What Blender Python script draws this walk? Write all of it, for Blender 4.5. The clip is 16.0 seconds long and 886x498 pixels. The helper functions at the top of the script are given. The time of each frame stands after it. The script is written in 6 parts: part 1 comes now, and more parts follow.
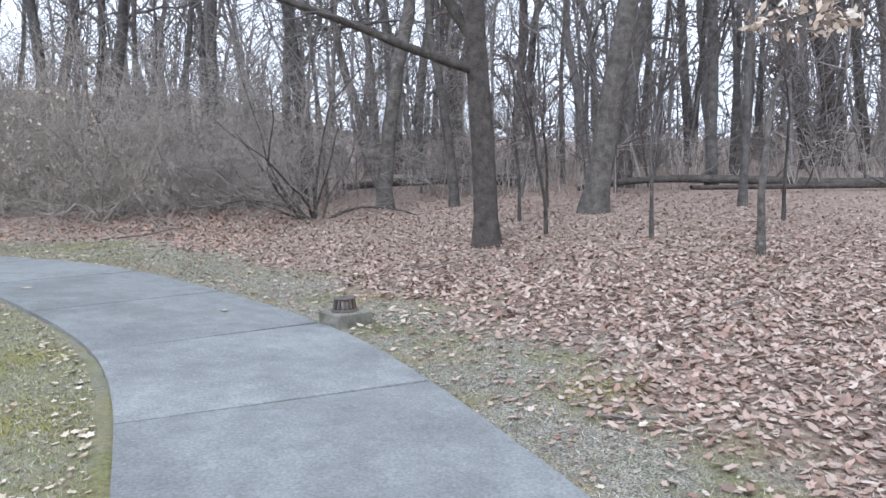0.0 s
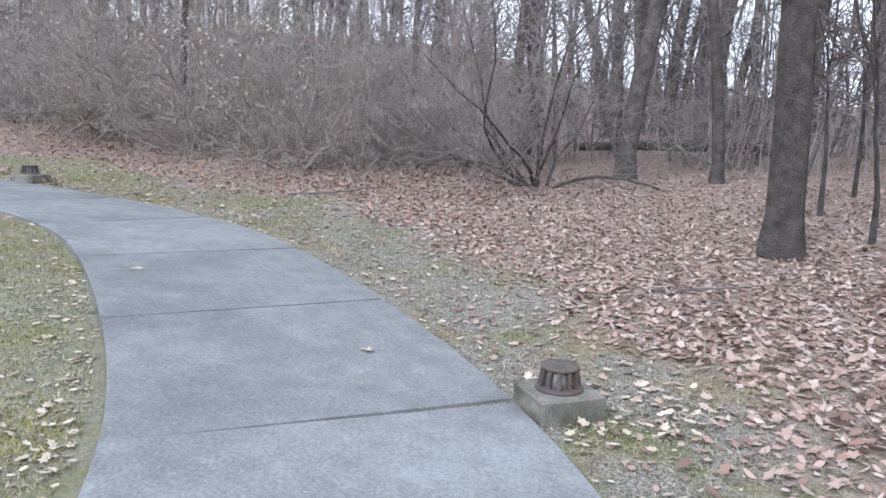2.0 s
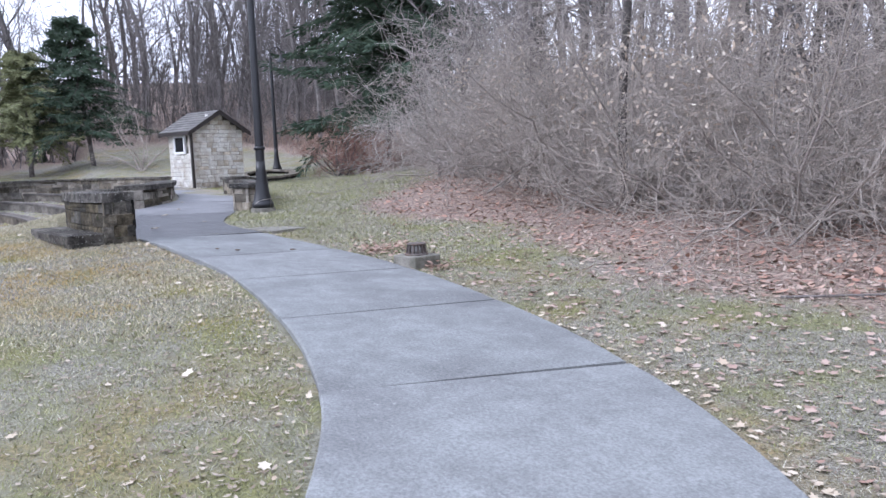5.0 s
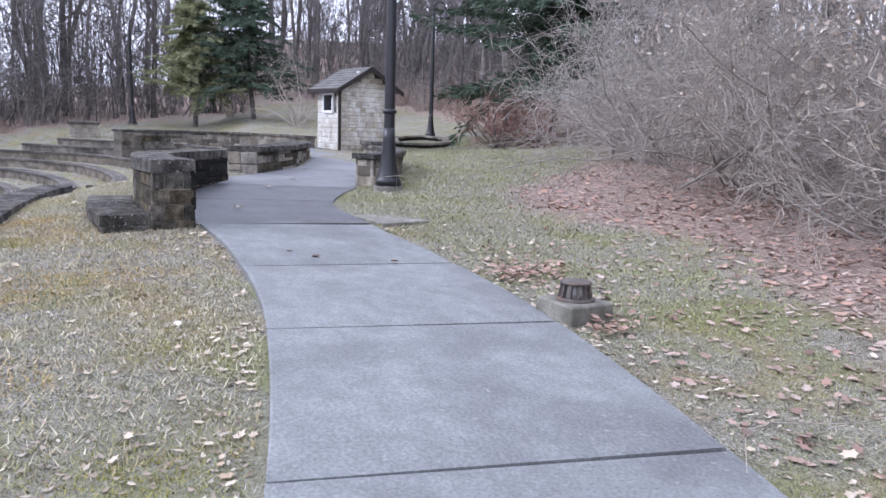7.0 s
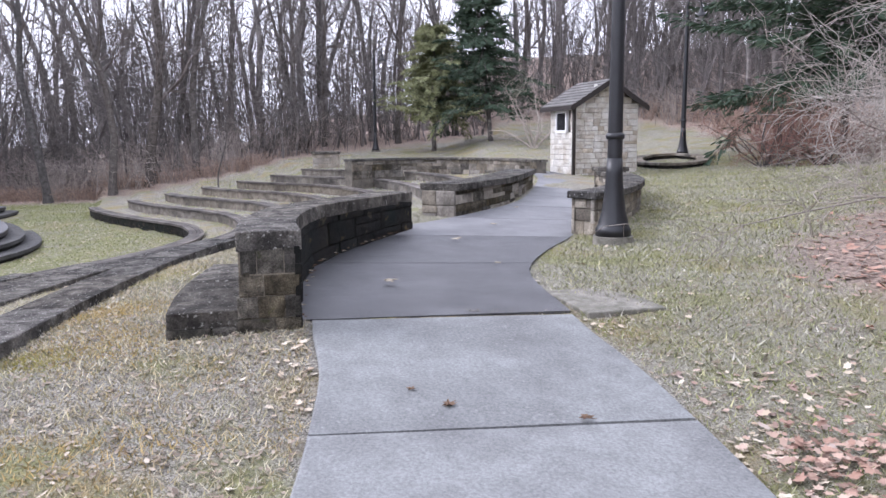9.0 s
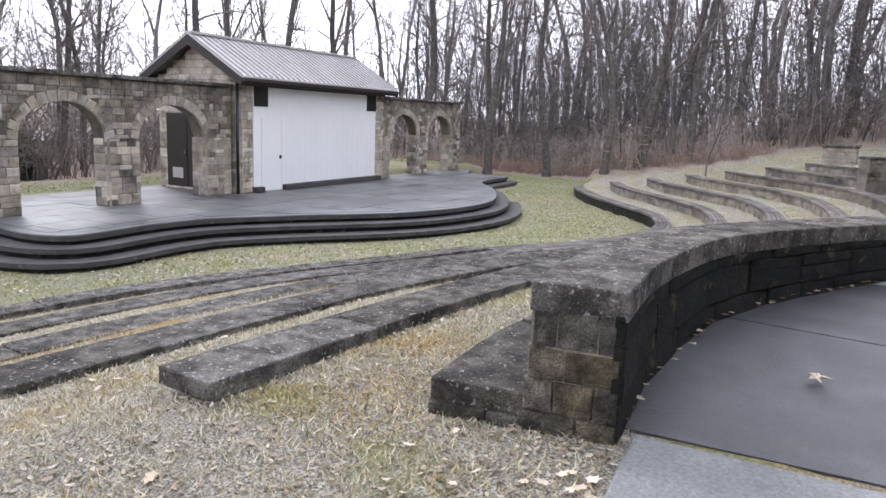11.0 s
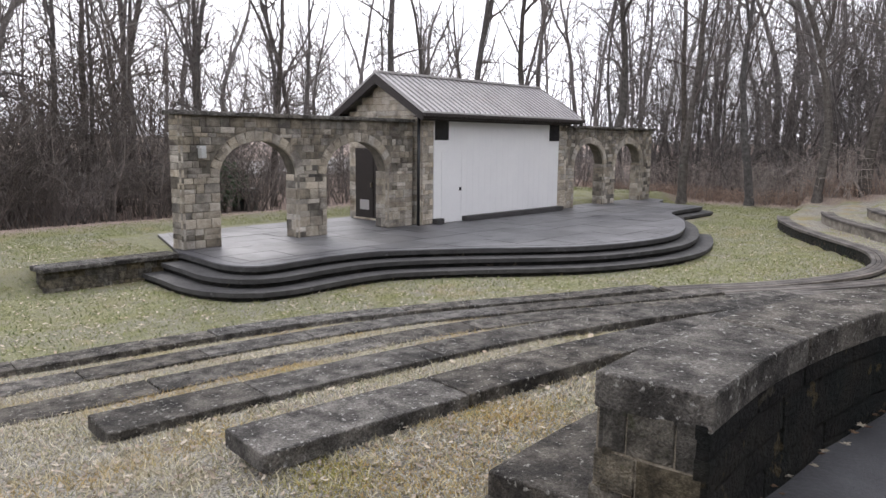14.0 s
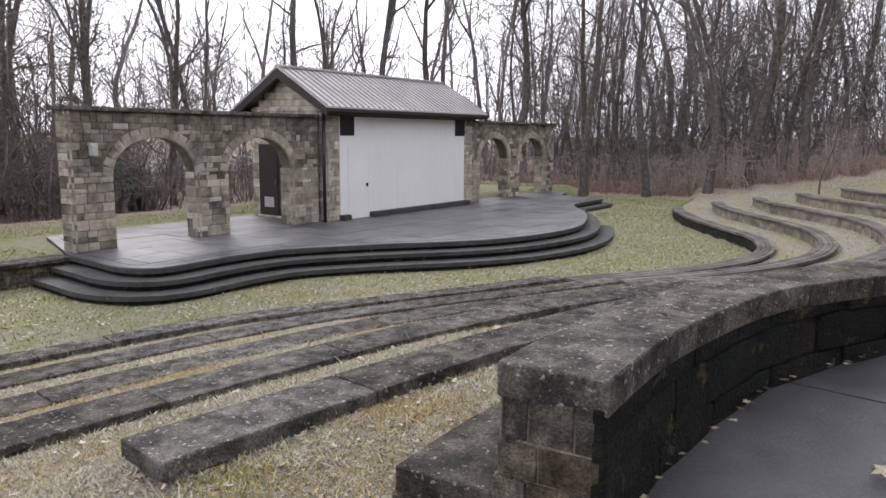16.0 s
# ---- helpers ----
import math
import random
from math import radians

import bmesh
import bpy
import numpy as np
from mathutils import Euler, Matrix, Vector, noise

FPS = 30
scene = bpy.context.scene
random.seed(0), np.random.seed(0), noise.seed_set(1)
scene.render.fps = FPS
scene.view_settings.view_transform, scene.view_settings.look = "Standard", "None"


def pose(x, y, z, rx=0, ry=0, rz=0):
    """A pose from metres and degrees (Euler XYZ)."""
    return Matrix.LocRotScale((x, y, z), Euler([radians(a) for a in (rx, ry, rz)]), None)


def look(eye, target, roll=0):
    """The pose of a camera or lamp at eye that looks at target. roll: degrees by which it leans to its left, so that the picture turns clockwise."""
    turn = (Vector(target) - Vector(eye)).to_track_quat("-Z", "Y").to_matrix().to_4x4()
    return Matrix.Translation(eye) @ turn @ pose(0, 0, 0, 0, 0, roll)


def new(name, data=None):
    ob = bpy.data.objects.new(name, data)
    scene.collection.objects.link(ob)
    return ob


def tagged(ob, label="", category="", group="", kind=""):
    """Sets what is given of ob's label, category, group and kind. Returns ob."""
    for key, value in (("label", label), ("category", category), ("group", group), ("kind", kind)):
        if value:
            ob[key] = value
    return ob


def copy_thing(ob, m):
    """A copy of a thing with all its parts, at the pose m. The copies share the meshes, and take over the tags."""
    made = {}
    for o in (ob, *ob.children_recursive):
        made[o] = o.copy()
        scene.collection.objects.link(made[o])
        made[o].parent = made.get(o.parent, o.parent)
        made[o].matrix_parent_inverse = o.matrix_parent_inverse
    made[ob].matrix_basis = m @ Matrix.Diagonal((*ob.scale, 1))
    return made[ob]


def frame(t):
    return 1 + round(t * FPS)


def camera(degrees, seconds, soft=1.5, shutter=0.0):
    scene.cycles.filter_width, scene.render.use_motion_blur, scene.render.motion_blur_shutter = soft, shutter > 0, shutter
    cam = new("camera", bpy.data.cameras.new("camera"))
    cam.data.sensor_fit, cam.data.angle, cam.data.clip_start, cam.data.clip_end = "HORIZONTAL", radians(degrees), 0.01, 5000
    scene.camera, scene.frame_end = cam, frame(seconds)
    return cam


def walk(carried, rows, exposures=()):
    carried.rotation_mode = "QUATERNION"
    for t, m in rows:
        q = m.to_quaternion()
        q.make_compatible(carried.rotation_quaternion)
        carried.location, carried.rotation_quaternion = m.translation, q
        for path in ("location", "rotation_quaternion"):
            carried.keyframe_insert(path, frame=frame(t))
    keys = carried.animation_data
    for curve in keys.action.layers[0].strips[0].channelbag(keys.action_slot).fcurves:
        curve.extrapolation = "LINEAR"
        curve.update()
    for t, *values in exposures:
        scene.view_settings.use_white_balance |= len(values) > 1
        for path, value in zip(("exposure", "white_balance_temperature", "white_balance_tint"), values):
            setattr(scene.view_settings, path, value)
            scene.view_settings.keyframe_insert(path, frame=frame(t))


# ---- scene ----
cam = camera(62.0, 16.0)
PATH = [
    (0, (0.049, 0.042, 1.404), (0.022, 2.031, 1.196), -1.5),
    (0.5, (0.005, 0.694, 1.415), (-0.21, 2.671, 1.203), 0.8),
    (1, (-0.104, 1.363, 1.462), (-0.487, 3.304, 1.174), 0.3),
    (1.5, (-0.205, 2.109, 1.504), (-0.817, 3.995, 1.238), -0.6),
    (2, (-0.393, 2.866, 1.483), (-1.003, 4.741, 1.151), 1.8),
    (2.5, (-0.68, 3.56, 1.458), (-1.502, 5.357, 1.148), -1.3),
    (3, (-0.968, 4.207, 1.512), (-2.053, 5.858, 1.202), 0.3),
    (3.5, (-1.363, 4.865, 1.545), (-2.444, 6.514, 1.211), 1.2),
    (4, (-1.788, 5.443, 1.587), (-3.091, 6.924, 1.261), -0.2),
    (6.3, (-4.397, 7.692, 1.671), (-6.086, 8.723, 1.38), -0.3),
    (6.5, (-4.657, 7.875, 1.716), (-6.365, 8.847, 1.346), -0.3),
    (7, (-5.374, 8.25, 1.709), (-7.157, 9.099, 1.392), 1.9),
    (7.5, (-6.012, 8.63, 1.784), (-7.843, 9.382, 1.501), -1.2),
    (8, (-6.611, 8.988, 1.852), (-8.481, 9.617, 1.523), 1.5),
    (8.5, (-7.285, 9.256, 1.9), (-9.19, 9.717, 1.502), -0.0),
    (9, (-7.894, 9.532, 1.909), (-9.863, 9.739, 1.624), -0.5),
    (9.5, (-8.456, 9.687, 1.943), (-10.433, 9.553, 1.671), 1.0),
    (10, (-9.021, 9.765, 1.999), (-10.955, 9.399, 1.644), 0.1),
    (10.2, (-9.204, 9.8, 1.98), (-11.102, 9.273, 1.634), 0.4),
    (12.3, (-10.502, 10.191, 2.149), (-11.921, 8.838, 1.751), 1.7),
    (12.5, (-10.525, 10.196, 2.159), (-11.943, 8.836, 1.787), 1.0),
    (13, (-10.526, 10.178, 2.15), (-11.914, 8.767, 1.861), 1.5),
    (13.5, (-10.533, 10.169, 2.152), (-11.906, 8.745, 1.86), 1.3),
    (14, (-10.542, 10.16, 2.151), (-11.885, 8.708, 1.855), 0.7),
    (14.5, (-10.541, 10.155, 2.145), (-11.891, 8.71, 1.85), 0.9),
    (15, (-10.542, 10.155, 2.147), (-11.898, 8.717, 1.847), 0.8),
    (15.5, (-10.546, 10.165, 2.149), (-11.963, 8.786, 1.847), 0.9),
    (16, (-10.565, 10.18, 2.15), (-12.076, 8.906, 1.844), 0.4),
]
EXPOSURES = [(0.0, 0.38, 5600, 10), (2.0, 0.44, 5600, 13), (4.0, 0.55, 5500, 16), (7.0, 0.58, 5520, 20), (8.0, 0.68, 5600, 20), (9.0, 0.7, 5850, 20), (10.2, 0.78, 5900, 19), (12.3, 0.47, 6300, 15), (13.2, 0.36, 6350, 15), (16.0, 0.28, 6350, 15)]
walk(cam, [(t, look(eye, target, roll)) for t, eye, target, roll in PATH], EXPOSURES)

# ---- world and light: a bright overcast winter sky ----
SUN_EL, SUN_AZ = radians(38), radians(200)
world = bpy.data.worlds.new("overcast")
scene.world = world
world.use_nodes = True
wn = world.node_tree.nodes
wl = world.node_tree.links
sky = wn.new("ShaderNodeTexSky")
sky.sky_type, sky.sun_disc, sky.sun_elevation, sky.sun_rotation = "NISHITA", False, SUN_EL, SUN_AZ
sky.air_density, sky.dust_density, sky.ozone_density = 1.0, 4.0, 1.0
hsv = wn.new("ShaderNodeHueSaturation")
hsv.inputs["Saturation"].default_value = 0.22
wl.new(sky.outputs[0], hsv.inputs["Color"])
cloud = wn.new("ShaderNodeMix")
cloud.data_type = "RGBA"
cloud.inputs[0].default_value = 0.8
cloud.inputs[7].default_value = (10.5, 10.7, 11.2, 1)
wl.new(hsv.outputs[0], cloud.inputs[6])
wl.new(cloud.outputs[2], wn["Background"].inputs[0])
wn["Background"].inputs[1].default_value = 0.15
sun = new("sun", bpy.data.lights.new("sun", "SUN"))
sun.data.energy, sun.data.angle, sun.data.color = 1.4, radians(16), (1.0, 0.97, 0.92)
sun.matrix_world = look((0, 0, 30), (-math.sin(SUN_AZ) * math.cos(SUN_EL), -math.cos(SUN_AZ) * math.cos(SUN_EL), 30 - math.sin(SUN_EL)))


# ---- materials ----
def mat(name, base, dark=None, scale=3.0, fine=60.0, rough=0.85, bump=0.3, vary=0.0, spots=None, spot_scale=9.0,
        spot_cut=0.62, stain=None, stain_scale=0.7, stain_amount=0.5, metal=0.0, bump_scale=None, island=0.0, dist=0.01, speck=0.42):
    """A rough outdoor surface: two colours mixed by broad noise, fine grain, spots of a third colour, stains, bump."""
    m = bpy.data.materials.new(name)
    m.use_nodes = True
    n, l = m.node_tree.nodes, m.node_tree.links
    b = n["Principled BSDF"]
    b.inputs["Roughness"].default_value = rough
    b.inputs["Metallic"].default_value = metal
    b.inputs["Specular IOR Level"].default_value = 0.22 if rough > 0.8 else 0.5
    geo = n.new("ShaderNodeNewGeometry")

    def noise_tex(s, detail=4.0, r=0.6):
        t = n.new("ShaderNodeTexNoise")
        t.inputs["Scale"].default_value, t.inputs["Detail"].default_value, t.inputs["Roughness"].default_value = s, detail, r
        l.new(geo.outputs["Position"], t.inputs["Vector"])
        return t.outputs["Fac"]

    def ramp(fac, a, c):
        r = n.new("ShaderNodeMapRange")
        r.inputs["From Min"].default_value, r.inputs["From Max"].default_value = a, c
        l.new(fac, r.inputs["Value"])
        return r.outputs[0]

    def mix(fac, a, c, mode="MIX"):
        x = n.new("ShaderNodeMix")
        x.data_type, x.blend_type = "RGBA", mode
        for socket, v in ((x.inputs[0], fac), (x.inputs[6], a), (x.inputs[7], c)):
            if isinstance(v, (float, int)):
                socket.default_value = v
            elif isinstance(v, tuple):
                socket.default_value = (*v, 1)
            else:
                l.new(v, socket)
        return x.outputs[2]

    dark = dark or tuple(c * 0.6 for c in base)
    col = mix(ramp(noise_tex(scale), 0.35, 0.65), base, dark)
    if stain:
        col = mix(ramp(noise_tex(stain_scale, 5.0), 0.62 - 0.35 * stain_amount, 0.72), col, stain)
    if spots:
        col = mix(ramp(noise_tex(spot_scale, 3.0), spot_cut, spot_cut + 0.05), col, spots)
    grain = noise_tex(fine, 3.0, 0.7)
    col = mix(ramp(grain, 0.34, 0.64), mix(speck, col, (0.0, 0.0, 0.0)), col)
    if vary:
        info = n.new("ShaderNodeObjectInfo")
        hs = n.new("ShaderNodeHueSaturation")
        l.new(col, hs.inputs["Color"])
        v = n.new("ShaderNodeMapRange")
        v.inputs["To Min"].default_value, v.inputs["To Max"].default_value = 1 - vary, 1 + vary
        l.new(info.outputs["Random"], v.inputs["Value"])
        l.new(v.outputs[0], hs.inputs["Value"])
        sat = n.new("ShaderNodeMapRange")
        sat.inputs["To Min"].default_value, sat.inputs["To Max"].default_value = 1.0 + vary * 1.5, 1.0 - vary * 1.5
        mul = n.new("ShaderNodeMath")
        mul.operation = "FRACT"
        m7 = n.new("ShaderNodeMath")
        m7.operation = "MULTIPLY"
        m7.inputs[1].default_value = 7.31
        l.new(info.outputs["Random"], m7.inputs[0])
        l.new(m7.outputs[0], mul.inputs[0])
        l.new(mul.outputs[0], sat.inputs["Value"])
        l.new(sat.outputs[0], hs.inputs["Saturation"])
        col = hs.outputs[0]
    if island:
        hs = n.new("ShaderNodeHueSaturation")
        l.new(col, hs.inputs["Color"])
        v = n.new("ShaderNodeMapRange")
        v.inputs["To Min"].default_value, v.inputs["To Max"].default_value = 1 - island, 1 + island
        l.new(geo.outputs["Random Per Island"], v.inputs["Value"])
        l.new(v.outputs[0], hs.inputs["Value"])
        col = hs.outputs[0]
    l.new(col, b.inputs["Base Color"])
    if bump:
        bp = n.new("ShaderNodeBump")
        bp.inputs["Strength"].default_value, bp.inputs["Distance"].default_value = bump, dist
        add = n.new("ShaderNodeMath")
        l.new(noise_tex(bump_scale or fine * 0.5, 5.0, 0.7), add.inputs[0])
        l.new(grain, add.inputs[1])
        l.new(add.outputs[0], bp.inputs["Height"])
        l.new(bp.outputs[0], b.inputs["Normal"])
    return m


def palette(name, colours, rough=0.9, grain=40.0, wide=0.0, wide_colour=(0.1, 0.12, 0.03)):
    """Leaves, blades and twigs: one of several colours for every island, with slight grain."""
    m = bpy.data.materials.new(name)
    m.use_nodes = True
    n, l = m.node_tree.nodes, m.node_tree.links
    b = n["Principled BSDF"]
    b.inputs["Roughness"].default_value = rough
    geo = n.new("ShaderNodeNewGeometry")
    r = n.new("ShaderNodeValToRGB")
    r.color_ramp.interpolation = "LINEAR"
    els = r.color_ramp.elements
    for i, c in enumerate(colours):
        e = els[i] if i < 2 else els.new(1.0)
        e.position, e.color = i / (len(colours) - 1), (*c, 1)
    l.new(geo.outputs["Random Per Island"], r.inputs[0])
    out = r.outputs[0]
    if wide:
        t = n.new("ShaderNodeTexNoise")
        t.inputs["Scale"].default_value, t.inputs["Detail"].default_value = wide, 4.0
        l.new(geo.outputs["Position"], t.inputs["Vector"])
        mr = n.new("ShaderNodeMapRange")
        mr.inputs["From Min"].default_value, mr.inputs["From Max"].default_value, mr.inputs["To Max"].default_value = 0.48, 0.66, 0.8
        l.new(t.outputs["Fac"], mr.inputs["Value"])
        x = n.new("ShaderNodeMix")
        x.data_type = "RGBA"
        l.new(mr.outputs[0], x.inputs[0])
        l.new(out, x.inputs[6])
        x.inputs[7].default_value = (*wide_colour, 1)
        out = x.outputs[2]
    l.new(out, b.inputs["Base Color"])
    return m


M = {
    "soil": mat("grassy_soil", (0.25, 0.215, 0.125), (0.18, 0.175, 0.08), scale=1.3, fine=70, bump=0.6, dist=0.03,
                stain=(0.28, 0.215, 0.135), stain_scale=0.35, stain_amount=0.3, spots=(0.2, 0.18, 0.045), spot_scale=1.1, spot_cut=0.63),
    "concrete": mat("path_concrete", speck=0.34, base=(0.27, 0.28, 0.276), dark=(0.215, 0.22, 0.218), scale=5.5, fine=58, rough=0.85, bump=0.35, vary=0.09,
                    stain=(0.168, 0.17, 0.17), stain_scale=1.3, stain_amount=0.45, spots=(0.264, 0.269, 0.265), spot_scale=23.0, spot_cut=0.63),
    "block": mat("block_concrete", (0.33, 0.31, 0.27), (0.2, 0.19, 0.16), scale=9, fine=120, bump=0.4, stain=(0.1, 0.1, 0.07), stain_scale=4),
    "wet": mat("wet_slab", (0.185, 0.182, 0.186), (0.12, 0.12, 0.125), scale=1.3, fine=90, rough=0.45, bump=0.2, vary=0.2,
               stain=(0.05, 0.05, 0.055), stain_scale=0.9, stain_amount=0.5),
    "cap": mat("weathered_capstone", (0.3, 0.278, 0.245), (0.075, 0.069, 0.062), scale=7, fine=80, rough=0.9, bump=1.0, vary=0.2, dist=0.035, bump_scale=26, speck=0.6,
               spots=(0.5, 0.49, 0.45), spot_scale=30, spot_cut=0.615, stain=(0.035, 0.033, 0.031), stain_scale=2.9, stain_amount=0.5),
    "mossy": mat("mossy_stone", (0.29, 0.255, 0.195), (0.085, 0.075, 0.058), scale=11, fine=85, rough=0.95, bump=1.0, vary=0.3, dist=0.04, bump_scale=22, speck=0.55,
                 stain=(0.05, 0.047, 0.035), stain_scale=2.2, stain_amount=0.45, spots=(0.1, 0.1, 0.055), spot_scale=6, spot_cut=0.64),
    "stone": mat("sandstone", (0.58, 0.525, 0.44), (0.37, 0.328, 0.268), scale=4, fine=55, rough=0.92, bump=0.9, vary=0.17, dist=0.025,
                 stain=(0.13, 0.115, 0.1), stain_scale=1.6, stain_amount=0.35),
    "pale": mat("pale_sandstone", (0.76, 0.695, 0.595), (0.53, 0.465, 0.375), scale=4, fine=55, rough=0.92, bump=0.7, vary=0.18, dist=0.02,
                stain=(0.24, 0.2, 0.155), stain_scale=1.9, stain_amount=0.3),
    "weathered": mat("weathered_sandstone", (0.38, 0.343, 0.285), (0.19, 0.168, 0.138), scale=5, fine=55, rough=0.93, bump=0.8, vary=0.22, dist=0.02,
                     stain=(0.055, 0.05, 0.045), stain_scale=1.3, stain_amount=0.5),
    # The whitest stone: all of the booth's eave wall, most of its gable.
    "whitewash": mat("whitewashed_stone", (0.80, 0.78, 0.72), (0.68, 0.65, 0.58), scale=4, fine=55, rough=0.9, bump=0.5, vary=0.08, stain=(0.5, 0.44, 0.35), stain_scale=2),
    "mortar": mat("mortar", (0.25, 0.225, 0.185), (0.14, 0.125, 0.105), scale=5, fine=90, bump=0.5, stain=(0.09, 0.085, 0.07), stain_scale=1.2),
    # Stained stone; the shade of its turned-away sides is put into the colour.
    "shaded_stain": mat("stained_shaded_stone", (0.03, 0.027, 0.022), (0.007, 0.0065, 0.006), scale=5, fine=45, bump=1.0, dist=0.03, vary=0.25,
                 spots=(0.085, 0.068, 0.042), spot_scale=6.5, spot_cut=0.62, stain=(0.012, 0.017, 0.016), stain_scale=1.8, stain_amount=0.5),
    "step": mat("dark_step_stone", (0.075, 0.072, 0.07), (0.04, 0.038, 0.037), scale=3, fine=80, rough=0.8, bump=0.4,
                spots=(0.14, 0.14, 0.135), spot_scale=8, spot_cut=0.66),
    "white": mat("white_paint", (0.80, 0.80, 0.79), (0.76, 0.76, 0.755), scale=0.9, fine=30, rough=0.6, bump=0.03, speck=0.05),
    "brown": mat("dark_brown_paint", (0.035, 0.027, 0.024), (0.028, 0.022, 0.02), scale=3, fine=40, rough=0.5, bump=0.05),
    "black": mat("black_paint", (0.018, 0.019, 0.022), (0.013, 0.013, 0.016), scale=6, fine=90, rough=0.42, bump=0.08),
    "metal_roof": mat("ribbed_metal_roof", (0.55, 0.53, 0.52), (0.47, 0.45, 0.44), scale=1.2, fine=30, rough=0.45, bump=0.05, metal=0.35, speck=0.08),
    "shingle": mat("grey_shingle", (0.22, 0.21, 0.2), (0.15, 0.145, 0.14), scale=3, fine=120, bump=0.5, island=0.25),
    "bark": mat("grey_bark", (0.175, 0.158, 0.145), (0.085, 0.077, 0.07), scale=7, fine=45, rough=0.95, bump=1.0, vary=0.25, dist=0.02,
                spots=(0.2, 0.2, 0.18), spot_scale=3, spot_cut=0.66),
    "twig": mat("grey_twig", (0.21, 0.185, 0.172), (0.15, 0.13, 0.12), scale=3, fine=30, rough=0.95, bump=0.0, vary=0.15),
    # Paler than the near bark: the haze of distance is in the colour.
    "hazed_bark": mat("hazed_bark", (0.26, 0.237, 0.225), (0.165, 0.15, 0.143), scale=0.4, fine=6, rough=1.0, bump=0.0, island=0.3),
    "shrub_twig": mat("shrub_twig", (0.52, 0.465, 0.415), (0.37, 0.33, 0.29), scale=2, fine=30, rough=0.95, bump=0.0, vary=0.15),
    "mid_twig": mat("brown_grey_twig", (0.38, 0.34, 0.305), (0.26, 0.23, 0.205), scale=2, fine=30, rough=0.95, bump=0.0),
    "red_twig": mat("reddish_twig", (0.33, 0.19, 0.155), (0.24, 0.13, 0.105), scale=2, fine=30, rough=0.95, bump=0.0),
    "glass": mat("dark_glass", (0.02, 0.021, 0.024), (0.015, 0.015, 0.018), rough=0.25, bump=0.0),
    "iron": mat("rusty_iron", (0.14, 0.118, 0.105), (0.075, 0.062, 0.056), scale=14, fine=120, rough=0.75, bump=0.4, stain=(0.15, 0.09, 0.06), stain_scale=8, stain_amount=0.3),
    "lens": mat("dull_lens", (0.33, 0.32, 0.3), (0.2, 0.19, 0.18), scale=12, fine=60, rough=0.5, bump=0.0),
    "brass": mat("worn_brass", (0.55, 0.5, 0.4), (0.4, 0.36, 0.28), rough=0.35, bump=0.0, metal=0.9),
    "plastic": mat("pale_plastic", (0.55, 0.56, 0.55), (0.48, 0.48, 0.47), rough=0.5, bump=0.0),
    "tank": mat("green_box_paint", (0.05, 0.06, 0.05), (0.04, 0.045, 0.04), rough=0.5, bump=0.0),
    "gravel": mat("pale_gravel", (0.5, 0.49, 0.47), (0.4, 0.39, 0.37), scale=0.5, fine=20, bump=0.3),
}


# ---- mesh helpers ----
def mesh_of(name, verts, faces, material=None, smooth=False):
    me = bpy.data.meshes.new(name)
    me.from_pydata([tuple(v) for v in verts], [], faces)
    me.validate()
    if smooth:
        me.polygons.foreach_set("use_smooth", [True] * len(me.polygons))
    if material:
        me.materials.append(material)
    return me


def big_mesh(name, verts, faces, material):
    """verts (n,3) and faces (m,k) as arrays."""
    me = bpy.data.meshes.new(name)
    verts, faces = np.asarray(verts, np.float32), np.asarray(faces, np.int32)
    k = faces.shape[1]
    me.vertices.add(len(verts))
    me.vertices.foreach_set("co", verts.ravel())
    me.loops.add(faces.size)
    me.loops.foreach_set("vertex_index", faces.ravel())
    me.polygons.add(len(faces))
    me.polygons.foreach_set("loop_start", np.arange(len(faces), dtype=np.int32) * k)
    me.update(calc_edges=True)
    me.materials.append(material)
    return me


def part(name, me, parent=None, label=""):
    ob = new(name, me)
    if parent:
        ob.parent = parent
    if label:
        tagged(ob, label)
    return ob


def bm_mesh(name, bm, material, smooth=False):
    me = bpy.data.meshes.new(name)
    bmesh.ops.recalc_face_normals(bm, faces=bm.faces)
    bm.to_mesh(me)
    bm.free()
    if smooth:
        me.polygons.foreach_set("use_smooth", [True] * len(me.polygons))
    me.materials.append(material)
    return me


def add_box(bm, size, at, rot=0.0, bevel=0.0):
    """A box of that size with its base's middle at the place given, turned about z."""
    g = bmesh.ops.create_cube(bm, size=1.0, matrix=Matrix.Translation((at[0], at[1], at[2] + size[2] / 2)) @ Matrix.Rotation(rot, 4, "Z") @ Matrix.Diagonal((*size, 1)))
    if bevel:
        es = list({e for v in g["verts"] for e in v.link_edges})
        bmesh.ops.bevel(bm, geom=es, offset=bevel, segments=1, affect="EDGES", clamp_overlap=True)


def box(name, size, at, material, parent=None, rot=0.0, bevel=0.006, label=""):
    bm = bmesh.new()
    add_box(bm, size, at, rot, bevel)
    return part(name, bm_mesh(name, bm, material), parent, label)


def lathe(name, profile, material, n=20, smooth=True):
    """A turned mesh from (radius, height) pairs."""
    vs, fs = [], []
    for r, z in profile:
        vs += [(r * math.cos(2 * math.pi * i / n), r * math.sin(2 * math.pi * i / n), z) for i in range(n)]
    for j in range(len(profile) - 1):
        fs += [(j * n + i, j * n + (i + 1) % n, (j + 1) * n + (i + 1) % n, (j + 1) * n + i) for i in range(n)]
    fs.append(tuple(range(n))[::-1])
    fs.append(tuple((len(profile) - 1) * n + i for i in range(n)))
    return mesh_of(name, vs, fs, material, smooth)


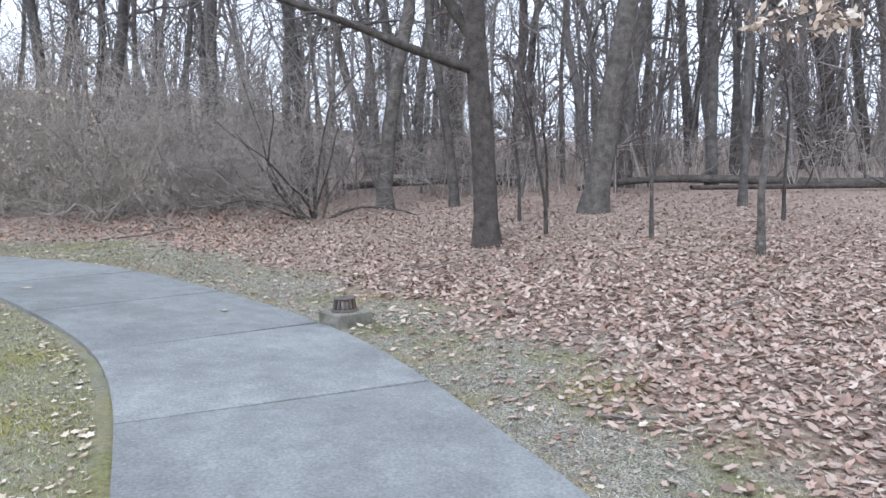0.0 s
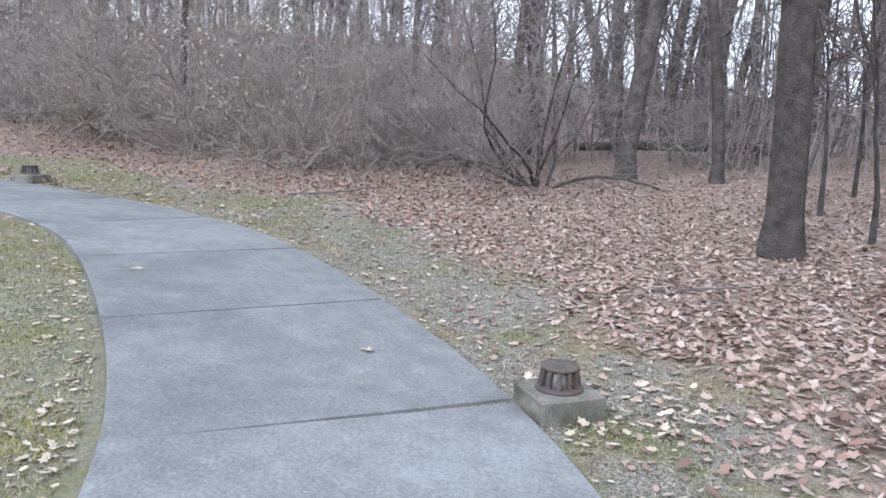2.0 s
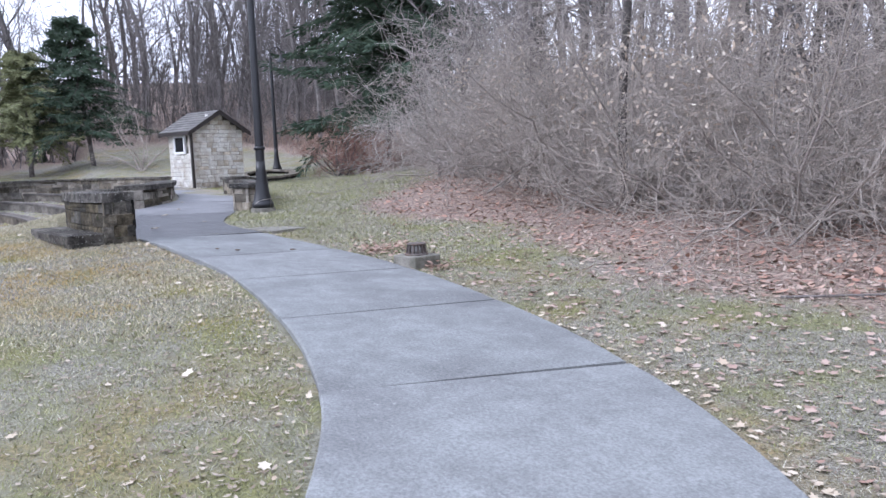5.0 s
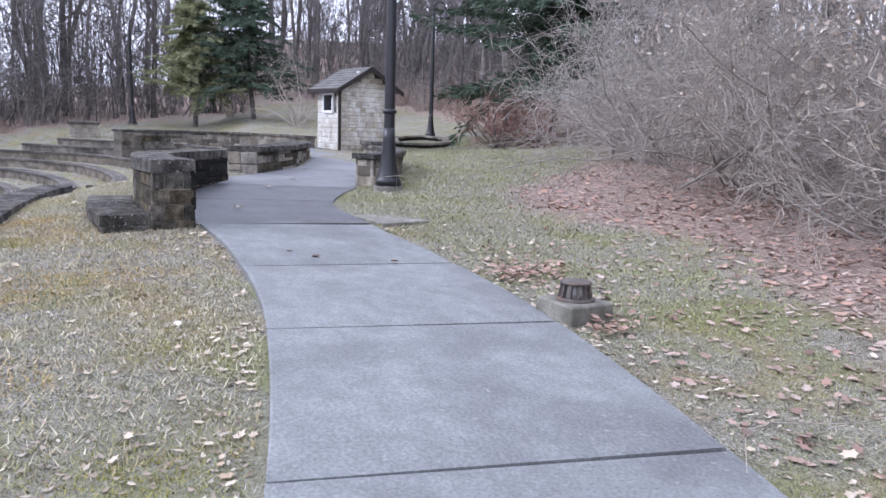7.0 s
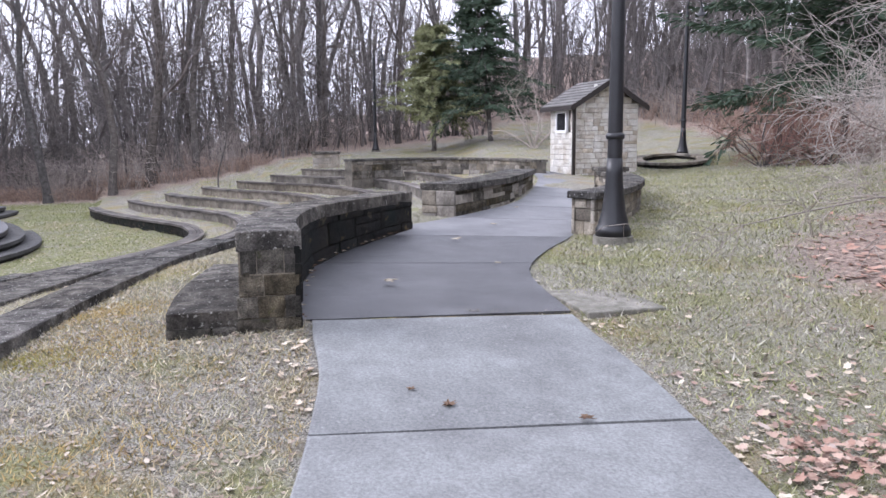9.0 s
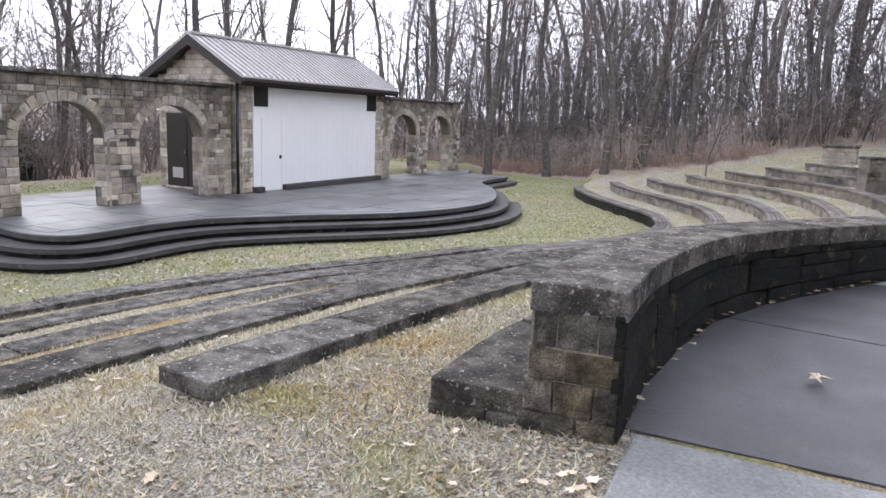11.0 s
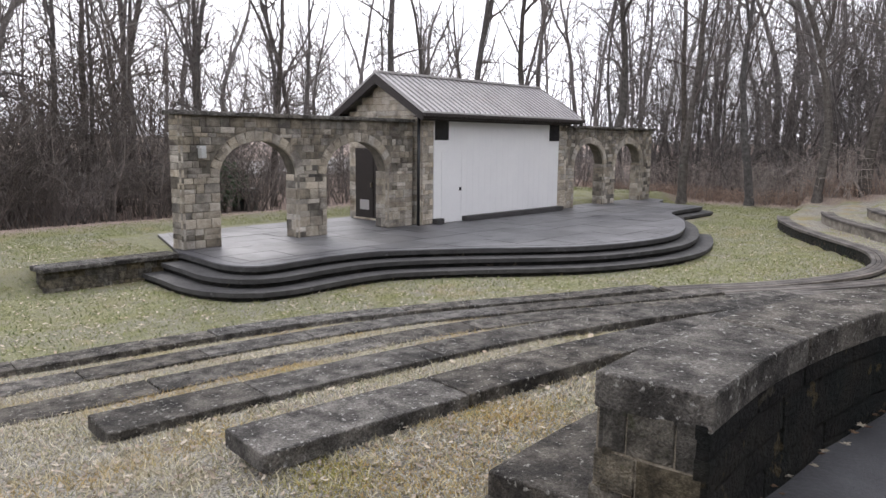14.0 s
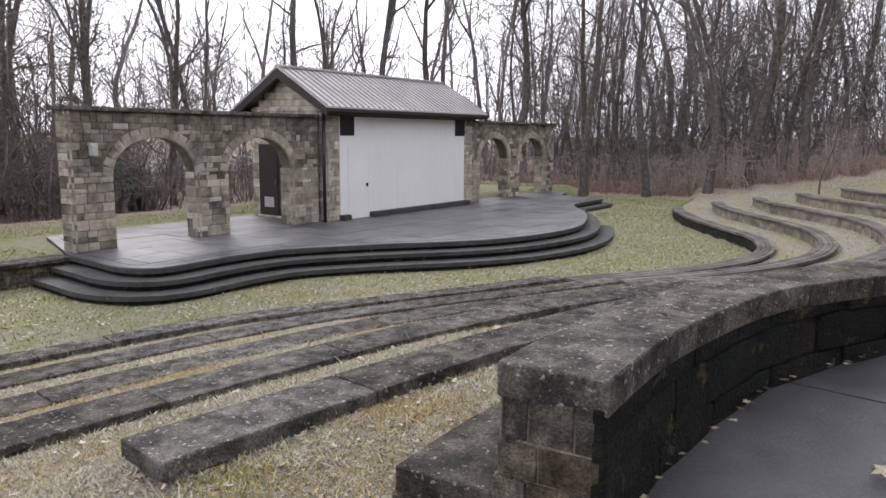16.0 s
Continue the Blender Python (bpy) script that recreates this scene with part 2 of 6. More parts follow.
def spline(pts, step=0.25):
    """An even Catmull-Rom line through points of the plan."""
    p = [np.array(q, float) for q in pts]
    p = [2 * p[0] - p[1]] + p + [2 * p[-1] - p[-2]]
    out = []
    for i in range(1, len(p) - 2):
        for t in np.linspace(0, 1, 24, endpoint=False):
            a, b, c, d = p[i - 1:i + 3]
            out.append(0.5 * (2 * b + (c - a) * t + (2 * a - 5 * b + 4 * c - d) * t ** 2 + (3 * b - a - 3 * c + d) * t ** 3))
    out.append(p[-2])
    out = np.array(out)
    s = np.r_[0, np.cumsum(np.linalg.norm(np.diff(out[:, :2], axis=0), axis=1))]
    k = max(2, int(round(s[-1] / step)) + 1)
    q = np.linspace(0, s[-1], k)
    return np.stack([np.interp(q, s, out[:, j]) for j in range(out.shape[1])], 1)


def normals(line):
    """Left-hand unit normals of a line of the plan."""
    d = np.gradient(line[:, :2], axis=0)
    d /= np.linalg.norm(d, axis=1)[:, None]
    return np.stack([-d[:, 1], d[:, 0]], 1)


def sweep(name, line, a, b, z0, z1, material, smooth=False):
    """A solid strip that follows a line of the plan, from offset a to b (left positive) and from z0 to z1 (numbers or arrays)."""
    line = np.asarray(line, float)
    nn, k = normals(line), len(line)
    z0, z1 = np.broadcast_to(z0, k), np.broadcast_to(z1, k)
    vs = []
    for i in range(k):
        l, r = line[i, :2] + nn[i] * a, line[i, :2] + nn[i] * b
        vs += [(*l, z0[i]), (*r, z0[i]), (*r, z1[i]), (*l, z1[i])]
    fs = [(0, 1, 2, 3), (4 * k - 1, 4 * k - 2, 4 * k - 3, 4 * k - 4)]
    for i in range(k - 1):
        o = 4 * i
        fs += [(o + j, o + 4 + j, o + 4 + (j + 1) % 4, o + (j + 1) % 4) for j in range(4)]
    bm = bmesh.new()
    bv = [bm.verts.new(v) for v in vs]
    for f in fs:
        bm.faces.new([bv[i] for i in f])
    return bm_mesh(name, bm, material, smooth)

# ---- plan: the path's middle line (x, y, z), the lowest row of seats, the stage ----
WALK = spline([(1.2, -14, -0.32), (0.95, -8, -0.18), (0.75, -4, -0.1), (0.5, -1, -0.02), (0.15, 1.2, 0.03), (-0.4, 2.9, 0.08),
               (-1.83, 5.68, 0.158), (-4.42, 8.22, 0.318), (-6.5, 9.35, 0.4), (-9.4, 10.05, 0.5), (-11.6, 10.21, 0.57), (-13.0, 10.1, 0.67),
               (-15, 10.2, 0.74), (-17, 10.9, 0.80), (-19.2, 12.1, 0.84), (-22, 13.6, 0.88), (-25, 14.8, 0.91), (-28, 15.4, 0.93),
               (-34, 16, 1.05), (-48, 17, 1.3)], 0.25)
ROW = spline([(8, 0.9), (-5, 0.75), (-9, 0.75), (-13.5, 0.85), (-16.3, 1.1), (-18.2, 1.65), (-20, 2.3), (-22.66, 3.15), (-24.3, 4.0), (-26.2, 4.65),
              (-28.3, 4.8), (-30.1, 4.1), (-31.3, 2.8), (-33.2, 1.0), (-36, -0.5), (-42, -2.2)], 0.3)
SX = np.array([math.cos(radians(185.2)), math.sin(radians(185.2))])
SF = np.array([math.sin(radians(185.2)), -math.cos(radians(185.2))])
S0, STAGE_Z, LAWN_Z = np.array([-24.29, -5.65]), -0.31, -0.85


def stage_at(x, y, z=0.0):
    """Stage plan to world: x along the front, y out from it, z over the stage floor."""
    p = S0 + SX * x + SF * y
    return (p[0], p[1], STAGE_Z + z)


STAGE_TURN = math.atan2(SX[1], SX[0])


def near_line(line, q):
    """Nearest vertex of a line and the signed distance from it (left positive) for points q (n,2)."""
    nn = normals(line)
    idx, sd = np.empty(len(q), int), np.empty(len(q))
    for i in range(0, len(q), 20000):
        d = q[i:i + 20000, None, :] - line[None, :, :2]
        k = np.argmin((d ** 2).sum(2), 1)
        v = q[i:i + 20000] - line[k, :2]
        idx[i:i + 20000] = k
        sd[i:i + 20000] = np.sign((v * nn[k]).sum(1)) * np.sqrt((v ** 2).sum(1))
    return idx, sd


def smooth01(t):
    t = np.clip(t, 0, 1)
    return t * t * (3 - 2 * t)


def heights(q):
    q = np.asarray(q, float)
    i, d = near_line(WALK, q)
    x, y = q[:, 0], q[:, 1]
    p = WALK[i, 2]
    _, r = near_line(ROW, q)
    r = -r
    slope = 0.195 - 0.04 * smooth01((-x - 19) / 5)
    bowl = LAWN_Z + 0.25 * smooth01((r + 0.05) / 0.25) + slope * np.clip(r, 0, 9)
    terrace = LAWN_Z + 0.25 * smooth01((r - 0.03) / 0.3) + 0.2 * sum(smooth01((r - 1.3 * k - 0.03) / 0.3) for k in range(1, 7))
    terrace = terrace + 0.22 * smooth01((-x - 27) / 7)
    wt = smooth01((-x - 21) / 3)
    bowl = bowl * (1 - wt) + terrace * wt
    west = smooth01((-x - 3) / 6)
    inner = (p - 0.05 * np.clip(d - 1, 0, 14)) * (1 - west) + bowl * west
    w = smooth01((d - 1.0) / 2.2)
    z = np.where(d > 0, (p + 0.055 * np.clip(d, 0, 1)) * (1 - w) + np.minimum(inner, p + 0.05) * w, p + 0.055 * np.clip(d, -1, 0))
    out = np.clip(-d - 1.0, 0, 90)
    z += 0.03 * np.clip(out, 0, 3) + 0.05 * np.clip(out - 3, 0, 80) + 0.03 * smooth01((-x - 8) / 10) * np.clip(out, 0, 14)
    z += 0.05 * np.clip(-x - 37 + 0.7 * (y - 8), 0, 90) * smooth01((y + 6) / 12) + 0.02 * np.clip(-x - 42, 0, 60)
    z += 0.06 * np.clip(out - 9, 0, 60) * smooth01((-x - 20) / 14)
    u, v = (q - S0) @ SX, (q - S0) @ SF
    z += 0.46 * smooth01((-v - 0.35) / 0.6) * smooth01((u + 12.5) / 2.5) * smooth01((20 - u) / 3) * smooth01((v + 12) / 6)
    far = np.clip(np.hypot(x + 15, y - 2) - 70, 0, 200)
    z -= 0.012 * far * smooth01((-y - 20) / 20)
    return z


# ---- what grows where ----
def litter_at(q):
    """1 where fallen leaves cover the woodland floor, 0 on the lawn."""
    q = np.asarray(q, float)
    _, d = near_line(WALK, q)
    x, y = q[:, 0], q[:, 1]
    edge = 2.5 + 0.9 * smooth01((-x - 3) / 8) + 4.6 * smooth01((-x - 13) / 13) - 0.8 * smooth01((y - 6) / -5) + 0.35 * np.sin(x * 1.3 + 0.7 * y) + 0.25 * np.sin(2.9 * y - x)
    a = smooth01((-d - edge) / 1.1 + 0.5) * (d < 0)
    b = smooth01((-y - 11 + 0.12 * (x + 24)) / 2.5) + smooth01((-x - 42 - 0.85 * np.clip(y - 4, 0, 14) + 0.2 * np.clip(-y, 0, 20)) / 2.5)
    return np.clip(a + b, 0, 1)


def green_at(q):
    """1 on the greener lawn round the stage, less on the dry slope with the seats."""
    q = np.asarray(q, float)
    _, r = near_line(ROW, q)
    i, d = near_line(WALK, q)
    x = q[:, 0]
    lawn = smooth01((r + 1.0) / 1.5)
    east = smooth01((x + 10.5) / 3) * smooth01(d / 1.0) * 0.55
    north = smooth01((-d - 0.8) / 0.6) * smooth01((-x - 2.5) / 4) * 0.32
    return np.clip(np.maximum(np.maximum(lawn, east), north) - litter_at(q), 0, 1)


def ground_material():
    m = bpy.data.materials.new("lawn_and_litter")
    m.use_nodes = True
    n, l = m.node_tree.nodes, m.node_tree.links
    b = n["Principled BSDF"]
    b.inputs["Roughness"].default_value = 0.95
    geo = n.new("ShaderNodeNewGeometry")

    def tex(s, lo, hi, detail=5.0):
        t = n.new("ShaderNodeTexNoise")
        t.inputs["Scale"].default_value, t.inputs["Detail"].default_value, t.inputs["Roughness"].default_value = s, detail, 0.65
        l.new(geo.outputs["Position"], t.inputs["Vector"])
        r = n.new("ShaderNodeMapRange")
        r.inputs["From Min"].default_value, r.inputs["From Max"].default_value = lo, hi
        l.new(t.outputs["Fac"], r.inputs["Value"])
        return r.outputs[0]

    def mix(f, a, c):
        x = n.new("ShaderNodeMix")
        x.data_type = "RGBA"
        for s, v in ((x.inputs[0], f), (x.inputs[6], a), (x.inputs[7], c)):
            if isinstance(v, tuple):
                s.default_value = (*v, 1)
            else:
                l.new(v, s)
        return x.outputs[2]

    def times(a, c):
        x = n.new("ShaderNodeMath")
        x.operation = "MULTIPLY"
        l.new(a, x.inputs[0])
        if isinstance(c, float):
            x.inputs[1].default_value = c
        else:
            l.new(c, x.inputs[1])
        return x.outputs[0]

    def attr(name):
        a = n.new("ShaderNodeAttribute")
        a.attribute_name = name
        return a.outputs["Fac"]

    straw = mix(tex(75, 0.38, 0.6), (0.42, 0.395, 0.335), (0.072, 0.066, 0.053))
    straw = mix(times(tex(7, 0.48, 0.68), 0.65), straw, (0.115, 0.1, 0.078))
    straw = mix(tex(0.9, 0.5, 0.68), straw, mix(tex(45, 0.35, 0.62), (0.38, 0.28, 0.12), (0.12, 0.1, 0.045)))
    grass = mix(tex(75, 0.36, 0.62), (0.07, 0.085, 0.028), (0.3, 0.285, 0.16))
    grass = mix(times(tex(5, 0.5, 0.66), 0.6), grass, (0.075, 0.085, 0.035))
    col = mix(times(attr("green"), tex(0.7, 0.25, 0.6)), straw, grass)
    col = mix(times(tex(1.1, 0.52, 0.62), 0.75), col, mix(tex(40, 0.35, 0.62), (0.25, 0.25, 0.085), (0.085, 0.09, 0.032)))
    litter = mix(tex(24, 0.35, 0.65, 3.0), (0.38, 0.285, 0.23), (0.13, 0.094, 0.075))
    litter = mix(tex(9, 0.55, 0.7, 3.0), litter, (0.45, 0.36, 0.29))
    col = mix(attr("litter"), col, litter)
    l.new(col, b.inputs["Base Color"])
    bp = n.new("ShaderNodeBump")
    bp.inputs["Strength"].default_value, bp.inputs["Distance"].default_value = 0.7, 0.03
    l.new(tex(35, 0.2, 0.8), bp.inputs["Height"])
    l.new(bp.outputs[0], b.inputs["Normal"])
    return m


# ---- ground ----
def stretch(a, b, step, far):
    core = np.arange(a, b + step / 2, step)
    steps = step * 1.35 ** np.arange(1, 60)
    out = np.cumsum(steps)
    out = out[out < far]
    return np.r_[(a - out)[::-1], core, b + out]


GX, GY = stretch(-44, 8, 0.3, 2200), stretch(-14, 26, 0.3, 2200)
gx, gy = np.meshgrid(GX, GY, indexing="ij")
GZ = heights(np.stack([gx.ravel(), gy.ravel()], 1)).reshape(gx.shape)
near = (np.hypot(gx + 16, gy - 4) < 60)
GZ += np.where(near, 0.012 * np.sin(gx * 2.1 + 1.7 * np.sin(gy * 1.3)) * np.sin(gy * 1.9 + 0.6 * gx), 0)


def ground_at(x, y):
    """Height of the ground's sheet, between its grid's corners."""
    x, y = np.atleast_1d(np.asarray(x, float)), np.atleast_1d(np.asarray(y, float))
    i = np.clip(np.searchsorted(GX, x) - 1, 0, len(GX) - 2)
    j = np.clip(np.searchsorted(GY, y) - 1, 0, len(GY) - 2)
    u, v = (x - GX[i]) / (GX[i + 1] - GX[i]), (y - GY[j]) / (GY[j + 1] - GY[j])
    return GZ[i, j] * (1 - u) * (1 - v) + GZ[i + 1, j] * u * (1 - v) + GZ[i, j + 1] * (1 - u) * v + GZ[i + 1, j + 1] * u * v


FIELD = {}


def field(key, q):
    """A value of the plan kept on the ground's grid: walk and row (distances), litter, green."""
    q = np.asarray(q, float)
    x, y = q[:, 0], q[:, 1]
    i = np.clip(np.searchsorted(GX, x) - 1, 0, len(GX) - 2)
    j = np.clip(np.searchsorted(GY, y) - 1, 0, len(GY) - 2)
    u, v = (x - GX[i]) / (GX[i + 1] - GX[i]), (y - GY[j]) / (GY[j + 1] - GY[j])
    g = FIELD[key]
    return g[i, j] * (1 - u) * (1 - v) + g[i + 1, j] * u * (1 - v) + g[i, j + 1] * (1 - u) * v + g[i + 1, j + 1] * u * v


q_ = np.stack([gx.ravel(), gy.ravel()], 1)
for key, val in (("walk", near_line(WALK, q_)[1]), ("row", near_line(ROW, q_)[1]), ("litter", litter_at(q_)), ("green", green_at(q_))):
    FIELD[key] = val.reshape(gx.shape)
nx, ny = gx.shape
ii, jj = np.meshgrid(np.arange(nx - 1), np.arange(ny - 1), indexing="ij")
o = (ii * ny + jj).ravel()
M["ground"] = ground_material()
ground_me = big_mesh("ground", np.stack([gx.ravel(), gy.ravel(), GZ.ravel()], 1), np.stack([o, o + ny, o + ny + 1, o + 1], 1), M["ground"])
for key in ("litter", "green"):
    ground_me.attributes.new(key, "FLOAT", "POINT").data.foreach_set("value", FIELD[key].ravel().astype(np.float32))
ground_me.polygons.foreach_set("use_smooth", [True] * len(ground_me.polygons))
tagged(new("ground", ground_me), "sloping winter lawn and woodland soil, brown and green", "ground", kind="structure")

# ---- concrete path: slabs between joints ----
pavement = tagged(new("pavement"), "curving grey concrete footpath in broad slabs", "path", kind="structure")
wn_ = normals(WALK)
arc = np.r_[0, np.cumsum(np.linalg.norm(np.diff(WALK[:, :2], axis=0), axis=1))]
j1 = arc[np.argmin(np.hypot(WALK[:, 0] + 1.83, WALK[:, 1] - 5.68))]
pad = arc[np.argmin(np.hypot(WALK[:, 0] + 13.0, WALK[:, 1] - 10.1))]
n_after = round((pad - j1) / 1.83)
step_len = (pad - j1) / n_after


def slab(line, a, b, material, parent=pavement):
    """One slab with chamfered edges, along a line (x, y, z) with offsets a and b (left positive)."""
    nn, k = normals(line), len(line)
    a, b = np.broadcast_to(a, k), np.broadcast_to(b, k)
    bm = bmesh.new()
    rows_ = []
    for i in range(k):
        e = 0.012
        rows_.append([])
        t = (line[min(i + 1, k - 1), :2] - line[max(i - 1, 0), :2])
        t = t / np.linalg.norm(t) * ((e if i == 0 else -e if i == k - 1 else 0))
        for off, dz, sh in ((a[i], -0.12, 0), (a[i], 0.028, 0), (a[i] - e, 0.04, 1), (b[i] + e, 0.04, 1), (b[i], 0.028, 0), (b[i], -0.12, 0)):
            p = line[i, :2] + nn[i] * off + t * sh - np.array([nn[i][1], -nn[i][0]]) * (0.135 * off)
            rows_[-1].append(bm.verts.new((p[0], p[1], line[i, 2] + 0.055 * np.clip(off, -1, 1) + dz - (0.012 if (i in (0, k - 1) and sh) else 0))))
    for i in range(k - 1):
        for j in range(5):
            bm.faces.new((rows_[i][j], rows_[i + 1][j], rows_[i + 1][j + 1], rows_[i][j + 1]))
    bm.faces.new(rows_[0])
    bm.faces.new(rows_[-1][::-1])
    return part("slab", bm_mesh("slab", bm, material), parent)


def along(s0, s1, k):
    q = np.linspace(s0, s1, k)
    return np.stack([np.interp(q, arc, WALK[:, j]) for j in range(3)], 1)


JOINTS = [j1 + n * step_len - 0.1 * smooth01((5 - n) / 3) for n in range(-9, n_after + 1)]
for s0, s1 in zip(JOINTS[:-1], JOINTS[1:]):
    if s0 > 0.2:
        q = along(s0 + 0.007, s1 - 0.007, 9)
        slab(q, 0.885 + 0.06 * smooth01((-q[:, 0] - 0.5) / 3), -0.95, M["concrete"])

M["damp"] = mat("damp_concrete", (0.23, 0.23, 0.235), (0.17, 0.17, 0.178), scale=1.2, fine=110, rough=0.7, bump=0.15, vary=0.06,
                stain=(0.12, 0.12, 0.125), stain_scale=0.9, stain_amount=0.35)
LEDGE = spline([(-12.8, 9.06), (-14.6, 8.9), (-15.9, 9.3), (-17.0, 9.86), (-18.0, 10.72), (-19.5, 11.75), (-21, 12.4), (-24, 13.3), (-27.2, 14.1), (-31, 14.7)], 0.2)
REDGE = spline([(-13.18, 11.05), (-14.6, 11.05), (-15.7, 11.5), (-16.5, 11.98), (-17.6, 12.52), (-19.2, 13.25), (-21, 13.95), (-23.5, 14.55), (-26, 15.3), (-30, 15.9)], 0.2)
# darker, smoother concrete for the plaza's first two slabs
M["dark_slab"] = mat("dark_concrete", (0.085, 0.085, 0.09), (0.035, 0.035, 0.038), scale=2.6, fine=60, rough=0.45, bump=0.35, vary=0.06,
                     stain=(0.05, 0.05, 0.053), stain_scale=1.2, stain_amount=0.4)
cuts = [0, 0.105, 0.2, 0.295, 0.39, 0.49, 0.6, 0.72, 0.86, 1.0]
for c0, c1 in zip(cuts[:-1], cuts[1:]):
    q = np.linspace(c0, c1, 7)
    q[0] += 0.0006
    q[-1] -= 0.0006
    L = np.stack([np.interp(q, np.linspace(0, 1, len(LEDGE)), LEDGE[:, j]) for j in range(2)], 1)
    R = np.stack([np.interp(q, np.linspace(0, 1, len(REDGE)), REDGE[:, j]) for j in range(2)], 1)
    zl = WALK[near_line(WALK, L)[0], 2] + 0.05
    zr = WALK[near_line(WALK, R)[0], 2] - 0.05
    bm = bmesh.new()
    top = [[bm.verts.new((*p, z + 0.022 + dz)) for p, z in zip(e, zz)] for dz, e, zz in ((0, L, zl), (0, R, zr), (-0.2, L, zl), (-0.2, R, zr))]
    for i in range(6):
        bm.faces.new((top[0][i], top[1][i], top[1][i + 1], top[0][i + 1]))
        bm.faces.new((top[0][i], top[0][i + 1], top[2][i + 1], top[2][i]))
        bm.faces.new((top[1][i], top[3][i], top[3][i + 1], top[1][i + 1]))
    bm.faces.new((top[0][0], top[2][0], top[3][0], top[1][0]))
    bm.faces.new((top[0][6], top[1][6], top[3][6], top[2][6]))
    part("slab", bm_mesh("slab", bm, M["dark_slab"] if c0 < 0.15 else M["damp"]), pavement)
# the small pad beside the joint
box("slab", (0.84, 0.64, 0.16), (-13.5, 11.4, float(ground_at(-13.5, 11.4)[0]) - 0.135), M["block"], pavement, radians(8), 0.008)


# ---- stones: shared meshes, scaled and turned into place ----
def stone_mesh(name, seed, material, chamfer=0.035):
    """A unit stone: x along the wall, z up, its rough face towards -y. A few facets, uneven edges."""
    rng = random.Random(seed)
    bm = bmesh.new()
    c = chamfer
    ring0 = [(-0.5, -0.5), (0.5, -0.5), (0.5, 0.5), (-0.5, 0.5)]
    v0 = [bm.verts.new((x, 0.5, z)) for x, z in ring0]
    v1 = [bm.verts.new((x, -0.15, z)) for x, z in ring0]
    v2 = [bm.verts.new((x * (1 - 2 * c * rng.uniform(0.4, 1.0)), -0.5 * rng.uniform(0.7, 1.0), z * (1 - 3.2 * c * rng.uniform(0.5, 1.2)))) for x, z in ring0]
    mid = bm.verts.new((rng.uniform(-0.15, 0.15), -0.5 * rng.uniform(0.95, 1.25), rng.uniform(-0.15, 0.15)))
    for i in range(4):
        j = (i + 1) % 4
        bm.faces.new((v0[i], v0[j], v1[j], v1[i]))
        bm.faces.new((v1[i], v1[j], v2[j], v2[i]))
        bm.faces.new((v2[i], v2[j], mid))
    return bm_mesh(name, bm, material)


STONES = {k: [stone_mesh("stone", 10 * n + i, M[k]) for i in range(5)] for n, k in enumerate(("stone", "pale", "mossy", "weathered", "shaded_stain", "whitewash"))}


def place_stone(kind, rng, at, turn, size, parent, tilt=0.0):
    """at: middle of the stone's back plane; turn: the direction of its length in the plan."""
    ob = part("stone", rng.choice(STONES[kind]), parent)
    ob.matrix_basis = Matrix.Translation(at) @ Matrix.Rotation(turn, 4, "Z") @ Matrix.Rotation(tilt, 4, "Y") @ Matrix.Diagonal((*size, 1))
    return ob


def courses(rng, length, height, low=0.11, high=0.26, short=0.15, long=0.5):
    """Random ashlar: (u, v, width, height) of every stone on a face."""
    v, out = 0.0, []
    while v < height - 0.04:
        h = min(rng.uniform(low, high), height - v)
        if height - v - h < 0.07:
            h = height - v
        u = 0.0
        while u < length - 0.02:
            w = min(rng.uniform(short, long), length - u)
            if length - u - w < short * 0.6:
                w = length - u
            if h > 0.19 and rng.random() < 0.3:
                k = rng.uniform(0.4, 0.6) * h
                out += [(u, v, w, k), (u, v + k, w, h - k)]
            else:
                out.append((u, v, w, h))
            u += w
        v += h
    return out


def face_stones(parent, rng, a, b, z0, z1, kind, keep=None, thick=0.05, joint=0.008, **kw):
    """Stones on the face from a to b of the plan, seen from the right-hand side of that way."""
    a, b = np.array(a, float), np.array(b, float)
    length = np.linalg.norm(b - a)
    d = (b - a) / length
    turn = math.atan2(d[1], d[0])
    for u, v, w, h in courses(rng, length, z1 - z0, **kw):
        if keep and not keep(u, v, w, h):
            continue
        p = a + d * (u + w / 2)
        k = kind if isinstance(kind, str) else kind(rng, p, v)
        place_stone(k, rng, (p[0], p[1], z0 + v + h / 2), turn, (w - joint, thick, h - joint), parent)


def line_stones(parent, rng, line, z0, z1, kind, flip=False, joint=0.006, **kw):
    """Stones along a curved line of the plan, on its right-hand side."""
    line = line[::-1] if flip else line
    s = np.r_[0, np.cumsum(np.linalg.norm(np.diff(line[:, :2], axis=0), axis=1))]
    at = lambda q: np.array([np.interp(q, s, line[:, 0]), np.interp(q, s, line[:, 1])])
    zz = (lambda q: np.interp(q, s, z0)) if not np.isscalar(z0) else (lambda q: z0)
    z_top = (lambda q: np.interp(q, s, z1)) if not np.isscalar(z1) else (lambda q: z1)
    for u, v, w, h in courses(rng, s[-1], 1.0, **kw):
        p, q = at(u), at(u + w)
        d, m = q - p, at(u + w / 2)
        lo, hi = zz(u + w / 2), z_top(u + w / 2)
        k = kind if isinstance(kind, str) else kind(rng, m, v)
        place_stone(k, rng, (m[0], m[1], lo + (v + h / 2) * (hi - lo)), math.atan2(d[1], d[0]), (np.linalg.norm(d) - joint, 0.05, h * (hi - lo) - joint), parent)


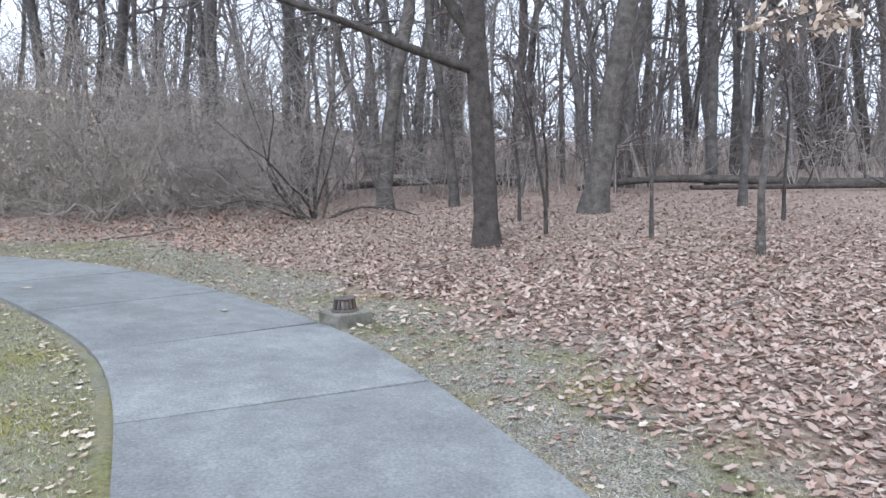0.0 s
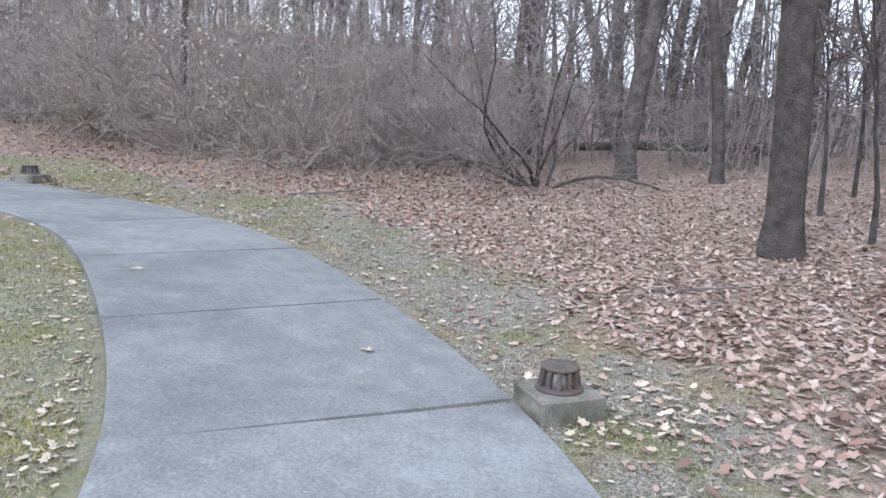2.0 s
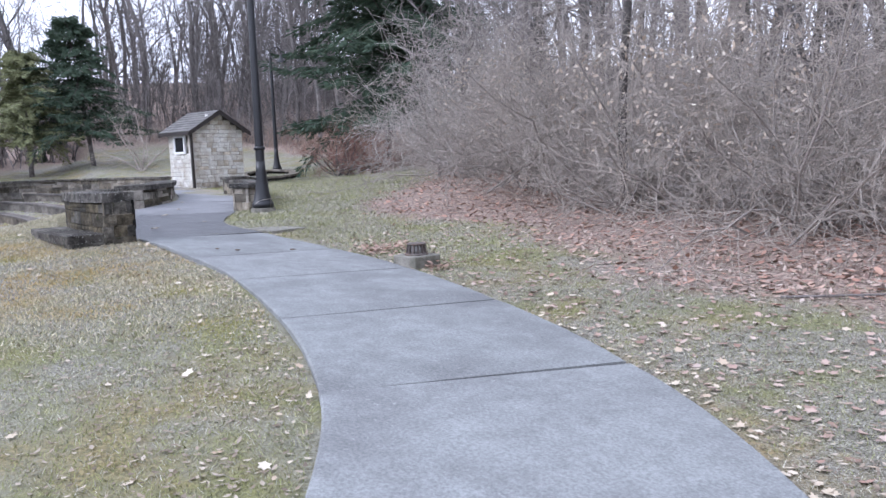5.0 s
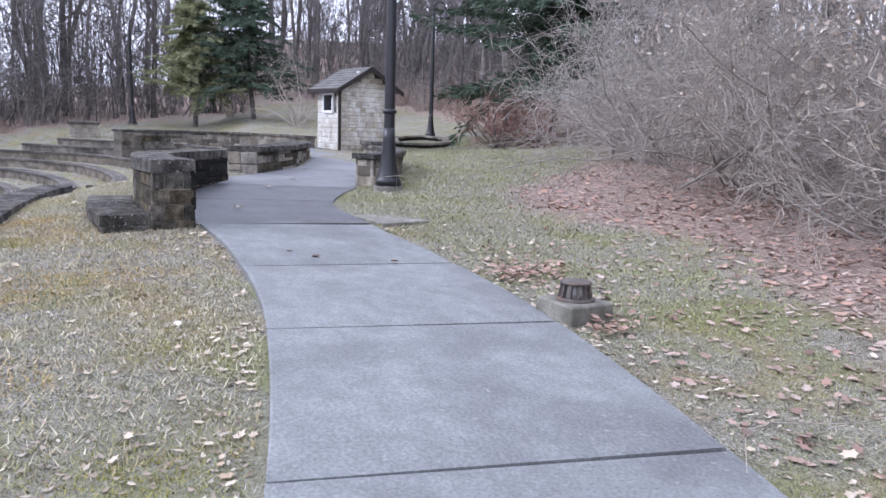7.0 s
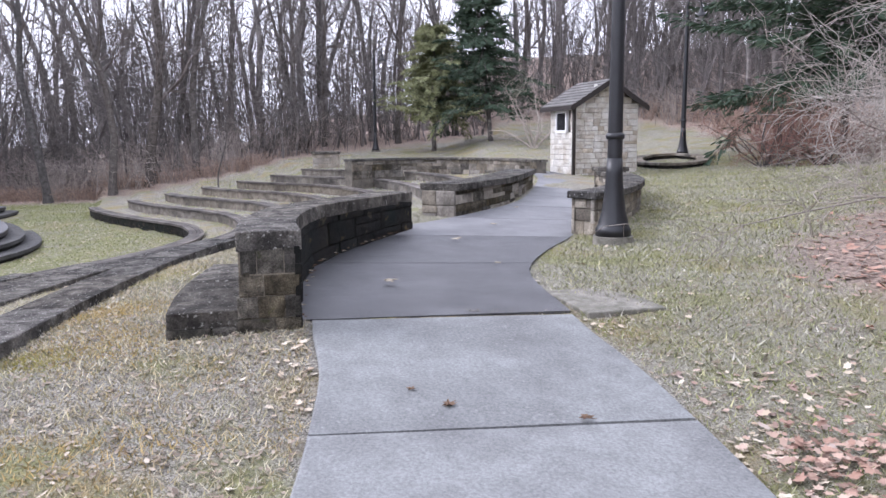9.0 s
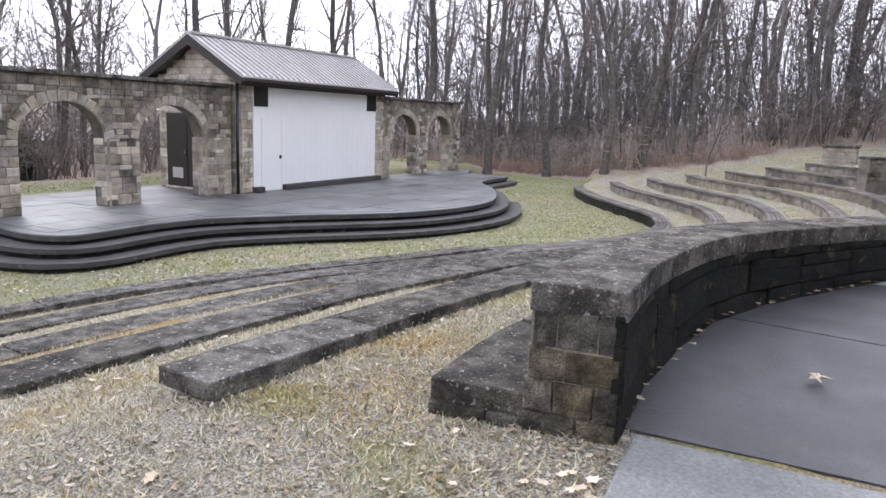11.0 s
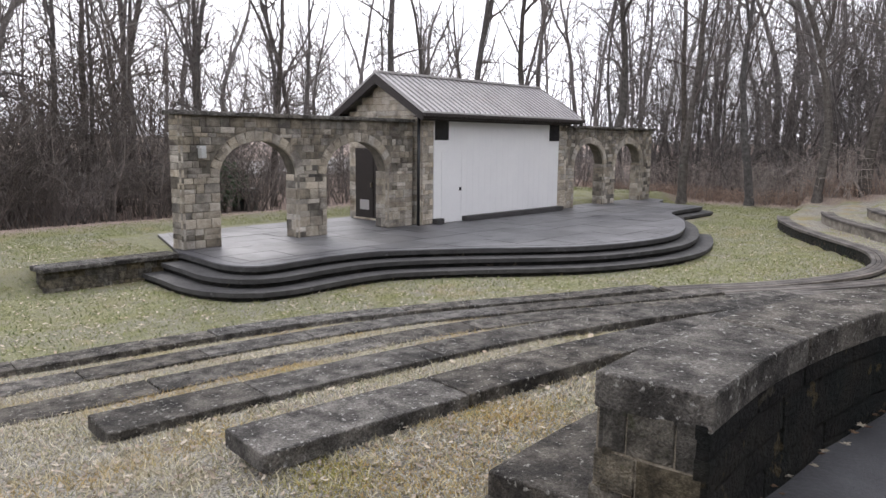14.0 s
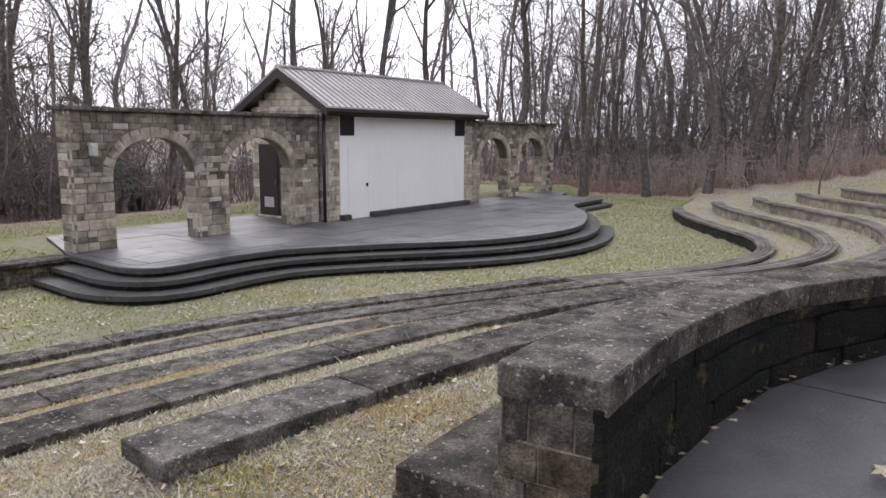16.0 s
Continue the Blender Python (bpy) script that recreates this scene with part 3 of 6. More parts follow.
def capstones(parent, line, a, b, z, thick, piece, material, name="capstone", rng=random.Random(3)):
    """Long cap pieces along a line, with open joints between."""
    s = np.r_[0, np.cumsum(np.linalg.norm(np.diff(line[:, :2], axis=0), axis=1))]
    n = max(1, round(s[-1] / piece))
    edges = np.linspace(0, s[-1], n + 1)
    for i in range(1, n):
        edges[i] += rng.uniform(-0.18, 0.18) * piece
    zs = z if not np.isscalar(z) else np.full(len(line), z)
    for e0, e1 in zip(edges[:-1], edges[1:]):
        q = np.linspace(e0 + 0.006, e1 - 0.006, max(3, int((e1 - e0) / 0.25) + 1))
        seg = np.stack([np.interp(q, s, line[:, j]) for j in range(2)], 1)
        zq = np.interp(q, s, zs) + rng.uniform(-0.006, 0.006)
        me = sweep(name, seg, a, b, zq - thick, zq, material)
        bm = bmesh.new()
        bm.from_mesh(me)
        bmesh.ops.bevel(bm, geom=[e for e in bm.edges if e.is_manifold and e.calc_face_angle(0) > 0.6], offset=0.007, segments=1, affect="EDGES")
        bm.to_mesh(me)
        bm.free()
        part(name, me, parent)


# ---- the curved wall beside the path, with its low seat ----
WALL_A = spline([(-12.66, 9.12), (-13.3, 9.03), (-14.0, 9.02), (-14.7, 9.08), (-15.4, 9.3), (-16.2, 9.68), (-17.05, 10.12)], 0.15)
za = np.linspace(1.365, 1.32, len(WALL_A))
wall_a = tagged(new("wall_1"), "low curved stone wall with blackened capstones", "wall", kind="structure")
core_a = WALL_A.copy()
core_a[0, :2] = WALL_A[0, :2] * 0.5 + WALL_A[1, :2] * 0.5
part("core", sweep("core", core_a, 0.03, 0.34, 0.25, za - 0.1, M["shaded_stain"]), wall_a)
capstones(wall_a, WALL_A, 0.0, 0.41, za, 0.13, 1.3, M["cap"])
rngw = random.Random(11)
base_a = WALK[near_line(WALK, WALL_A[:, :2])[0], 2] - 0.02
off_a = WALL_A.copy()
off_a[:, :2] += normals(WALL_A) * 0.024
line_stones(wall_a, rngw, off_a, base_a, za - 0.1, "shaded_stain", joint=0.002, low=0.3, high=0.5, short=0.35, long=0.95)
e0, en = WALL_A[0, :2], normals(WALL_A)[0]
inner_a = WALL_A.copy()
inner_a[:, :2] += normals(WALL_A) * 0.36
line_stones(wall_a, rngw, inner_a, 0.7, za - 0.1, "mossy", flip=True, low=0.2, high=0.35, short=0.25, long=0.6)
# the pier's end face: low courses that step out towards the foot
face_at = e0 + np.array([en[1], -en[0]]) * 0.02
face_stones(wall_a, rngw, face_at + en * 0.4, face_at + en * 0.02, 0.42, 1.235, "weathered", thick=0.018, joint=0.0, low=0.4, high=0.5, short=0.3, long=0.5)
for k, (z0, z1, wide) in enumerate(((1.085, 1.262, 0.375), (0.945, 1.085, 0.39), (0.8, 0.945, 0.405), (0.66, 0.8, 0.415), (0.5, 0.66, 0.42))):
    u = 0.015
    n_ = (3, 2, 3, 2, 3)[k]
    for w in np.diff(np.sort(np.r_[0, 1, [(j + 1 + rngw.uniform(-0.32, 0.32)) / n_ for j in range(n_ - 1)]])) * wide:
        p = face_at + en * (u + w / 2)
        place_stone("mossy", rngw, (p[0], p[1], (z0 + z1) / 2), math.atan2(-en[1], -en[0]), (w - 0.004, 0.036 + 0.008 * k, z1 - z0 - 0.004), wall_a)
        u += w
seat_line = WALL_A[:13]
seat = tagged(new("stone_seat"), "low blackened stone seat built against the curved wall", "seat", kind="structure")
part("core", sweep("core", core_a[:13], 0.36, 0.8, 0.1, 0.78, M["shaded_stain"]), seat)
capstones(seat, seat_line, 0.4, 0.85, 0.87, 0.11, 1.0, M["cap"])
for z0, z1, cuts_ in ((0.62, 0.765, (0.42, 0.58, 0.86)), (0.5, 0.62, (0.42, 0.68, 0.87)), (0.34, 0.5, (0.42, 0.56, 0.74, 0.88))):
    for a_, b_ in zip(cuts_[:-1], cuts_[1:]):
        p = face_at + en * (a_ + b_) / 2
        place_stone("mossy", rngw, (p[0], p[1], (z0 + z1) / 2), math.atan2(-en[1], -en[0]) + rngw.uniform(-0.03, 0.03), (b_ - a_ - 0.007, 0.075, z1 - z0 - 0.007), seat)
out_s = seat_line.copy()
out_s[:, :2] += normals(seat_line) * 0.81
line_stones(seat, rngw, out_s, 0.38, 0.765, "mossy", flip=True, low=0.3, high=0.5, short=0.2, long=0.45)

# ---- second curved wall, on the way to the booth ----
WALL_B = spline([(-18.2, 10.82), (-18.8, 11.2), (-19.8, 11.78), (-21.2, 12.38), (-22.6, 12.85), (-23.7, 13.22)], 0.2)
wall_b = tagged(new("wall_2"), "low curved stone wall with dark capstones beside the path", "wall", kind="structure")
part("core", sweep("core", WALL_B, 0.06, 0.55, 0.1, 1.24, M["mortar"]), wall_b)
capstones(wall_b, WALL_B, -0.03, 0.6, 1.335, 0.1, 1.3, M["cap"])
off_b = WALL_B.copy()
off_b[:, :2] += normals(WALL_B) * 0.06
line_stones(wall_b, rngw, off_b, 0.8, 1.235, lambda r, p, v: r.choice(("mossy", "stone", "mossy")), low=0.22, high=0.36, short=0.3, long=0.7)
e0, en = WALL_B[0, :2], normals(WALL_B)[0]
face_stones(wall_b, rngw, e0 + en * 0.56, e0 + en * 0.03, 0.6, 1.235, "weathered", low=0.18, high=0.26, short=0.2, long=0.3, thick=0.05)

# ---- planter wall with its pier, beside the lamp ----
WALL_C = spline([(-16.95, 12.58), (-17.7, 13.12), (-19.28, 13.95), (-20.9, 14.5), (-22.4, 14.78), (-23.3, 14.88)], 0.2)
wall_c = tagged(new("wall_3"), "low curved stone planter wall ending in square piers", "wall", kind="structure")
part("core", sweep("core", WALL_C, 0.05, 0.38, 0.4, 1.2, M["mortar"]), wall_c)
capstones(wall_c, WALL_C, -0.02, 0.44, 1.285, 0.09, 1.2, M["cap"])
for off_, flip_ in ((0.06, False), (0.38, True)):
    side_c = WALL_C.copy()
    side_c[:, :2] += normals(WALL_C) * off_
    line_stones(wall_c, rngw, side_c, 0.72, 1.2, lambda r, p, v: r.choice(("stone", "weathered")), flip=flip_, low=0.25, high=0.4, short=0.22, long=0.5)
for cx, cy, turn_, half_, top_ in ((-16.74, 12.32, 0.6, 0.19, 1.31), (-23.1, 14.7, 0.25, 0.25, 1.38)):
    box("core", (2 * half_ - 0.08, 2 * half_ - 0.08, top_ - 0.5), (cx, cy, 0.42), M["mortar"], wall_c, turn_)
    box("capstone", (2 * half_ + 0.07, 2 * half_ + 0.07, 0.09), (cx, cy, top_ - 0.09), M["cap"], wall_c, turn_, 0.012)
    for k in range(4):
        a_ = turn_ + k * math.pi / 2
        d_, n_ = np.array([math.cos(a_), math.sin(a_)]), np.array([math.sin(a_), -math.cos(a_)])
        c_ = np.array([cx, cy]) + n_ * (half_ - 0.04)
        face_stones(wall_c, rngw, c_ - d_ * half_, c_ + d_ * half_, 0.62, top_ - 0.09, lambda r, p, v: r.choice(("stone", "weathered", "stone")), low=0.14, high=0.2, short=0.18, long=0.32, thick=0.05)

# ---- round stone well wall by the far lamp ----
LOOP = np.array([(-31.0 + 1.5 * math.cos(a), 19.35 + 0.95 * math.sin(a)) for a in np.linspace(0, 2 * math.pi, 33)])
loop_z = ground_at(LOOP[:, 0], LOOP[:, 1])
ring = tagged(new("wall_8"), "low round stone curb with pale flat coping", "wall", kind="structure")
part("core", sweep("core", LOOP, -0.14, 0.14, loop_z - 0.3, loop_z + 0.1, M["shaded_stain"]), ring)
capstones(ring, LOOP, -0.2, 0.2, loop_z + 0.17, 0.08, 1.0, M["weathered"])

# ---- rows of seats ----
E_TOPS = (-0.45, -0.17, 0.13, 0.45, 0.775)
E_SHIFT = (0.0, 1.75, 3.36, 4.8, 6.27)
E_ENDS = (-11.2, -11.4, -11.5, -11.87, -12.05)
W_ENDS = (-22.3, -21.6, -20.9, -19.2, -17.2)
row_x, row_y = ROW[::-1, 0], ROW[::-1, 1]
for k in range(5):
    xs = np.arange(E_ENDS[k], W_ENDS[k], -0.3)
    bend = (0, 0.0, 0.02, 0.04, 0.06)[k] * np.clip(-xs - 14, 0, 9) ** 1.5 * 0.3
    line = np.stack([xs, np.interp(xs, row_x, row_y) + E_SHIFT[k] + bend], 1)
    row = tagged(new("stone_bench"), "long curved stone bench row, blackened, with pale lichen spots", "bench", "rows of seats")
    top = E_TOPS[k]
    foot_line = line.copy()
    foot_line[0] = line[0] * 0.6 + line[1] * 0.4
    part("base", sweep("base", foot_line, -0.24, -0.02, ground_at(line[:, 0], line[:, 1]) - 0.25, top - 0.09, M["mossy"]), row)
    capstones(row, line, -0.32, 0.07, top, 0.095, 1.25, M["cap"], rng=random.Random(40 + k))

M["slat"] = mat("weathered_slat", (0.2, 0.18, 0.162), (0.115, 0.103, 0.093), scale=3, fine=50, rough=0.9, bump=0.4, vary=0.15,
                stain=(0.05, 0.046, 0.043), stain_scale=1.2)
wi0 = int(np.argmin(np.hypot(ROW[:, 0] + 22.66, ROW[:, 1] - 3.15)))
wi1 = int(np.argmin(np.hypot(ROW[:, 0] + 36.5, ROW[:, 1] + 0.7)))
rn = normals(ROW)
W_CUT = (0, 0, 0, 2, 4, 6, 8)
for k in range(7):
    i0 = wi0 + W_CUT[k]
    off = ROW[i0:wi1 - k, :2] - rn[i0:wi1 - k] * (1.3 * k)
    line = spline(off[::3], 0.35)
    top = -0.5 + 0.2 * k
    gz = ground_at(line[:, 0], line[:, 1])
    tops = np.maximum(top + 0.22 * smooth01((-line[:, 0] - 27) / 7), gz + 0.12)
    row = tagged(new("slatted_bench"), "curved stone bench row topped with narrow weathered slats", "bench", "rows of seats")
    part("base", sweep("base", line, -0.3, 0.0, gz - 0.3, tops - 0.06, M["shaded_stain"] if k < 1 else M["weathered"]), row)
    for j in range(4):
        a = -0.36 + 0.1 * j
        part("slat", sweep("slat", line, a, a + 0.088, tops - 0.06, tops + 0.004 * (j % 2), M["slat"]), row)

# the long back wall above the highest row
WALL_D = spline([(-32.6, 8.9), (-33.9, 10.2), (-34.2, 11.8), (-33.2, 13.3), (-31.4, 14.3), (-29.3, 14.85)], 0.4)
wall_d = tagged(new("wall_4"), "long curved stone wall behind the highest row of seats", "wall", kind="structure")
part("core", sweep("core", WALL_D, -0.3, 0.0, 0.2, 1.32, M["mortar"]), wall_d)
capstones(wall_d, WALL_D, -0.36, 0.08, 1.4, 0.08, 1.6, M["cap"])
for flip_, off_ in ((False, -0.3), (True, 0.0)):
    off_d = WALL_D.copy()
    off_d[:, :2] += normals(WALL_D) * off_
    line_stones(wall_d, rngw, off_d, 0.75, 1.32, lambda r, p, v: r.choice(("weathered", "stone", "weathered", "mossy")), flip=flip_, low=0.3, high=0.5, short=0.25, long=0.6)


# the square pier at the end of the highest row
px, py = -39.4, 7.95
pz = float(ground_at(px, py)[0])
pier = tagged(new("stone_pier"), "short square stone pier with a dark cap", "pier", kind="structure")
box("core", (1.0, 1.0, 0.7), (px, py, pz - 0.15), M["mortar"], pier)
box("capstone", (1.18, 1.18, 0.1), (px, py, pz + 0.55), M["cap"], pier, 0, 0.012)
for a, b in (((px + 0.52, py - 0.52), (px + 0.52, py + 0.52)), ((px - 0.52, py - 0.52), (px + 0.52, py - 0.52)), ((px + 0.52, py + 0.52), (px - 0.52, py + 0.52))):
    face_stones(pier, rngw, a, b, pz - 0.05, pz + 0.55, "stone", low=0.14, high=0.24, short=0.2, long=0.45)


# ---- stage ----
FRONT = spline([(-7.35, -0.1), (-7.42, 0.9), (-7.5, 1.7), (-7.35, 2.3), (-6.9, 2.58), (-5.6, 2.52), (-4.6, 2.6), (-3.85, 2.85), (-2.6, 3.62), (-0.45, 5.2), (1.2, 5.85),
                (3.0, 6.05), (4.8, 5.68), (7.2, 4.6), (8.9, 3.45), (9.6, 3.1), (10.4, 2.98), (12.4, 2.95), (12.8, 2.7), (12.9, 1.8), (13.3, 0.8), (14.4, 0.45), (14.8, 0.2), (14.85, -0.1)], 0.25)


def outline(grow):
    n = normals(FRONT)
    p = FRONT + n * grow
    back = -3.2 if grow < 0.01 else -0.12
    return np.r_[[(p[0, 0] + (1.1 if grow < 0.01 else 0.0), back)], p, [(p[-1, 0], back)]]


def prism(name, poly, z0, z1, material, parent, edge=0.0):
    bm = bmesh.new()
    lo = [bm.verts.new(stage_at(x, y, z0)) for x, y in poly]
    hi = [bm.verts.new(stage_at(x, y, z1)) for x, y in poly]
    k = len(poly)
    for i in range(k):
        bm.faces.new((lo[i], lo[(i + 1) % k], hi[(i + 1) % k], hi[i]))
    bm.faces.new(hi)
    bm.faces.new(lo[::-1])
    return part(name, bm_mesh(name, bm, material), parent)


stage = tagged(new("stage_platform"), "paved open-air stage with three dark curved steps", "stage", kind="structure")
for n, (grow, z) in enumerate(((0.0, -0.03), (0.4, -0.19), (0.8, -0.37))):
    prism("step", outline(grow), z - 0.09, z, M["step"], stage)
    prism("riser", outline(grow - 0.05), z - 0.45, z - 0.09, M["shaded_stain"], stage)


def clip_cell(poly, x0, x1, y0, y1):
    """The part of a polygon inside a cell."""
    for axis, lim, sign in ((0, x0, 1), (0, x1, -1), (1, y0, 1), (1, y1, -1)):
        out = []
        for i, p in enumerate(poly):
            q = poly[i - 1]
            a, b = sign * (q[axis] - lim), sign * (p[axis] - lim)
            if (a >= 0) != (b >= 0):
                t = a / (a - b)
                out.append((q[0] + (p[0] - q[0]) * t, q[1] + (p[1] - q[1]) * t))
            if b >= 0:
                out.append(tuple(p))
        poly = out
        if not poly:
            break
    return poly


rngs = random.Random(5)
top_poly = [tuple(p) for p in outline(-0.25)]
y = -3.2
while y < 5.6:
    dy = rngs.uniform(0.7, 1.1)
    x = -7.6 + rngs.uniform(-0.6, 0)
    while x < 15.2:
        dx = rngs.uniform(0.9, 1.7)
        c = clip_cell(top_poly, x + 0.009, x + dx - 0.009, y + 0.009, y + dy - 0.009)
        inside = -0.4 < x + dx / 2 < 7.9 and y + dy < 0.2
        if len(c) > 2 and not inside:
            c = [p for i, p in enumerate(c) if math.dist(p, c[i - 1]) > 1e-4]
            if len(c) > 2:
                prism("flagstone", c, -0.03, 0.0 + rngs.uniform(-0.003, 0.003), M["wet"], stage)
        x += dx
    y += dy
prism("border", outline(0.0), -0.032, -0.006, M["wet"], stage)

# ---- stage building ----
def srot(x=0.0, y=0.0, z=0.0):
    return Matrix.Translation(stage_at(x, y, z)) @ Matrix.Rotation(STAGE_TURN, 4, "Z")


def sbox(name, x0, x1, y0, y1, z0, z1, material, parent, bevel=0.0, label=""):
    """A box in the stage's plan; y runs out to the front."""
    bm = bmesh.new()
    cx, cy, _ = stage_at((x0 + x1) / 2, (y0 + y1) / 2)
    add_box(bm, (abs(x1 - x0), abs(y1 - y0), z1 - z0), (cx, cy, STAGE_Z + z0), STAGE_TURN, bevel)
    return part(name, bm_mesh(name, bm, material), parent, label)


def sface(parent, rng, a, b, z0, z1, kind, **kw):
    """Stones on a face of the stage's plan, seen from the left-hand side of the way from a to b."""
    face_stones(parent, rng, stage_at(*b)[:2], stage_at(*a)[:2], STAGE_Z + z0, STAGE_Z + z1, kind, **kw)


BW, BD, EAVE, RIDGE = 7.53, 3.13, 3.1, 4.3
hall = tagged(new("stage_building"), "small stone stage house with white front and ribbed metal roof", "building", kind="structure")
bm = bmesh.new()
prof = [(0.06, 0), (BD - 0.06, 0), (BD - 0.06, EAVE), (BD / 2, RIDGE - 0.12), (0.06, EAVE)]
vs = [[bm.verts.new(stage_at(x, -y, z - (0.05 if z == 0 else 0))) for y, z in prof] for x in (0.06, BW - 0.06)]
for i in range(5):
    bm.faces.new((vs[0][i], vs[0][(i + 1) % 5], vs[1][(i + 1) % 5], vs[1][i]))
bm.faces.new(vs[0])
bm.faces.new(vs[1][::-1])
part("wall", bm_mesh("wall", bm, M["mortar"]), hall)
rngh = random.Random(21)
Q = 0.55
mixs = lambda r, p, v: "pale" if r.random() < 0.6 else "stone"
sface(hall, rngh, (Q, -0.06), (0, -0.06), 0, EAVE, mixs)
sface(hall, rngh, (BW, -0.06), (BW - Q, -0.06), 0, EAVE, mixs)
sface(hall, rngh, (0.06, 0.0), (0.06, -BD), 0, EAVE, mixs, long=0.6)


def in_gable(u, v, w, h):
    top = (RIDGE - EAVE - 0.12) * (1 - abs(u + w / 2 - BD / 2) / (BD / 2))
    return v + h * 0.7 < top


sface(hall, rngh, (0.06, 0.0), (0.06, -BD), EAVE, RIDGE, lambda r, p, v: "pale", keep=in_gable)
# white front with its door, two dark vents, the low kerb
screen = sbox("front_panel", Q, BW - Q, -0.1, -0.02, 0.0, EAVE - 0.03, M["white"], hall, label="white painted boarded front")
for i in range(1, 22):
    x = Q + i * (BW - 2 * Q) / 22
    sbox("batten", x - 0.004, x + 0.004, -0.03, -0.0165, 0.16 if x > 1.85 else 2.1, EAVE - 0.05, M["white"], hall)
door = sbox("door", 0.9, 1.76, -0.06, -0.008, 0.02, 2.03, M["white"], hall, 0.004, "white painted flush door")
sbox("handle", 1.66, 1.7, -0.01, 0.05, 0.93, 1.03, M["black"], door)
for x in (0.89, 1.77):
    sbox("door_frame", x - 0.02, x + 0.02, -0.06, 0.0, 0.0, 2.06, M["white"], hall)
sbox("door_frame", 0.87, 1.79, -0.06, 0.001, 2.05, 2.09, M["white"], hall)
sbox("vent", Q + 0.02, Q + 0.6, -0.06, 0.006, 2.42, EAVE - 0.04, M["glass"], hall, 0.004, "dark window under the eave")
sbox("vent", BW - Q - 0.6, BW - Q - 0.02, -0.06, 0.006, 2.42, EAVE - 0.04, M["glass"], hall, 0.004, "dark window under the eave")
sbox("kerb", 1.82, BW - Q + 0.15, -0.05, 0.16, 0.0, 0.15, M["step"], hall, 0.01)
sbox("kerb", Q - 0.02, 0.84, -0.05, 0.16, 0.0, 0.15, M["step"], hall, 0.01)
# ribs darker than the sheets: their shading is put into the colour
M["shaded_rib"] = mat("shaded_roof_rib", (0.36, 0.345, 0.34), (0.3, 0.29, 0.285), scale=1.2, fine=30, rough=0.5, bump=0.0, metal=0.3)
# roof: two ribbed sheets, dark fascia and gable boards
OV, OF = 0.32, 0.36
roof = part("roof", None, hall, "pale grey ribbed metal roof")
for side in (1, -1):
    y_e = OF if side > 0 else -BD - OF
    drop = (RIDGE - EAVE) / (BD / 2) * OF
    ym, z_e = -BD / 2, EAVE + 0.06
    bm = bmesh.new()
    k = 120
    up, dn = [], []
    for i in range(k + 1):
        x = -OV + (BW + 2 * OV) * i / k
        hgt = 0.0
        for lst, dz in ((up, 0.05 + hgt), (dn, 0.0)):
            lst.append((bm.verts.new(stage_at(x, y_e, z_e + dz)), bm.verts.new(stage_at(x, ym, RIDGE + dz))))
    for i in range(k):
        bm.faces.new((up[i][0], up[i + 1][0], up[i + 1][1], up[i][1]))
        bm.faces.new((dn[i][0], dn[i][1], dn[i + 1][1], dn[i + 1][0]))
        bm.faces.new((up[i][0], dn[i][0], dn[i + 1][0], up[i + 1][0]))
    for i in (0, k):
        bm.faces.new((up[i][0], up[i][1], dn[i][1], dn[i][0]))
    part("sheet", bm_mesh("sheet", bm, M["metal_roof"]), roof)
    for i in range(34):
        x = -OV + 0.02 + (BW + 2 * OV - 0.04) * i / 33
        bm = bmesh.new()
        v = [bm.verts.new(stage_at(x + w, yy, zz + dz)) for yy, zz in ((y_e, z_e), (ym, RIDGE)) for w, dz in ((-0.022, 0.045), (0.022, 0.045), (0.012, 0.095), (-0.012, 0.095))]
        for f_ in ((0, 1, 2, 3), (7, 6, 5, 4), (0, 4, 5, 1), (1, 5, 6, 2), (2, 6, 7, 3), (3, 7, 4, 0)):
            bm.faces.new([v[j] for j in f_])
        part("rib", bm_mesh("rib", bm, M["shaded_rib"]), roof)
    sbox("fascia", -OV, BW + OV, y_e - 0.1 * side, y_e + 0.02 * side, EAVE - 0.1, EAVE + 0.06, M["brown"], hall)
    sbox("gutter", -OV, BW + OV, y_e + 0.02 * side, y_e + 0.12 * side, EAVE - 0.03, EAVE + 0.05, M["brown"], hall)
    sbox("soffit", -OV, BW + OV, 0.0 if side > 0 else -BD, y_e, EAVE - 0.06, EAVE - 0.03, M["brown"], hall)
    for x in (-OV, BW + OV):
        bm = bmesh.new()
        pts = [(y_e, z_e - 0.22), (y_e, z_e), (ym, RIDGE), (ym, RIDGE - 0.28)]
        fr = [bm.verts.new(stage_at(x - 0.02, yy, zz)) for yy, zz in pts]
        bk = [bm.verts.new(stage_at(x + 0.02, yy, zz)) for yy, zz in pts]
        for i in range(4):
            bm.faces.new((fr[i], fr[(i + 1) % 4], bk[(i + 1) % 4], bk[i]))
        bm.faces.new(fr)
        bm.faces.new(bk[::-1])
        part("gable_board", bm_mesh("gable_board", bm, M["brown"]), hall)
sbox("ridge_cap", -OV, BW + OV, -BD / 2 - 0.12, -BD / 2 + 0.12, RIDGE + 0.03, RIDGE + 0.09, M["metal_roof"], hall)
sbox("beam", 0.0, BW, -0.06, 0.06, EAVE - 0.14, EAVE - 0.06, M["brown"], hall)
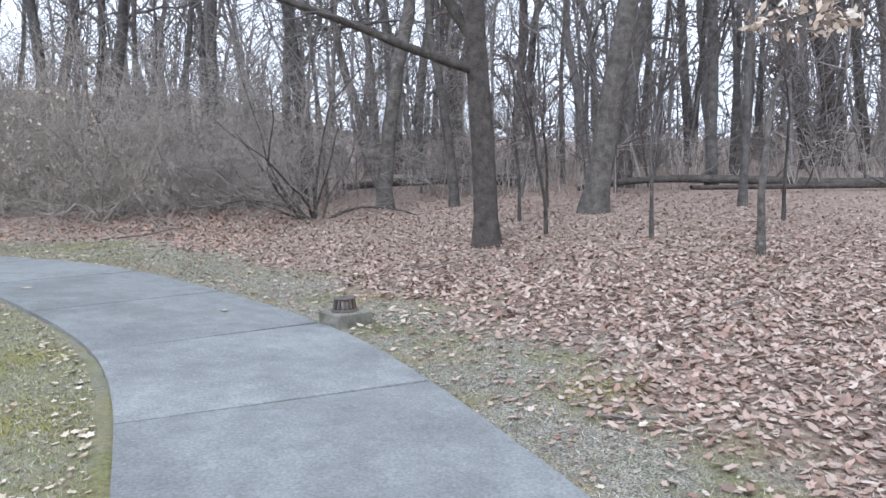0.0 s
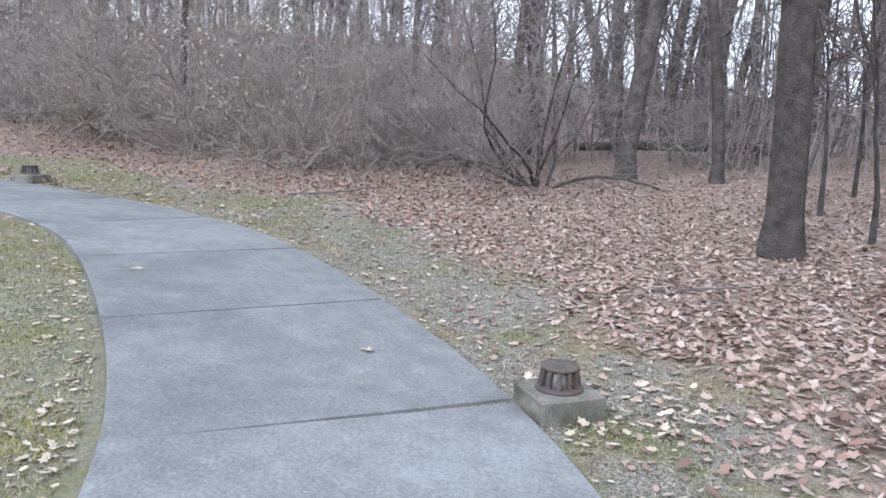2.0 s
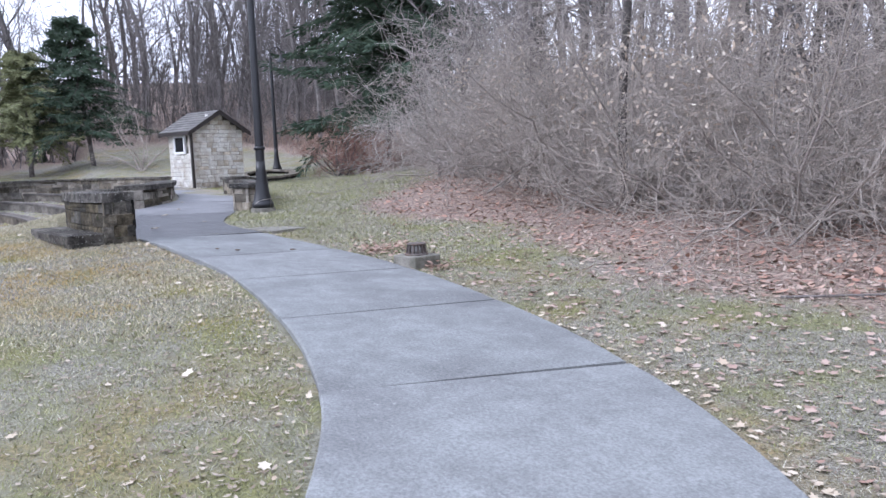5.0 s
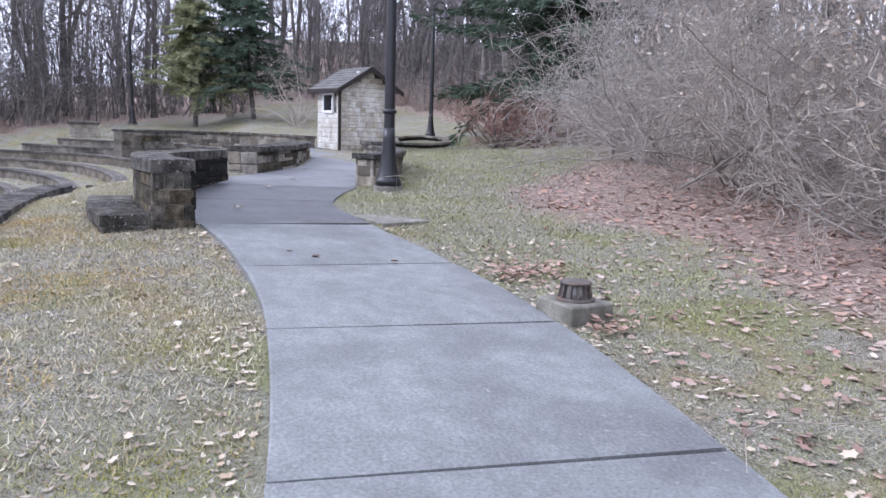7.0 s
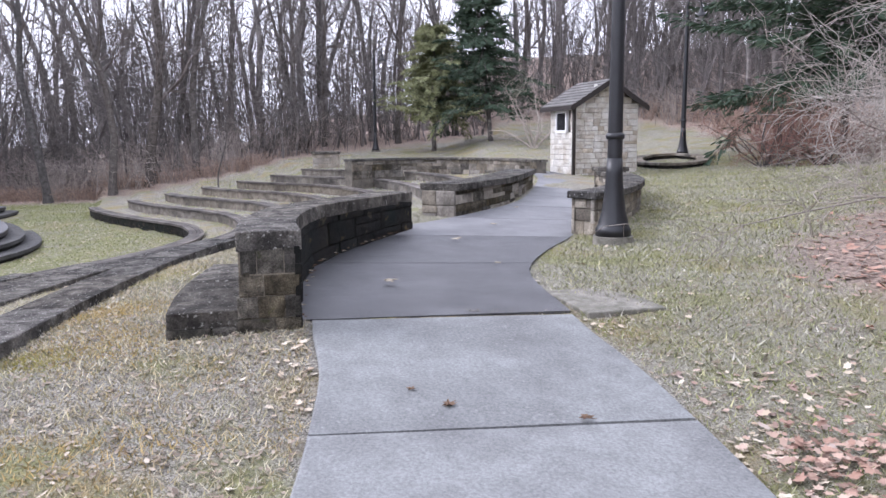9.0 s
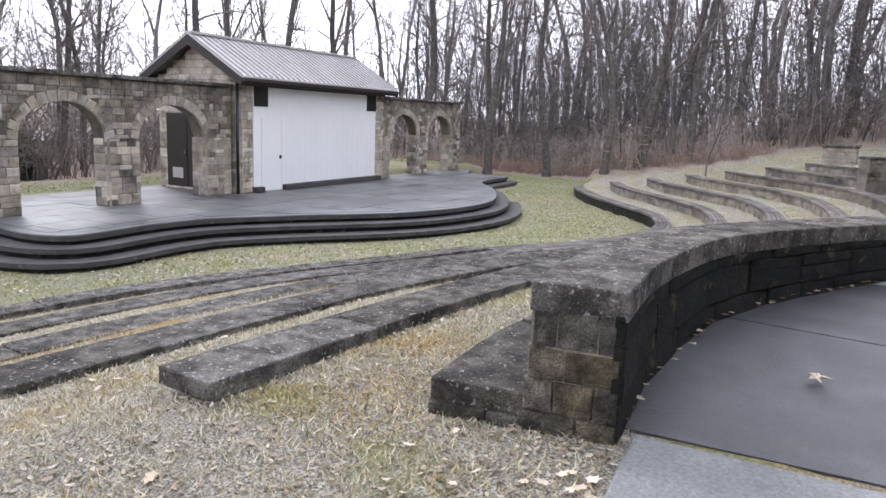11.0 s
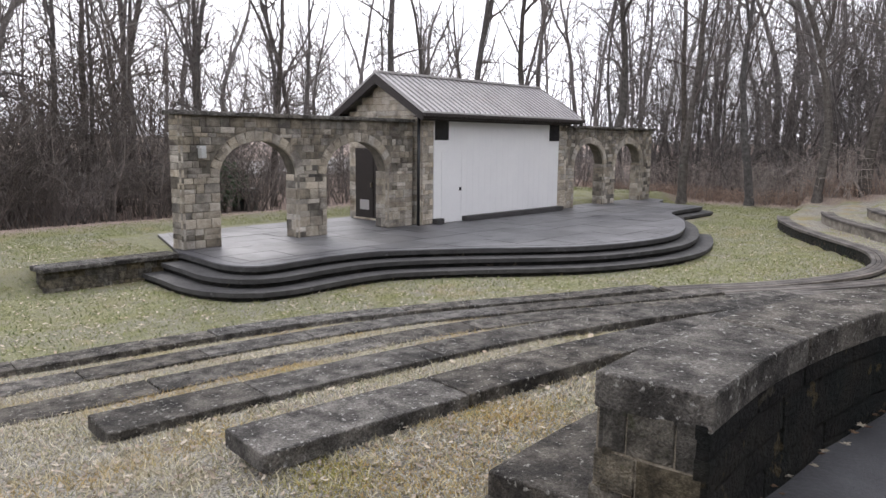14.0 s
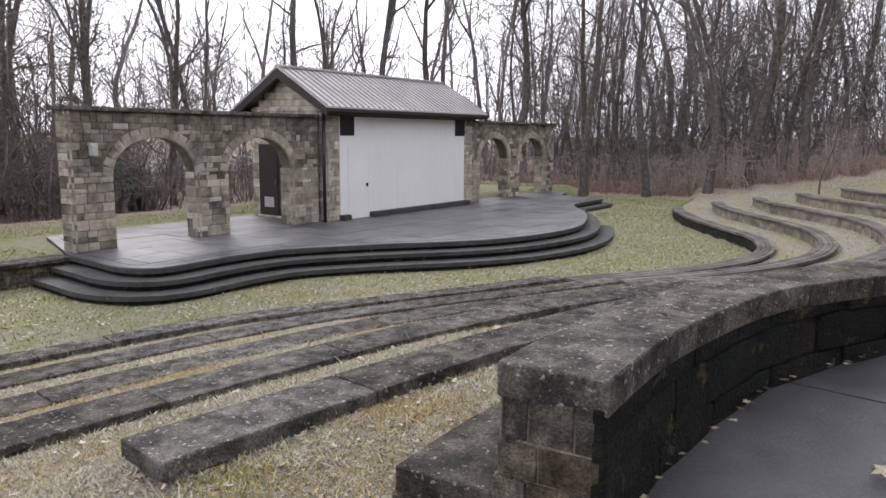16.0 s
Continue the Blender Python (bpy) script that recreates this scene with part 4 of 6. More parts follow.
for x in (-0.06,):
    me = lathe("downpipe", [(0.045, 0), (0.045, EAVE - 0.05)], M["black"], 10)
    p = part("downpipe", me, hall)
    p.matrix_basis = srot(x, -0.05, 0.0)
# side doors, dark brown, seen through the arch
door2 = sbox("side_door", -0.05, 0.03, -2.75, -1.1, 0.05, 2.15, M["brown"], hall, 0.006, "dark brown metal double door")
sbox("door_leaf", -0.075, -0.05, -1.9, -1.13, 0.08, 2.12, M["brown"], hall, 0.004)
sbox("door_leaf", -0.075, -0.05, -2.72, -1.93, 0.08, 2.12, M["brown"], hall, 0.004)
sbox("vent_grille", -0.09, -0.07, -2.5, -2.1, 0.3, 0.6, M["metal_roof"], hall)
sbox("handle", -0.12, -0.07, -2.0, -1.96, 1.0, 1.12, M["brass"], hall)
sbox("threshold", -0.1, 0.02, -2.8, -1.05, 0.0, 0.05, M["pale"], hall)


# ---- arched wings ----
def arch_wing(name, x_out, x_in, label, front=-0.19, thick=0.5, top=2.9):
    """A wall with two arches between the outer end and the building."""
    wing = tagged(new(name), label, "wall", kind="structure")
    sgn = 1 if x_in > x_out else -1
    total = abs(x_in - x_out)
    X = lambda u: x_out + sgn * u
    piers = ((0.0, 0.95), (3.03, 3.97), (6.05, total))
    spans = ((0.95, 3.03), (3.97, 6.05))
    spring, rise = 1.55, 0.8

    def curve(u, grow=0.0):
        for a, b in spans:
            m, h = (a + b) / 2, (b - a) / 2
            if abs(u - m) <= h + grow + 1e-6:
                return spring + (rise + grow) * math.sqrt(max(0.0, 1 - ((u - m) / (h + grow)) ** 2))
        return None

    inset = 0.05
    us = sorted({0.0, total, *[p for s_ in piers for p in s_], *[a + (b - a) * (1 - math.cos(math.pi * i / 18)) / 2 for a, b in spans for i in range(19)]})
    bm = bmesh.new()

    def column(u0, u1, zb0, zb1):
        q = [[bm.verts.new(stage_at(X(u), front - inset if f else front - thick + inset, z)) for u, z in ((u0, zb0), (u1, zb1), (u1, top), (u0, top))] for f in (1, 0)]
        for i in range(4):
            bm.faces.new((q[0][i], q[0][(i + 1) % 4], q[1][(i + 1) % 4], q[1][i]))
        bm.faces.new(q[0])
        bm.faces.new(q[1][::-1])

    for a, b in piers:
        column(a + (inset if a else inset), b - inset if b < total else b, -0.04, -0.04)
    for a, b in spans:
        k = [a - inset if i == 0 else b + inset if i == 18 else a + (b - a) * (1 - math.cos(math.pi * i / 18)) / 2 for i in range(19)]
        for u0, u1 in zip(k[:-1], k[1:]):
            z0 = curve(min(max(u0, a), b)) + 0.04
            z1 = curve(min(max(u1, a), b)) + 0.04
            column(u0, u1, z0, z1)
    part("core", bm_mesh("core", bm, M["mortar"]), wing)
    rng = random.Random(31)

    def keep(u, v, w, h):
        z = spring + v + h * 0.4
        for i in range(5):
            c = curve(u + w * i / 4, 0.2)
            if c is not None and z < c:
                return False
        return True

    def kind(r, p, v):
        return "weathered" if r.random() < 0.25 + 0.7 * v else "stone"

    def pier_kind(r, p, v):
        return r.choice(("pale", "stone", "stone", "stone", "weathered"))

    pa, pb = (X(total), front - inset), (X(0), front - inset)
    if sgn < 0:
        pa, pb = pb, pa
    kk = keep if sgn > 0 else (lambda u, v, w, h: keep(total - u - w, v, w, h))
    # the upper wall between the arches and the coping, then each pier
    sface(wing, rng, pa, pb, spring, top, kind, keep=kk, low=0.09, high=0.2, short=0.14, long=0.38)
    for a, b in piers:
        qa, qb = (X(b), front - inset), (X(a), front - inset)
        if sgn < 0:
            qa, qb = qb, qa
        sface(wing, rng, qa, qb, 0.0, spring, pier_kind, short=0.18, long=0.42)
        if sgn > 0:
            sface(wing, rng, (X(a) + inset, front), (X(a) + inset, front - thick), 0.0, top if a == 0 else spring, pier_kind, short=0.2, long=0.5)
        elif b < total or a == 0:
            sface(wing, rng, (X(b) + inset, front), (X(b) + inset, front - thick), 0.0, spring, pier_kind, short=0.2, long=0.5)
    # voussoirs
    for a, b in spans:
        m, h = (a + b) / 2, (b - a) / 2
        n = 15
        for i in range(n):
            t = math.pi * (i + 0.5) / n
            u, z = m - (h + 0.12) * math.cos(t), spring + (rise + 0.12) * math.sin(t)
            du, dz = (h + 0.12) * math.sin(t), (rise + 0.12) * math.cos(t)
            ob = part("voussoir", rng.choice(STONES["stone"]), wing)
            wdt = math.hypot(du, dz) * math.pi / n
            ang = math.atan2(dz, du) * -sgn
            ob.matrix_basis = srot(X(u), front - inset, z) @ Matrix.Rotation(ang, 4, "Y") @ Matrix.Diagonal((wdt - 0.008, 0.075, 0.24, 1))
    # dark coping in pieces
    u = 0.0
    while u < total - 0.05:
        w = min(rng.uniform(0.9, 1.5), total - u)
        xs = sorted((X(u - (0.08 if u == 0 else -0.005)), X(u + w - 0.005)))
        sbox("coping", xs[0], xs[1], front - thick - 0.06, front + 0.07, top, top + 0.09, M["cap"], wing, 0.01)
        u += w
    return wing


wing_a = arch_wing("wall_5", -7.19, -0.12, "stone wall with two round arches, pale sandstone and dark coping")
wing_b = arch_wing("wall_6", BW + 6.9, BW + 0.02, "stone wall with two round arches, pale sandstone and dark coping")
lamp_box = tagged(sbox("wall_lamp", -6.78, -6.66, -0.18, -0.02, 1.98, 2.2, M["plastic"], None, 0.01), "small pale lamp box fixed to the stone pier", "lamp")
sbox("bracket", -6.8, -6.64, -0.18, -0.06, 2.2, 2.25, M["plastic"], lamp_box)

# low wall running out from the wing's end
low = tagged(new("wall_7"), "low stone wall with dark slab top", "wall", kind="structure")
sbox("core", -10.0, -7.3, -0.62, -0.22, -0.75, -0.13, M["mortar"], low)
sbox("capstone", -10.1, -8.7, -0.7, -0.12, -0.13, -0.04, M["cap"], low, 0.012)
sbox("capstone", -8.69, -7.3, -0.7, -0.12, -0.13, -0.04, M["cap"], low, 0.012)
sface(low, random.Random(8), (-7.3, -0.22), (-10.0, -0.22), -0.6, -0.13, "mossy")
sface(low, random.Random(9), (-10.0, -0.2), (-10.0, -0.62), -0.6, -0.13, "mossy")

# ---- booth ----
BC = Vector((-29.07, 15.62, 0.9))
bd, ad = np.array([-0.24, 0.97]), np.array([-0.97, -0.24])
bd, ad = bd / np.linalg.norm(bd), ad / np.linalg.norm(ad)
BWID, BDEP, BE, BR = 2.2, 1.5, 2.12, 2.78
booth = tagged(new("stone_booth"), "small pale stone booth with gabled shingle roof", "hut", kind="structure")


def bp(u, v, z):
    """Booth plan: u along the gable wall, v along the eave wall."""
    p = np.array(BC[:2]) + bd * u + ad * v
    return (p[0], p[1], BC[2] + z)


def hull(name, pts, faces, material, parent=booth, label=""):
    bm = bmesh.new()
    v = [bm.verts.new(bp(*q)) for q in pts]
    for f in faces:
        bm.faces.new([v[i] for i in f])
    return part(name, bm_mesh(name, bm, material), parent, label)


def bbox(name, u0, u1, v0, v1, z0, z1, material, parent=booth, label=""):
    pts = [(u, v, z) for z in (z0, z1) for u, v in ((u0, v0), (u1, v0), (u1, v1), (u0, v1))]
    return hull(name, pts, [(0, 1, 2, 3), (4, 5, 6, 7), (0, 1, 5, 4), (1, 2, 6, 5), (2, 3, 7, 6), (3, 0, 4, 7)], material, parent, label)


g = [(0.05, -0.4), (BWID - 0.05, -0.4), (BWID - 0.05, BE), (BWID / 2, BR - 0.05), (0.05, BE)]
hull("wall", [(u, v, z) for v in (0.05, BDEP - 0.05) for u, z in g],
     [(0, 1, 2, 3, 4), (5, 6, 7, 8, 9)] + [(i, (i + 1) % 5, 5 + (i + 1) % 5, 5 + i) for i in range(5)], M["mortar"])
rb = random.Random(77)
inb = lambda u, v, w, h: v + h * 0.8 < BE + 0.1 + (BR - BE) * (1 - abs(u + w / 2 - BWID / 2) / (BWID / 2))
face_stones(booth, rb, bp(0, 0.05, 0)[:2], bp(BWID, 0.05, 0)[:2], BC[2] - 0.1, BC[2] + BR, lambda r, p, v: r.choice(("pale", "whitewash", "whitewash", "whitewash")), keep=inb, low=0.12, high=0.2, short=0.2, long=0.42)
inw = lambda u, v, w, h: not (0.42 < u + w / 2 < 1.12 and 1.38 < v + h / 2 < 2.02)
face_stones(booth, rb, bp(0.05, BDEP, 0)[:2], bp(0.05, 0, 0)[:2], BC[2] - 0.1, BC[2] + BE - 0.05, "whitewash", keep=inw, low=0.14, high=0.22, short=0.2, long=0.42)
bbox("window_pane", 0.0, 0.05, 0.48, 1.02, 1.35, 1.85, M["glass"], label="small dark window")
for a0, a1, z0, z1 in ((0.42, 1.08, 1.27, 1.35), (0.42, 1.08, 1.85, 1.93), (0.42, 0.48, 1.35, 1.85), (1.02, 1.08, 1.35, 1.85)):
    bbox("window_frame", -0.03, 0.05, a0, a1, z0, z1, M["white"])
bbox("corner_post", -0.05, 0.03, -0.05, 0.03, -0.1, BE, M["brown"])
o_, e_ = 0.2, 0.22
dz = (BR - BE) / (BWID / 2) * o_
for s_, (u0, u1) in enumerate(((-o_, BWID / 2), (BWID + o_, BWID / 2))):
    ob = part("roof", None, booth, "grey shingle roof slope")
    n = 8
    for i in range(n):
        t0, t1 = i / n, (i + 1) / n + 0.02
        ua, ub = u0 + (u1 - u0) * t0, u0 + (u1 - u0) * min(t1, 1)
        za, zb = BE - dz + (BR - BE + dz) * t0 + 0.06, BE - dz + (BR - BE + dz) * min(t1, 1) + 0.04
        x0 = -e_
        while x0 < BDEP + e_ - 0.01:
            w = min(rb.uniform(0.22, 0.34), BDEP + e_ - x0)
            hull("shingle", [(ua, x0, za - 0.03), (ua, x0 + w - 0.008, za - 0.03), (ub, x0 + w - 0.008, zb - 0.03), (ub, x0, zb - 0.03),
                             (ua, x0, za + 0.012), (ua, x0 + w - 0.008, za + 0.012), (ub, x0 + w - 0.008, zb), (ub, x0, zb)],
                 [(0, 1, 2, 3), (4, 5, 6, 7), (0, 1, 5, 4), (1, 2, 6, 5), (2, 3, 7, 6), (3, 0, 4, 7)], M["shingle"], ob)
            x0 += w
    for v in (-e_, BDEP + e_):
        hull("gable_board", [(u, v + d, z) for d in (-0.02, 0.02) for u, z in ((u0, BE - dz - 0.1), (u0, BE - dz + 0.05), (u1, BR + 0.05), (u1, BR - 0.12))],
             [(0, 1, 2, 3), (4, 5, 6, 7), (0, 1, 5, 4), (1, 2, 6, 5), (2, 3, 7, 6), (3, 0, 4, 7)], M["brown"])
bbox("fascia", -o_ - 0.03, -o_ + 0.02, -e_, BDEP + e_, BE - dz - 0.08, BE - dz + 0.04, M["brown"])


# ---- lamp posts ----
def lamp_post():
    post = tagged(new("street_lamp"), "tall black metal lamp post with curved arm", "street lamp", "lamp posts")
    bm = bmesh.new()
    bmesh.ops.create_cone(bm, cap_ends=True, segments=24, radius1=0.235, radius2=0.225, depth=0.22, matrix=Matrix.Translation((0, 0, -0.03)))
    part("footing", bm_mesh("footing", bm, M["block"]), post, "round concrete footing")
    part("base", lathe("base", [(0.2, 0.08), (0.2, 0.16), (0.182, 0.185), (0.172, 0.21), (0.135, 0.36), (0.108, 0.56), (0.092, 0.78), (0.086, 0.95)], M["black"], 24), post)
    part("collar", lathe("collar", [(0.09, 1.16), (0.105, 1.17), (0.105, 1.21), (0.085, 1.23)], M["black"], 20), post)
    part("pole", lathe("pole", [(0.07, 0.5), (0.078, 0.7), (0.084, 0.9), (0.083, 1.05), (0.082, 1.2), (0.075, 2.2), (0.055, 4.75), (0.05, 4.8)], M["black"], 18), post)
    arm = bpy.data.curves.new("arm", "CURVE")
    arm.dimensions, arm.bevel_depth, arm.bevel_resolution = "3D", 0.025, 3
    sp = arm.splines.new("POLY")
    pts = [(0, 0, 4.75), (0, 0, 5.00)] + [(-0.22 + 0.22 * math.cos(a), 0, 5.00 + 0.22 * math.sin(a)) for a in np.linspace(0, math.pi, 10)] + [(-0.44, 0, 4.91)]
    sp.points.add(len(pts) - 1)
    for q, p in zip(sp.points, pts):
        q.co = (*p, 1)
    arm.materials.append(M["black"])
    dg = bpy.data.objects.new("tmp", arm)
    scene.collection.objects.link(dg)
    me = bpy.data.meshes.new_from_object(dg)
    bpy.data.objects.remove(dg)
    part("arm", me, post)
    sh = part("shade", lathe("shade", [(0.03, 4.93), (0.05, 4.87), (0.07, 4.77), (0.16, 4.67), (0.24, 4.59), (0.23, 4.58), (0.06, 4.65)], M["black"], 20), post)
    for v in sh.data.vertices:
        v.co.x -= 0.44
    gl = part("globe", lathe("globe", [(0.02, 4.48), (0.1, 4.51), (0.13, 4.57), (0.1, 4.64), (0.03, 4.66)], M["plastic"], 14), sh)
    for v in gl.data.vertices:
        v.co.x -= 0.44
    return post


lamp = lamp_post()
LAMPS = ((-15.95, 12.32, 200), (-32.4, 20.4, 250), (-46.7, 10.14, 250))
lamp.matrix_basis = pose(LAMPS[0][0], LAMPS[0][1], float(ground_at(*LAMPS[0][:2])[0]), 0, 0, LAMPS[0][2])
for x, y, r in LAMPS[1:]:
    copy_thing(lamp, pose(x, y, float(ground_at(x, y)[0]), 0, 0, r))


# ---- low path lights on concrete blocks ----
def path_light():
    thing = tagged(new("path_light"), "squat rusty ribbed metal path light on a concrete block", "path light", "path lights")
    bm = bmesh.new()
    add_box(bm, (0.42, 0.4, 0.29), (0, 0, -0.15), 0, 0.012)
    part("block", bm_mesh("block", bm, M["block"]), thing, "square weathered concrete block")
    part("flange", lathe("flange", [(0.02, 0.139), (0.145, 0.139), (0.145, 0.15), (0.132, 0.16), (0.105, 0.166)], M["iron"], 24), thing)
    body = part("lens", lathe("lens", [(0.1, 0.15), (0.086, 0.26)], M["lens"], 24), thing, "dull grey lens behind the ribs")
    part("cap", lathe("cap", [(0.09, 0.255), (0.114, 0.262), (0.118, 0.272), (0.11, 0.279), (0.06, 0.283), (0.002, 0.284)], M["iron"], 28), thing, "flat rust-brown metal disc")
    bm = bmesh.new()
    v = [bm.verts.new(p) for p in [(x, y, z) for z, x0, x1 in ((0.155, 0.092, 0.13), (0.268, 0.08, 0.109)) for x, y in ((x0, -0.011), (x1, -0.009), (x1, 0.009), (x0, 0.011))]]
    for f_ in ((0, 1, 2, 3), (4, 5, 6, 7), (0, 1, 5, 4), (1, 2, 6, 5), (2, 3, 7, 6), (3, 0, 4, 7)):
        bm.faces.new([v[i] for i in f_])
    rib = bm_mesh("rib", bm, M["iron"])
    for i in range(12):
        r = part("rib", rib, body)
        r.matrix_basis = pose(0, 0, 0, 0, 0, i * 30)
    return thing


light = path_light()
LIGHTS = ((-0.9, 6.33, 38), (-9.47, 11.22, 5))
LIGHT_SIZE = Matrix.Diagonal((0.82, 0.82, 0.85, 1))
light.matrix_basis = pose(LIGHTS[0][0], LIGHTS[0][1], float(ground_at(*LIGHTS[0][:2])[0]), 0, 0, LIGHTS[0][2]) @ LIGHT_SIZE
for x, y, r in LIGHTS[1:]:
    copy_thing(light, pose(x, y, float(ground_at(x, y)[0]), 0, 0, r)).scale = (0.93, 0.93, 0.93)


# ---- behind the stage: utility box, pale road ----
ux, uy = -24.9, -17.2
uz = float(ground_at(ux, uy)[0])
util = tagged(new("utility_box"), "dark green metal utility box with a white label", "utility box")
box("body", (0.9, 0.7, 0.85), (ux, uy, uz - 0.03), M["tank"], util, 0.6, 0.03)
box("lid", (0.96, 0.76, 0.08), (ux, uy, uz + 0.82), M["tank"], util, 0.6, 0.02)
box("label", (0.3, 0.02, 0.2), (ux + 0.2 - 0.195, uy + 0.05 + 0.29, uz + 0.5), M["plastic"], util, 0.6, 0.0, "white printed label")
road_line = spline([(-90, -52), (-50, -47), (-20, -42), (10, -40), (45, -44)], 2.0)
rz = ground_at(road_line[:, 0], road_line[:, 1])
tagged(part("road", sweep("road", road_line, -9, 9, rz - 0.8, rz + 0.3, M["gravel"])), "pale gravel road beyond the trees", "road", kind="structure")


# ---- bare trees ----
def tubes(segs, sides):
    """Tapered prisms from rows (x0, y0, z0, x1, y1, z1, r0, r1)."""
    s = np.asarray(segs, float)
    a, b = s[:, :3], s[:, 3:6]
    d = b - a
    d /= np.maximum(np.linalg.norm(d, axis=1), 1e-9)[:, None]
    ref = np.where(np.abs(d[:, 2:3]) > 0.9, [[1.0, 0, 0]], [[0, 0, 1.0]])
    u = np.cross(d, ref)
    u /= np.linalg.norm(u, axis=1)[:, None]
    v = np.cross(d, u)
    ang = 2 * np.pi * np.arange(sides) / sides
    ring = u[:, None, :] * np.cos(ang)[None, :, None] + v[:, None, :] * np.sin(ang)[None, :, None]
    vs = np.concatenate([a[:, None] + ring * s[:, 6, None, None], b[:, None] + ring * s[:, 7, None, None]], 1)
    base = np.arange(len(s))[:, None] * 2 * sides
    i = np.arange(sides)
    j = (i + 1) % sides
    fs = np.stack([base + i, base + j, base + sides + j, base + sides + i], 2).reshape(-1, 4)
    return vs.reshape(-1, 3), fs


def limb(rng, p, d, length, r0, r1, n, wander, lift=0.0):
    """A wandering limb as segments; also its joints with directions."""
    segs, joints = [], []
    p, d = np.array(p, float), np.array(d, float)
    for i in range(n):
        d = d + rng.normal(0, wander, 3) + np.array([0, 0, lift])
        d /= np.linalg.norm(d)
        q = p + d * length / n
        ra, rb = r0 + (r1 - r0) * i / n, r0 + (r1 - r0) * (i + 1) / n
        segs.append((*p, *q, ra, rb))
        joints.append((q, d.copy(), rb, (i + 1) / n))
        p = q
    return segs, joints


def side_way(rng, d, angle):
    """A direction at that angle from d, turned at random about it."""
    r = rng.normal(0, 1, 3)
    r -= d * np.dot(r, d)
    r /= np.linalg.norm(r)
    return d * math.cos(angle) + r * math.sin(angle)


def tree_segments(seed, height, radius, boughs=16, first=0.2, lean=0.02, twigs=3, spread=0.3, plain=False, wander=0.085):
    rng = np.random.default_rng(seed)
    trunk, crown = [], []
    flare = [(0, 0, -0.3, 0, 0, 0.12, radius * 1.55, radius * 1.3), (0, 0, 0.12, 0, 0, 0.42, radius * 1.3, radius * 1.05)]
    lean_d = np.array([rng.normal(0, lean), rng.normal(0, lean), 1.0])
    body, joints = limb(rng, (0, 0, 0.42), lean_d, height, radius * 1.05, radius * 0.12, 14, wander, 0.03)
    trunk += flare + body
    pts = np.array([j[0] for j in joints])
    stems = [(pts, 0.0, 1.0)]
    for _ in range(rng.integers(1, 3)):
        k = int(rng.integers(3, 8))
        q, d, r, u = joints[k]
        arm, ja = limb(rng, q, side_way(rng, d, rng.uniform(0.3, 0.6)), height * (1 - u) * rng.uniform(0.65, 0.95), r * rng.uniform(0.55, 0.85), 0.015, 10, 0.11, 0.06)
        trunk += arm
        stems.append((np.array([q] + [j[0] for j in ja]), u, 1.0))
    for b in range(boughs):
        t = first + (0.97 - first) * (b + rng.uniform(0, 1)) / boughs
        line, u0, _ = stems[0 if t < 0.4 else int(rng.integers(len(stems)))]
        t = max(t, u0 + 0.06)
        at = (t - u0) / (1 - u0) * (len(line) - 1)
        p = np.array([np.interp(at, np.arange(len(line)), line[:, c]) for c in range(3)])
        rr = radius * (1.05 - 0.9 * t)
        way = side_way(rng, np.array([0, 0, 1.0]), rng.uniform(0.6, 1.15))
        ln = height * spread * (1.15 - t) * rng.uniform(0.6, 1.2)
        seg, jn = limb(rng, p, way, ln, max(rr * rng.uniform(0.28, 0.5), 0.014), 0.009, 6, 0.25, 0.09)
        crown += seg
        for q, d, r, u in jn[:-1]:
            for _ in range(1 if plain else 2 if u < 0.7 else 3):
                s2, j2 = limb(rng, q, side_way(rng, d, rng.uniform(0.5, 1.0)), ln * rng.uniform(0.22, 0.45), max(r * 0.5, 0.009), 0.005, 2 if plain else 3, 0.32, 0.06)
                crown += s2
                for q2, d2, r2, _u in j2:
                    for _ in range(twigs - 1):
                        s3, _j = limb(rng, q2, side_way(rng, d2, rng.uniform(0.5, 1.0)), ln * rng.uniform(0.1, 0.24), 0.0075, 0.005, 1, 0.2)
                        crown += s3
    return trunk, crown


TREES = []
for i in range(7):
    tr, cr = tree_segments(100 + i, 15 + 1.2 * (i % 4), 0.2, boughs=15 + i % 3, first=(0.1, 0.22, 0.15, 0.3)[i % 4], twigs=2)
    TREES.append((tr, cr))


def chains(segs, sides):
    """Limbs as closed tubes: segments that follow one another share their rings."""
    runs = []
    for s in segs:
        if runs and np.allclose(runs[-1][-1][3:6], s[:3], atol=1e-5):
            runs[-1].append(s)
        else:
            runs.append([s])
    vs, fs, o = [], [], 0
    ang = 2 * np.pi * np.arange(sides) / sides
    for run in runs:
        pts = np.array([run[0][:3]] + [s[3:6] for s in run])
        rad = [run[0][6]] + [s[7] for s in run]
        tan = np.gradient(pts, axis=0)
        tan /= np.linalg.norm(tan, axis=1)[:, None]
        u = np.cross(tan[0], (1.0, 0.3, 0.1))
        for p, t, r in zip(pts, tan, rad):
            u = u - t * np.dot(u, t)
            u /= np.linalg.norm(u)
            w = np.cross(t, u)
            vs.append(p + r * (np.cos(ang)[:, None] * u + np.sin(ang)[:, None] * w))
        i = np.arange(sides)
        for k in range(len(run)):
            a = o + k * sides
            fs.append(np.stack([a + i, a + (i + 1) % sides, a + sides + (i + 1) % sides, a + sides + i], 1))
        o += len(pts) * sides
    return np.concatenate(vs), np.concatenate(fs)


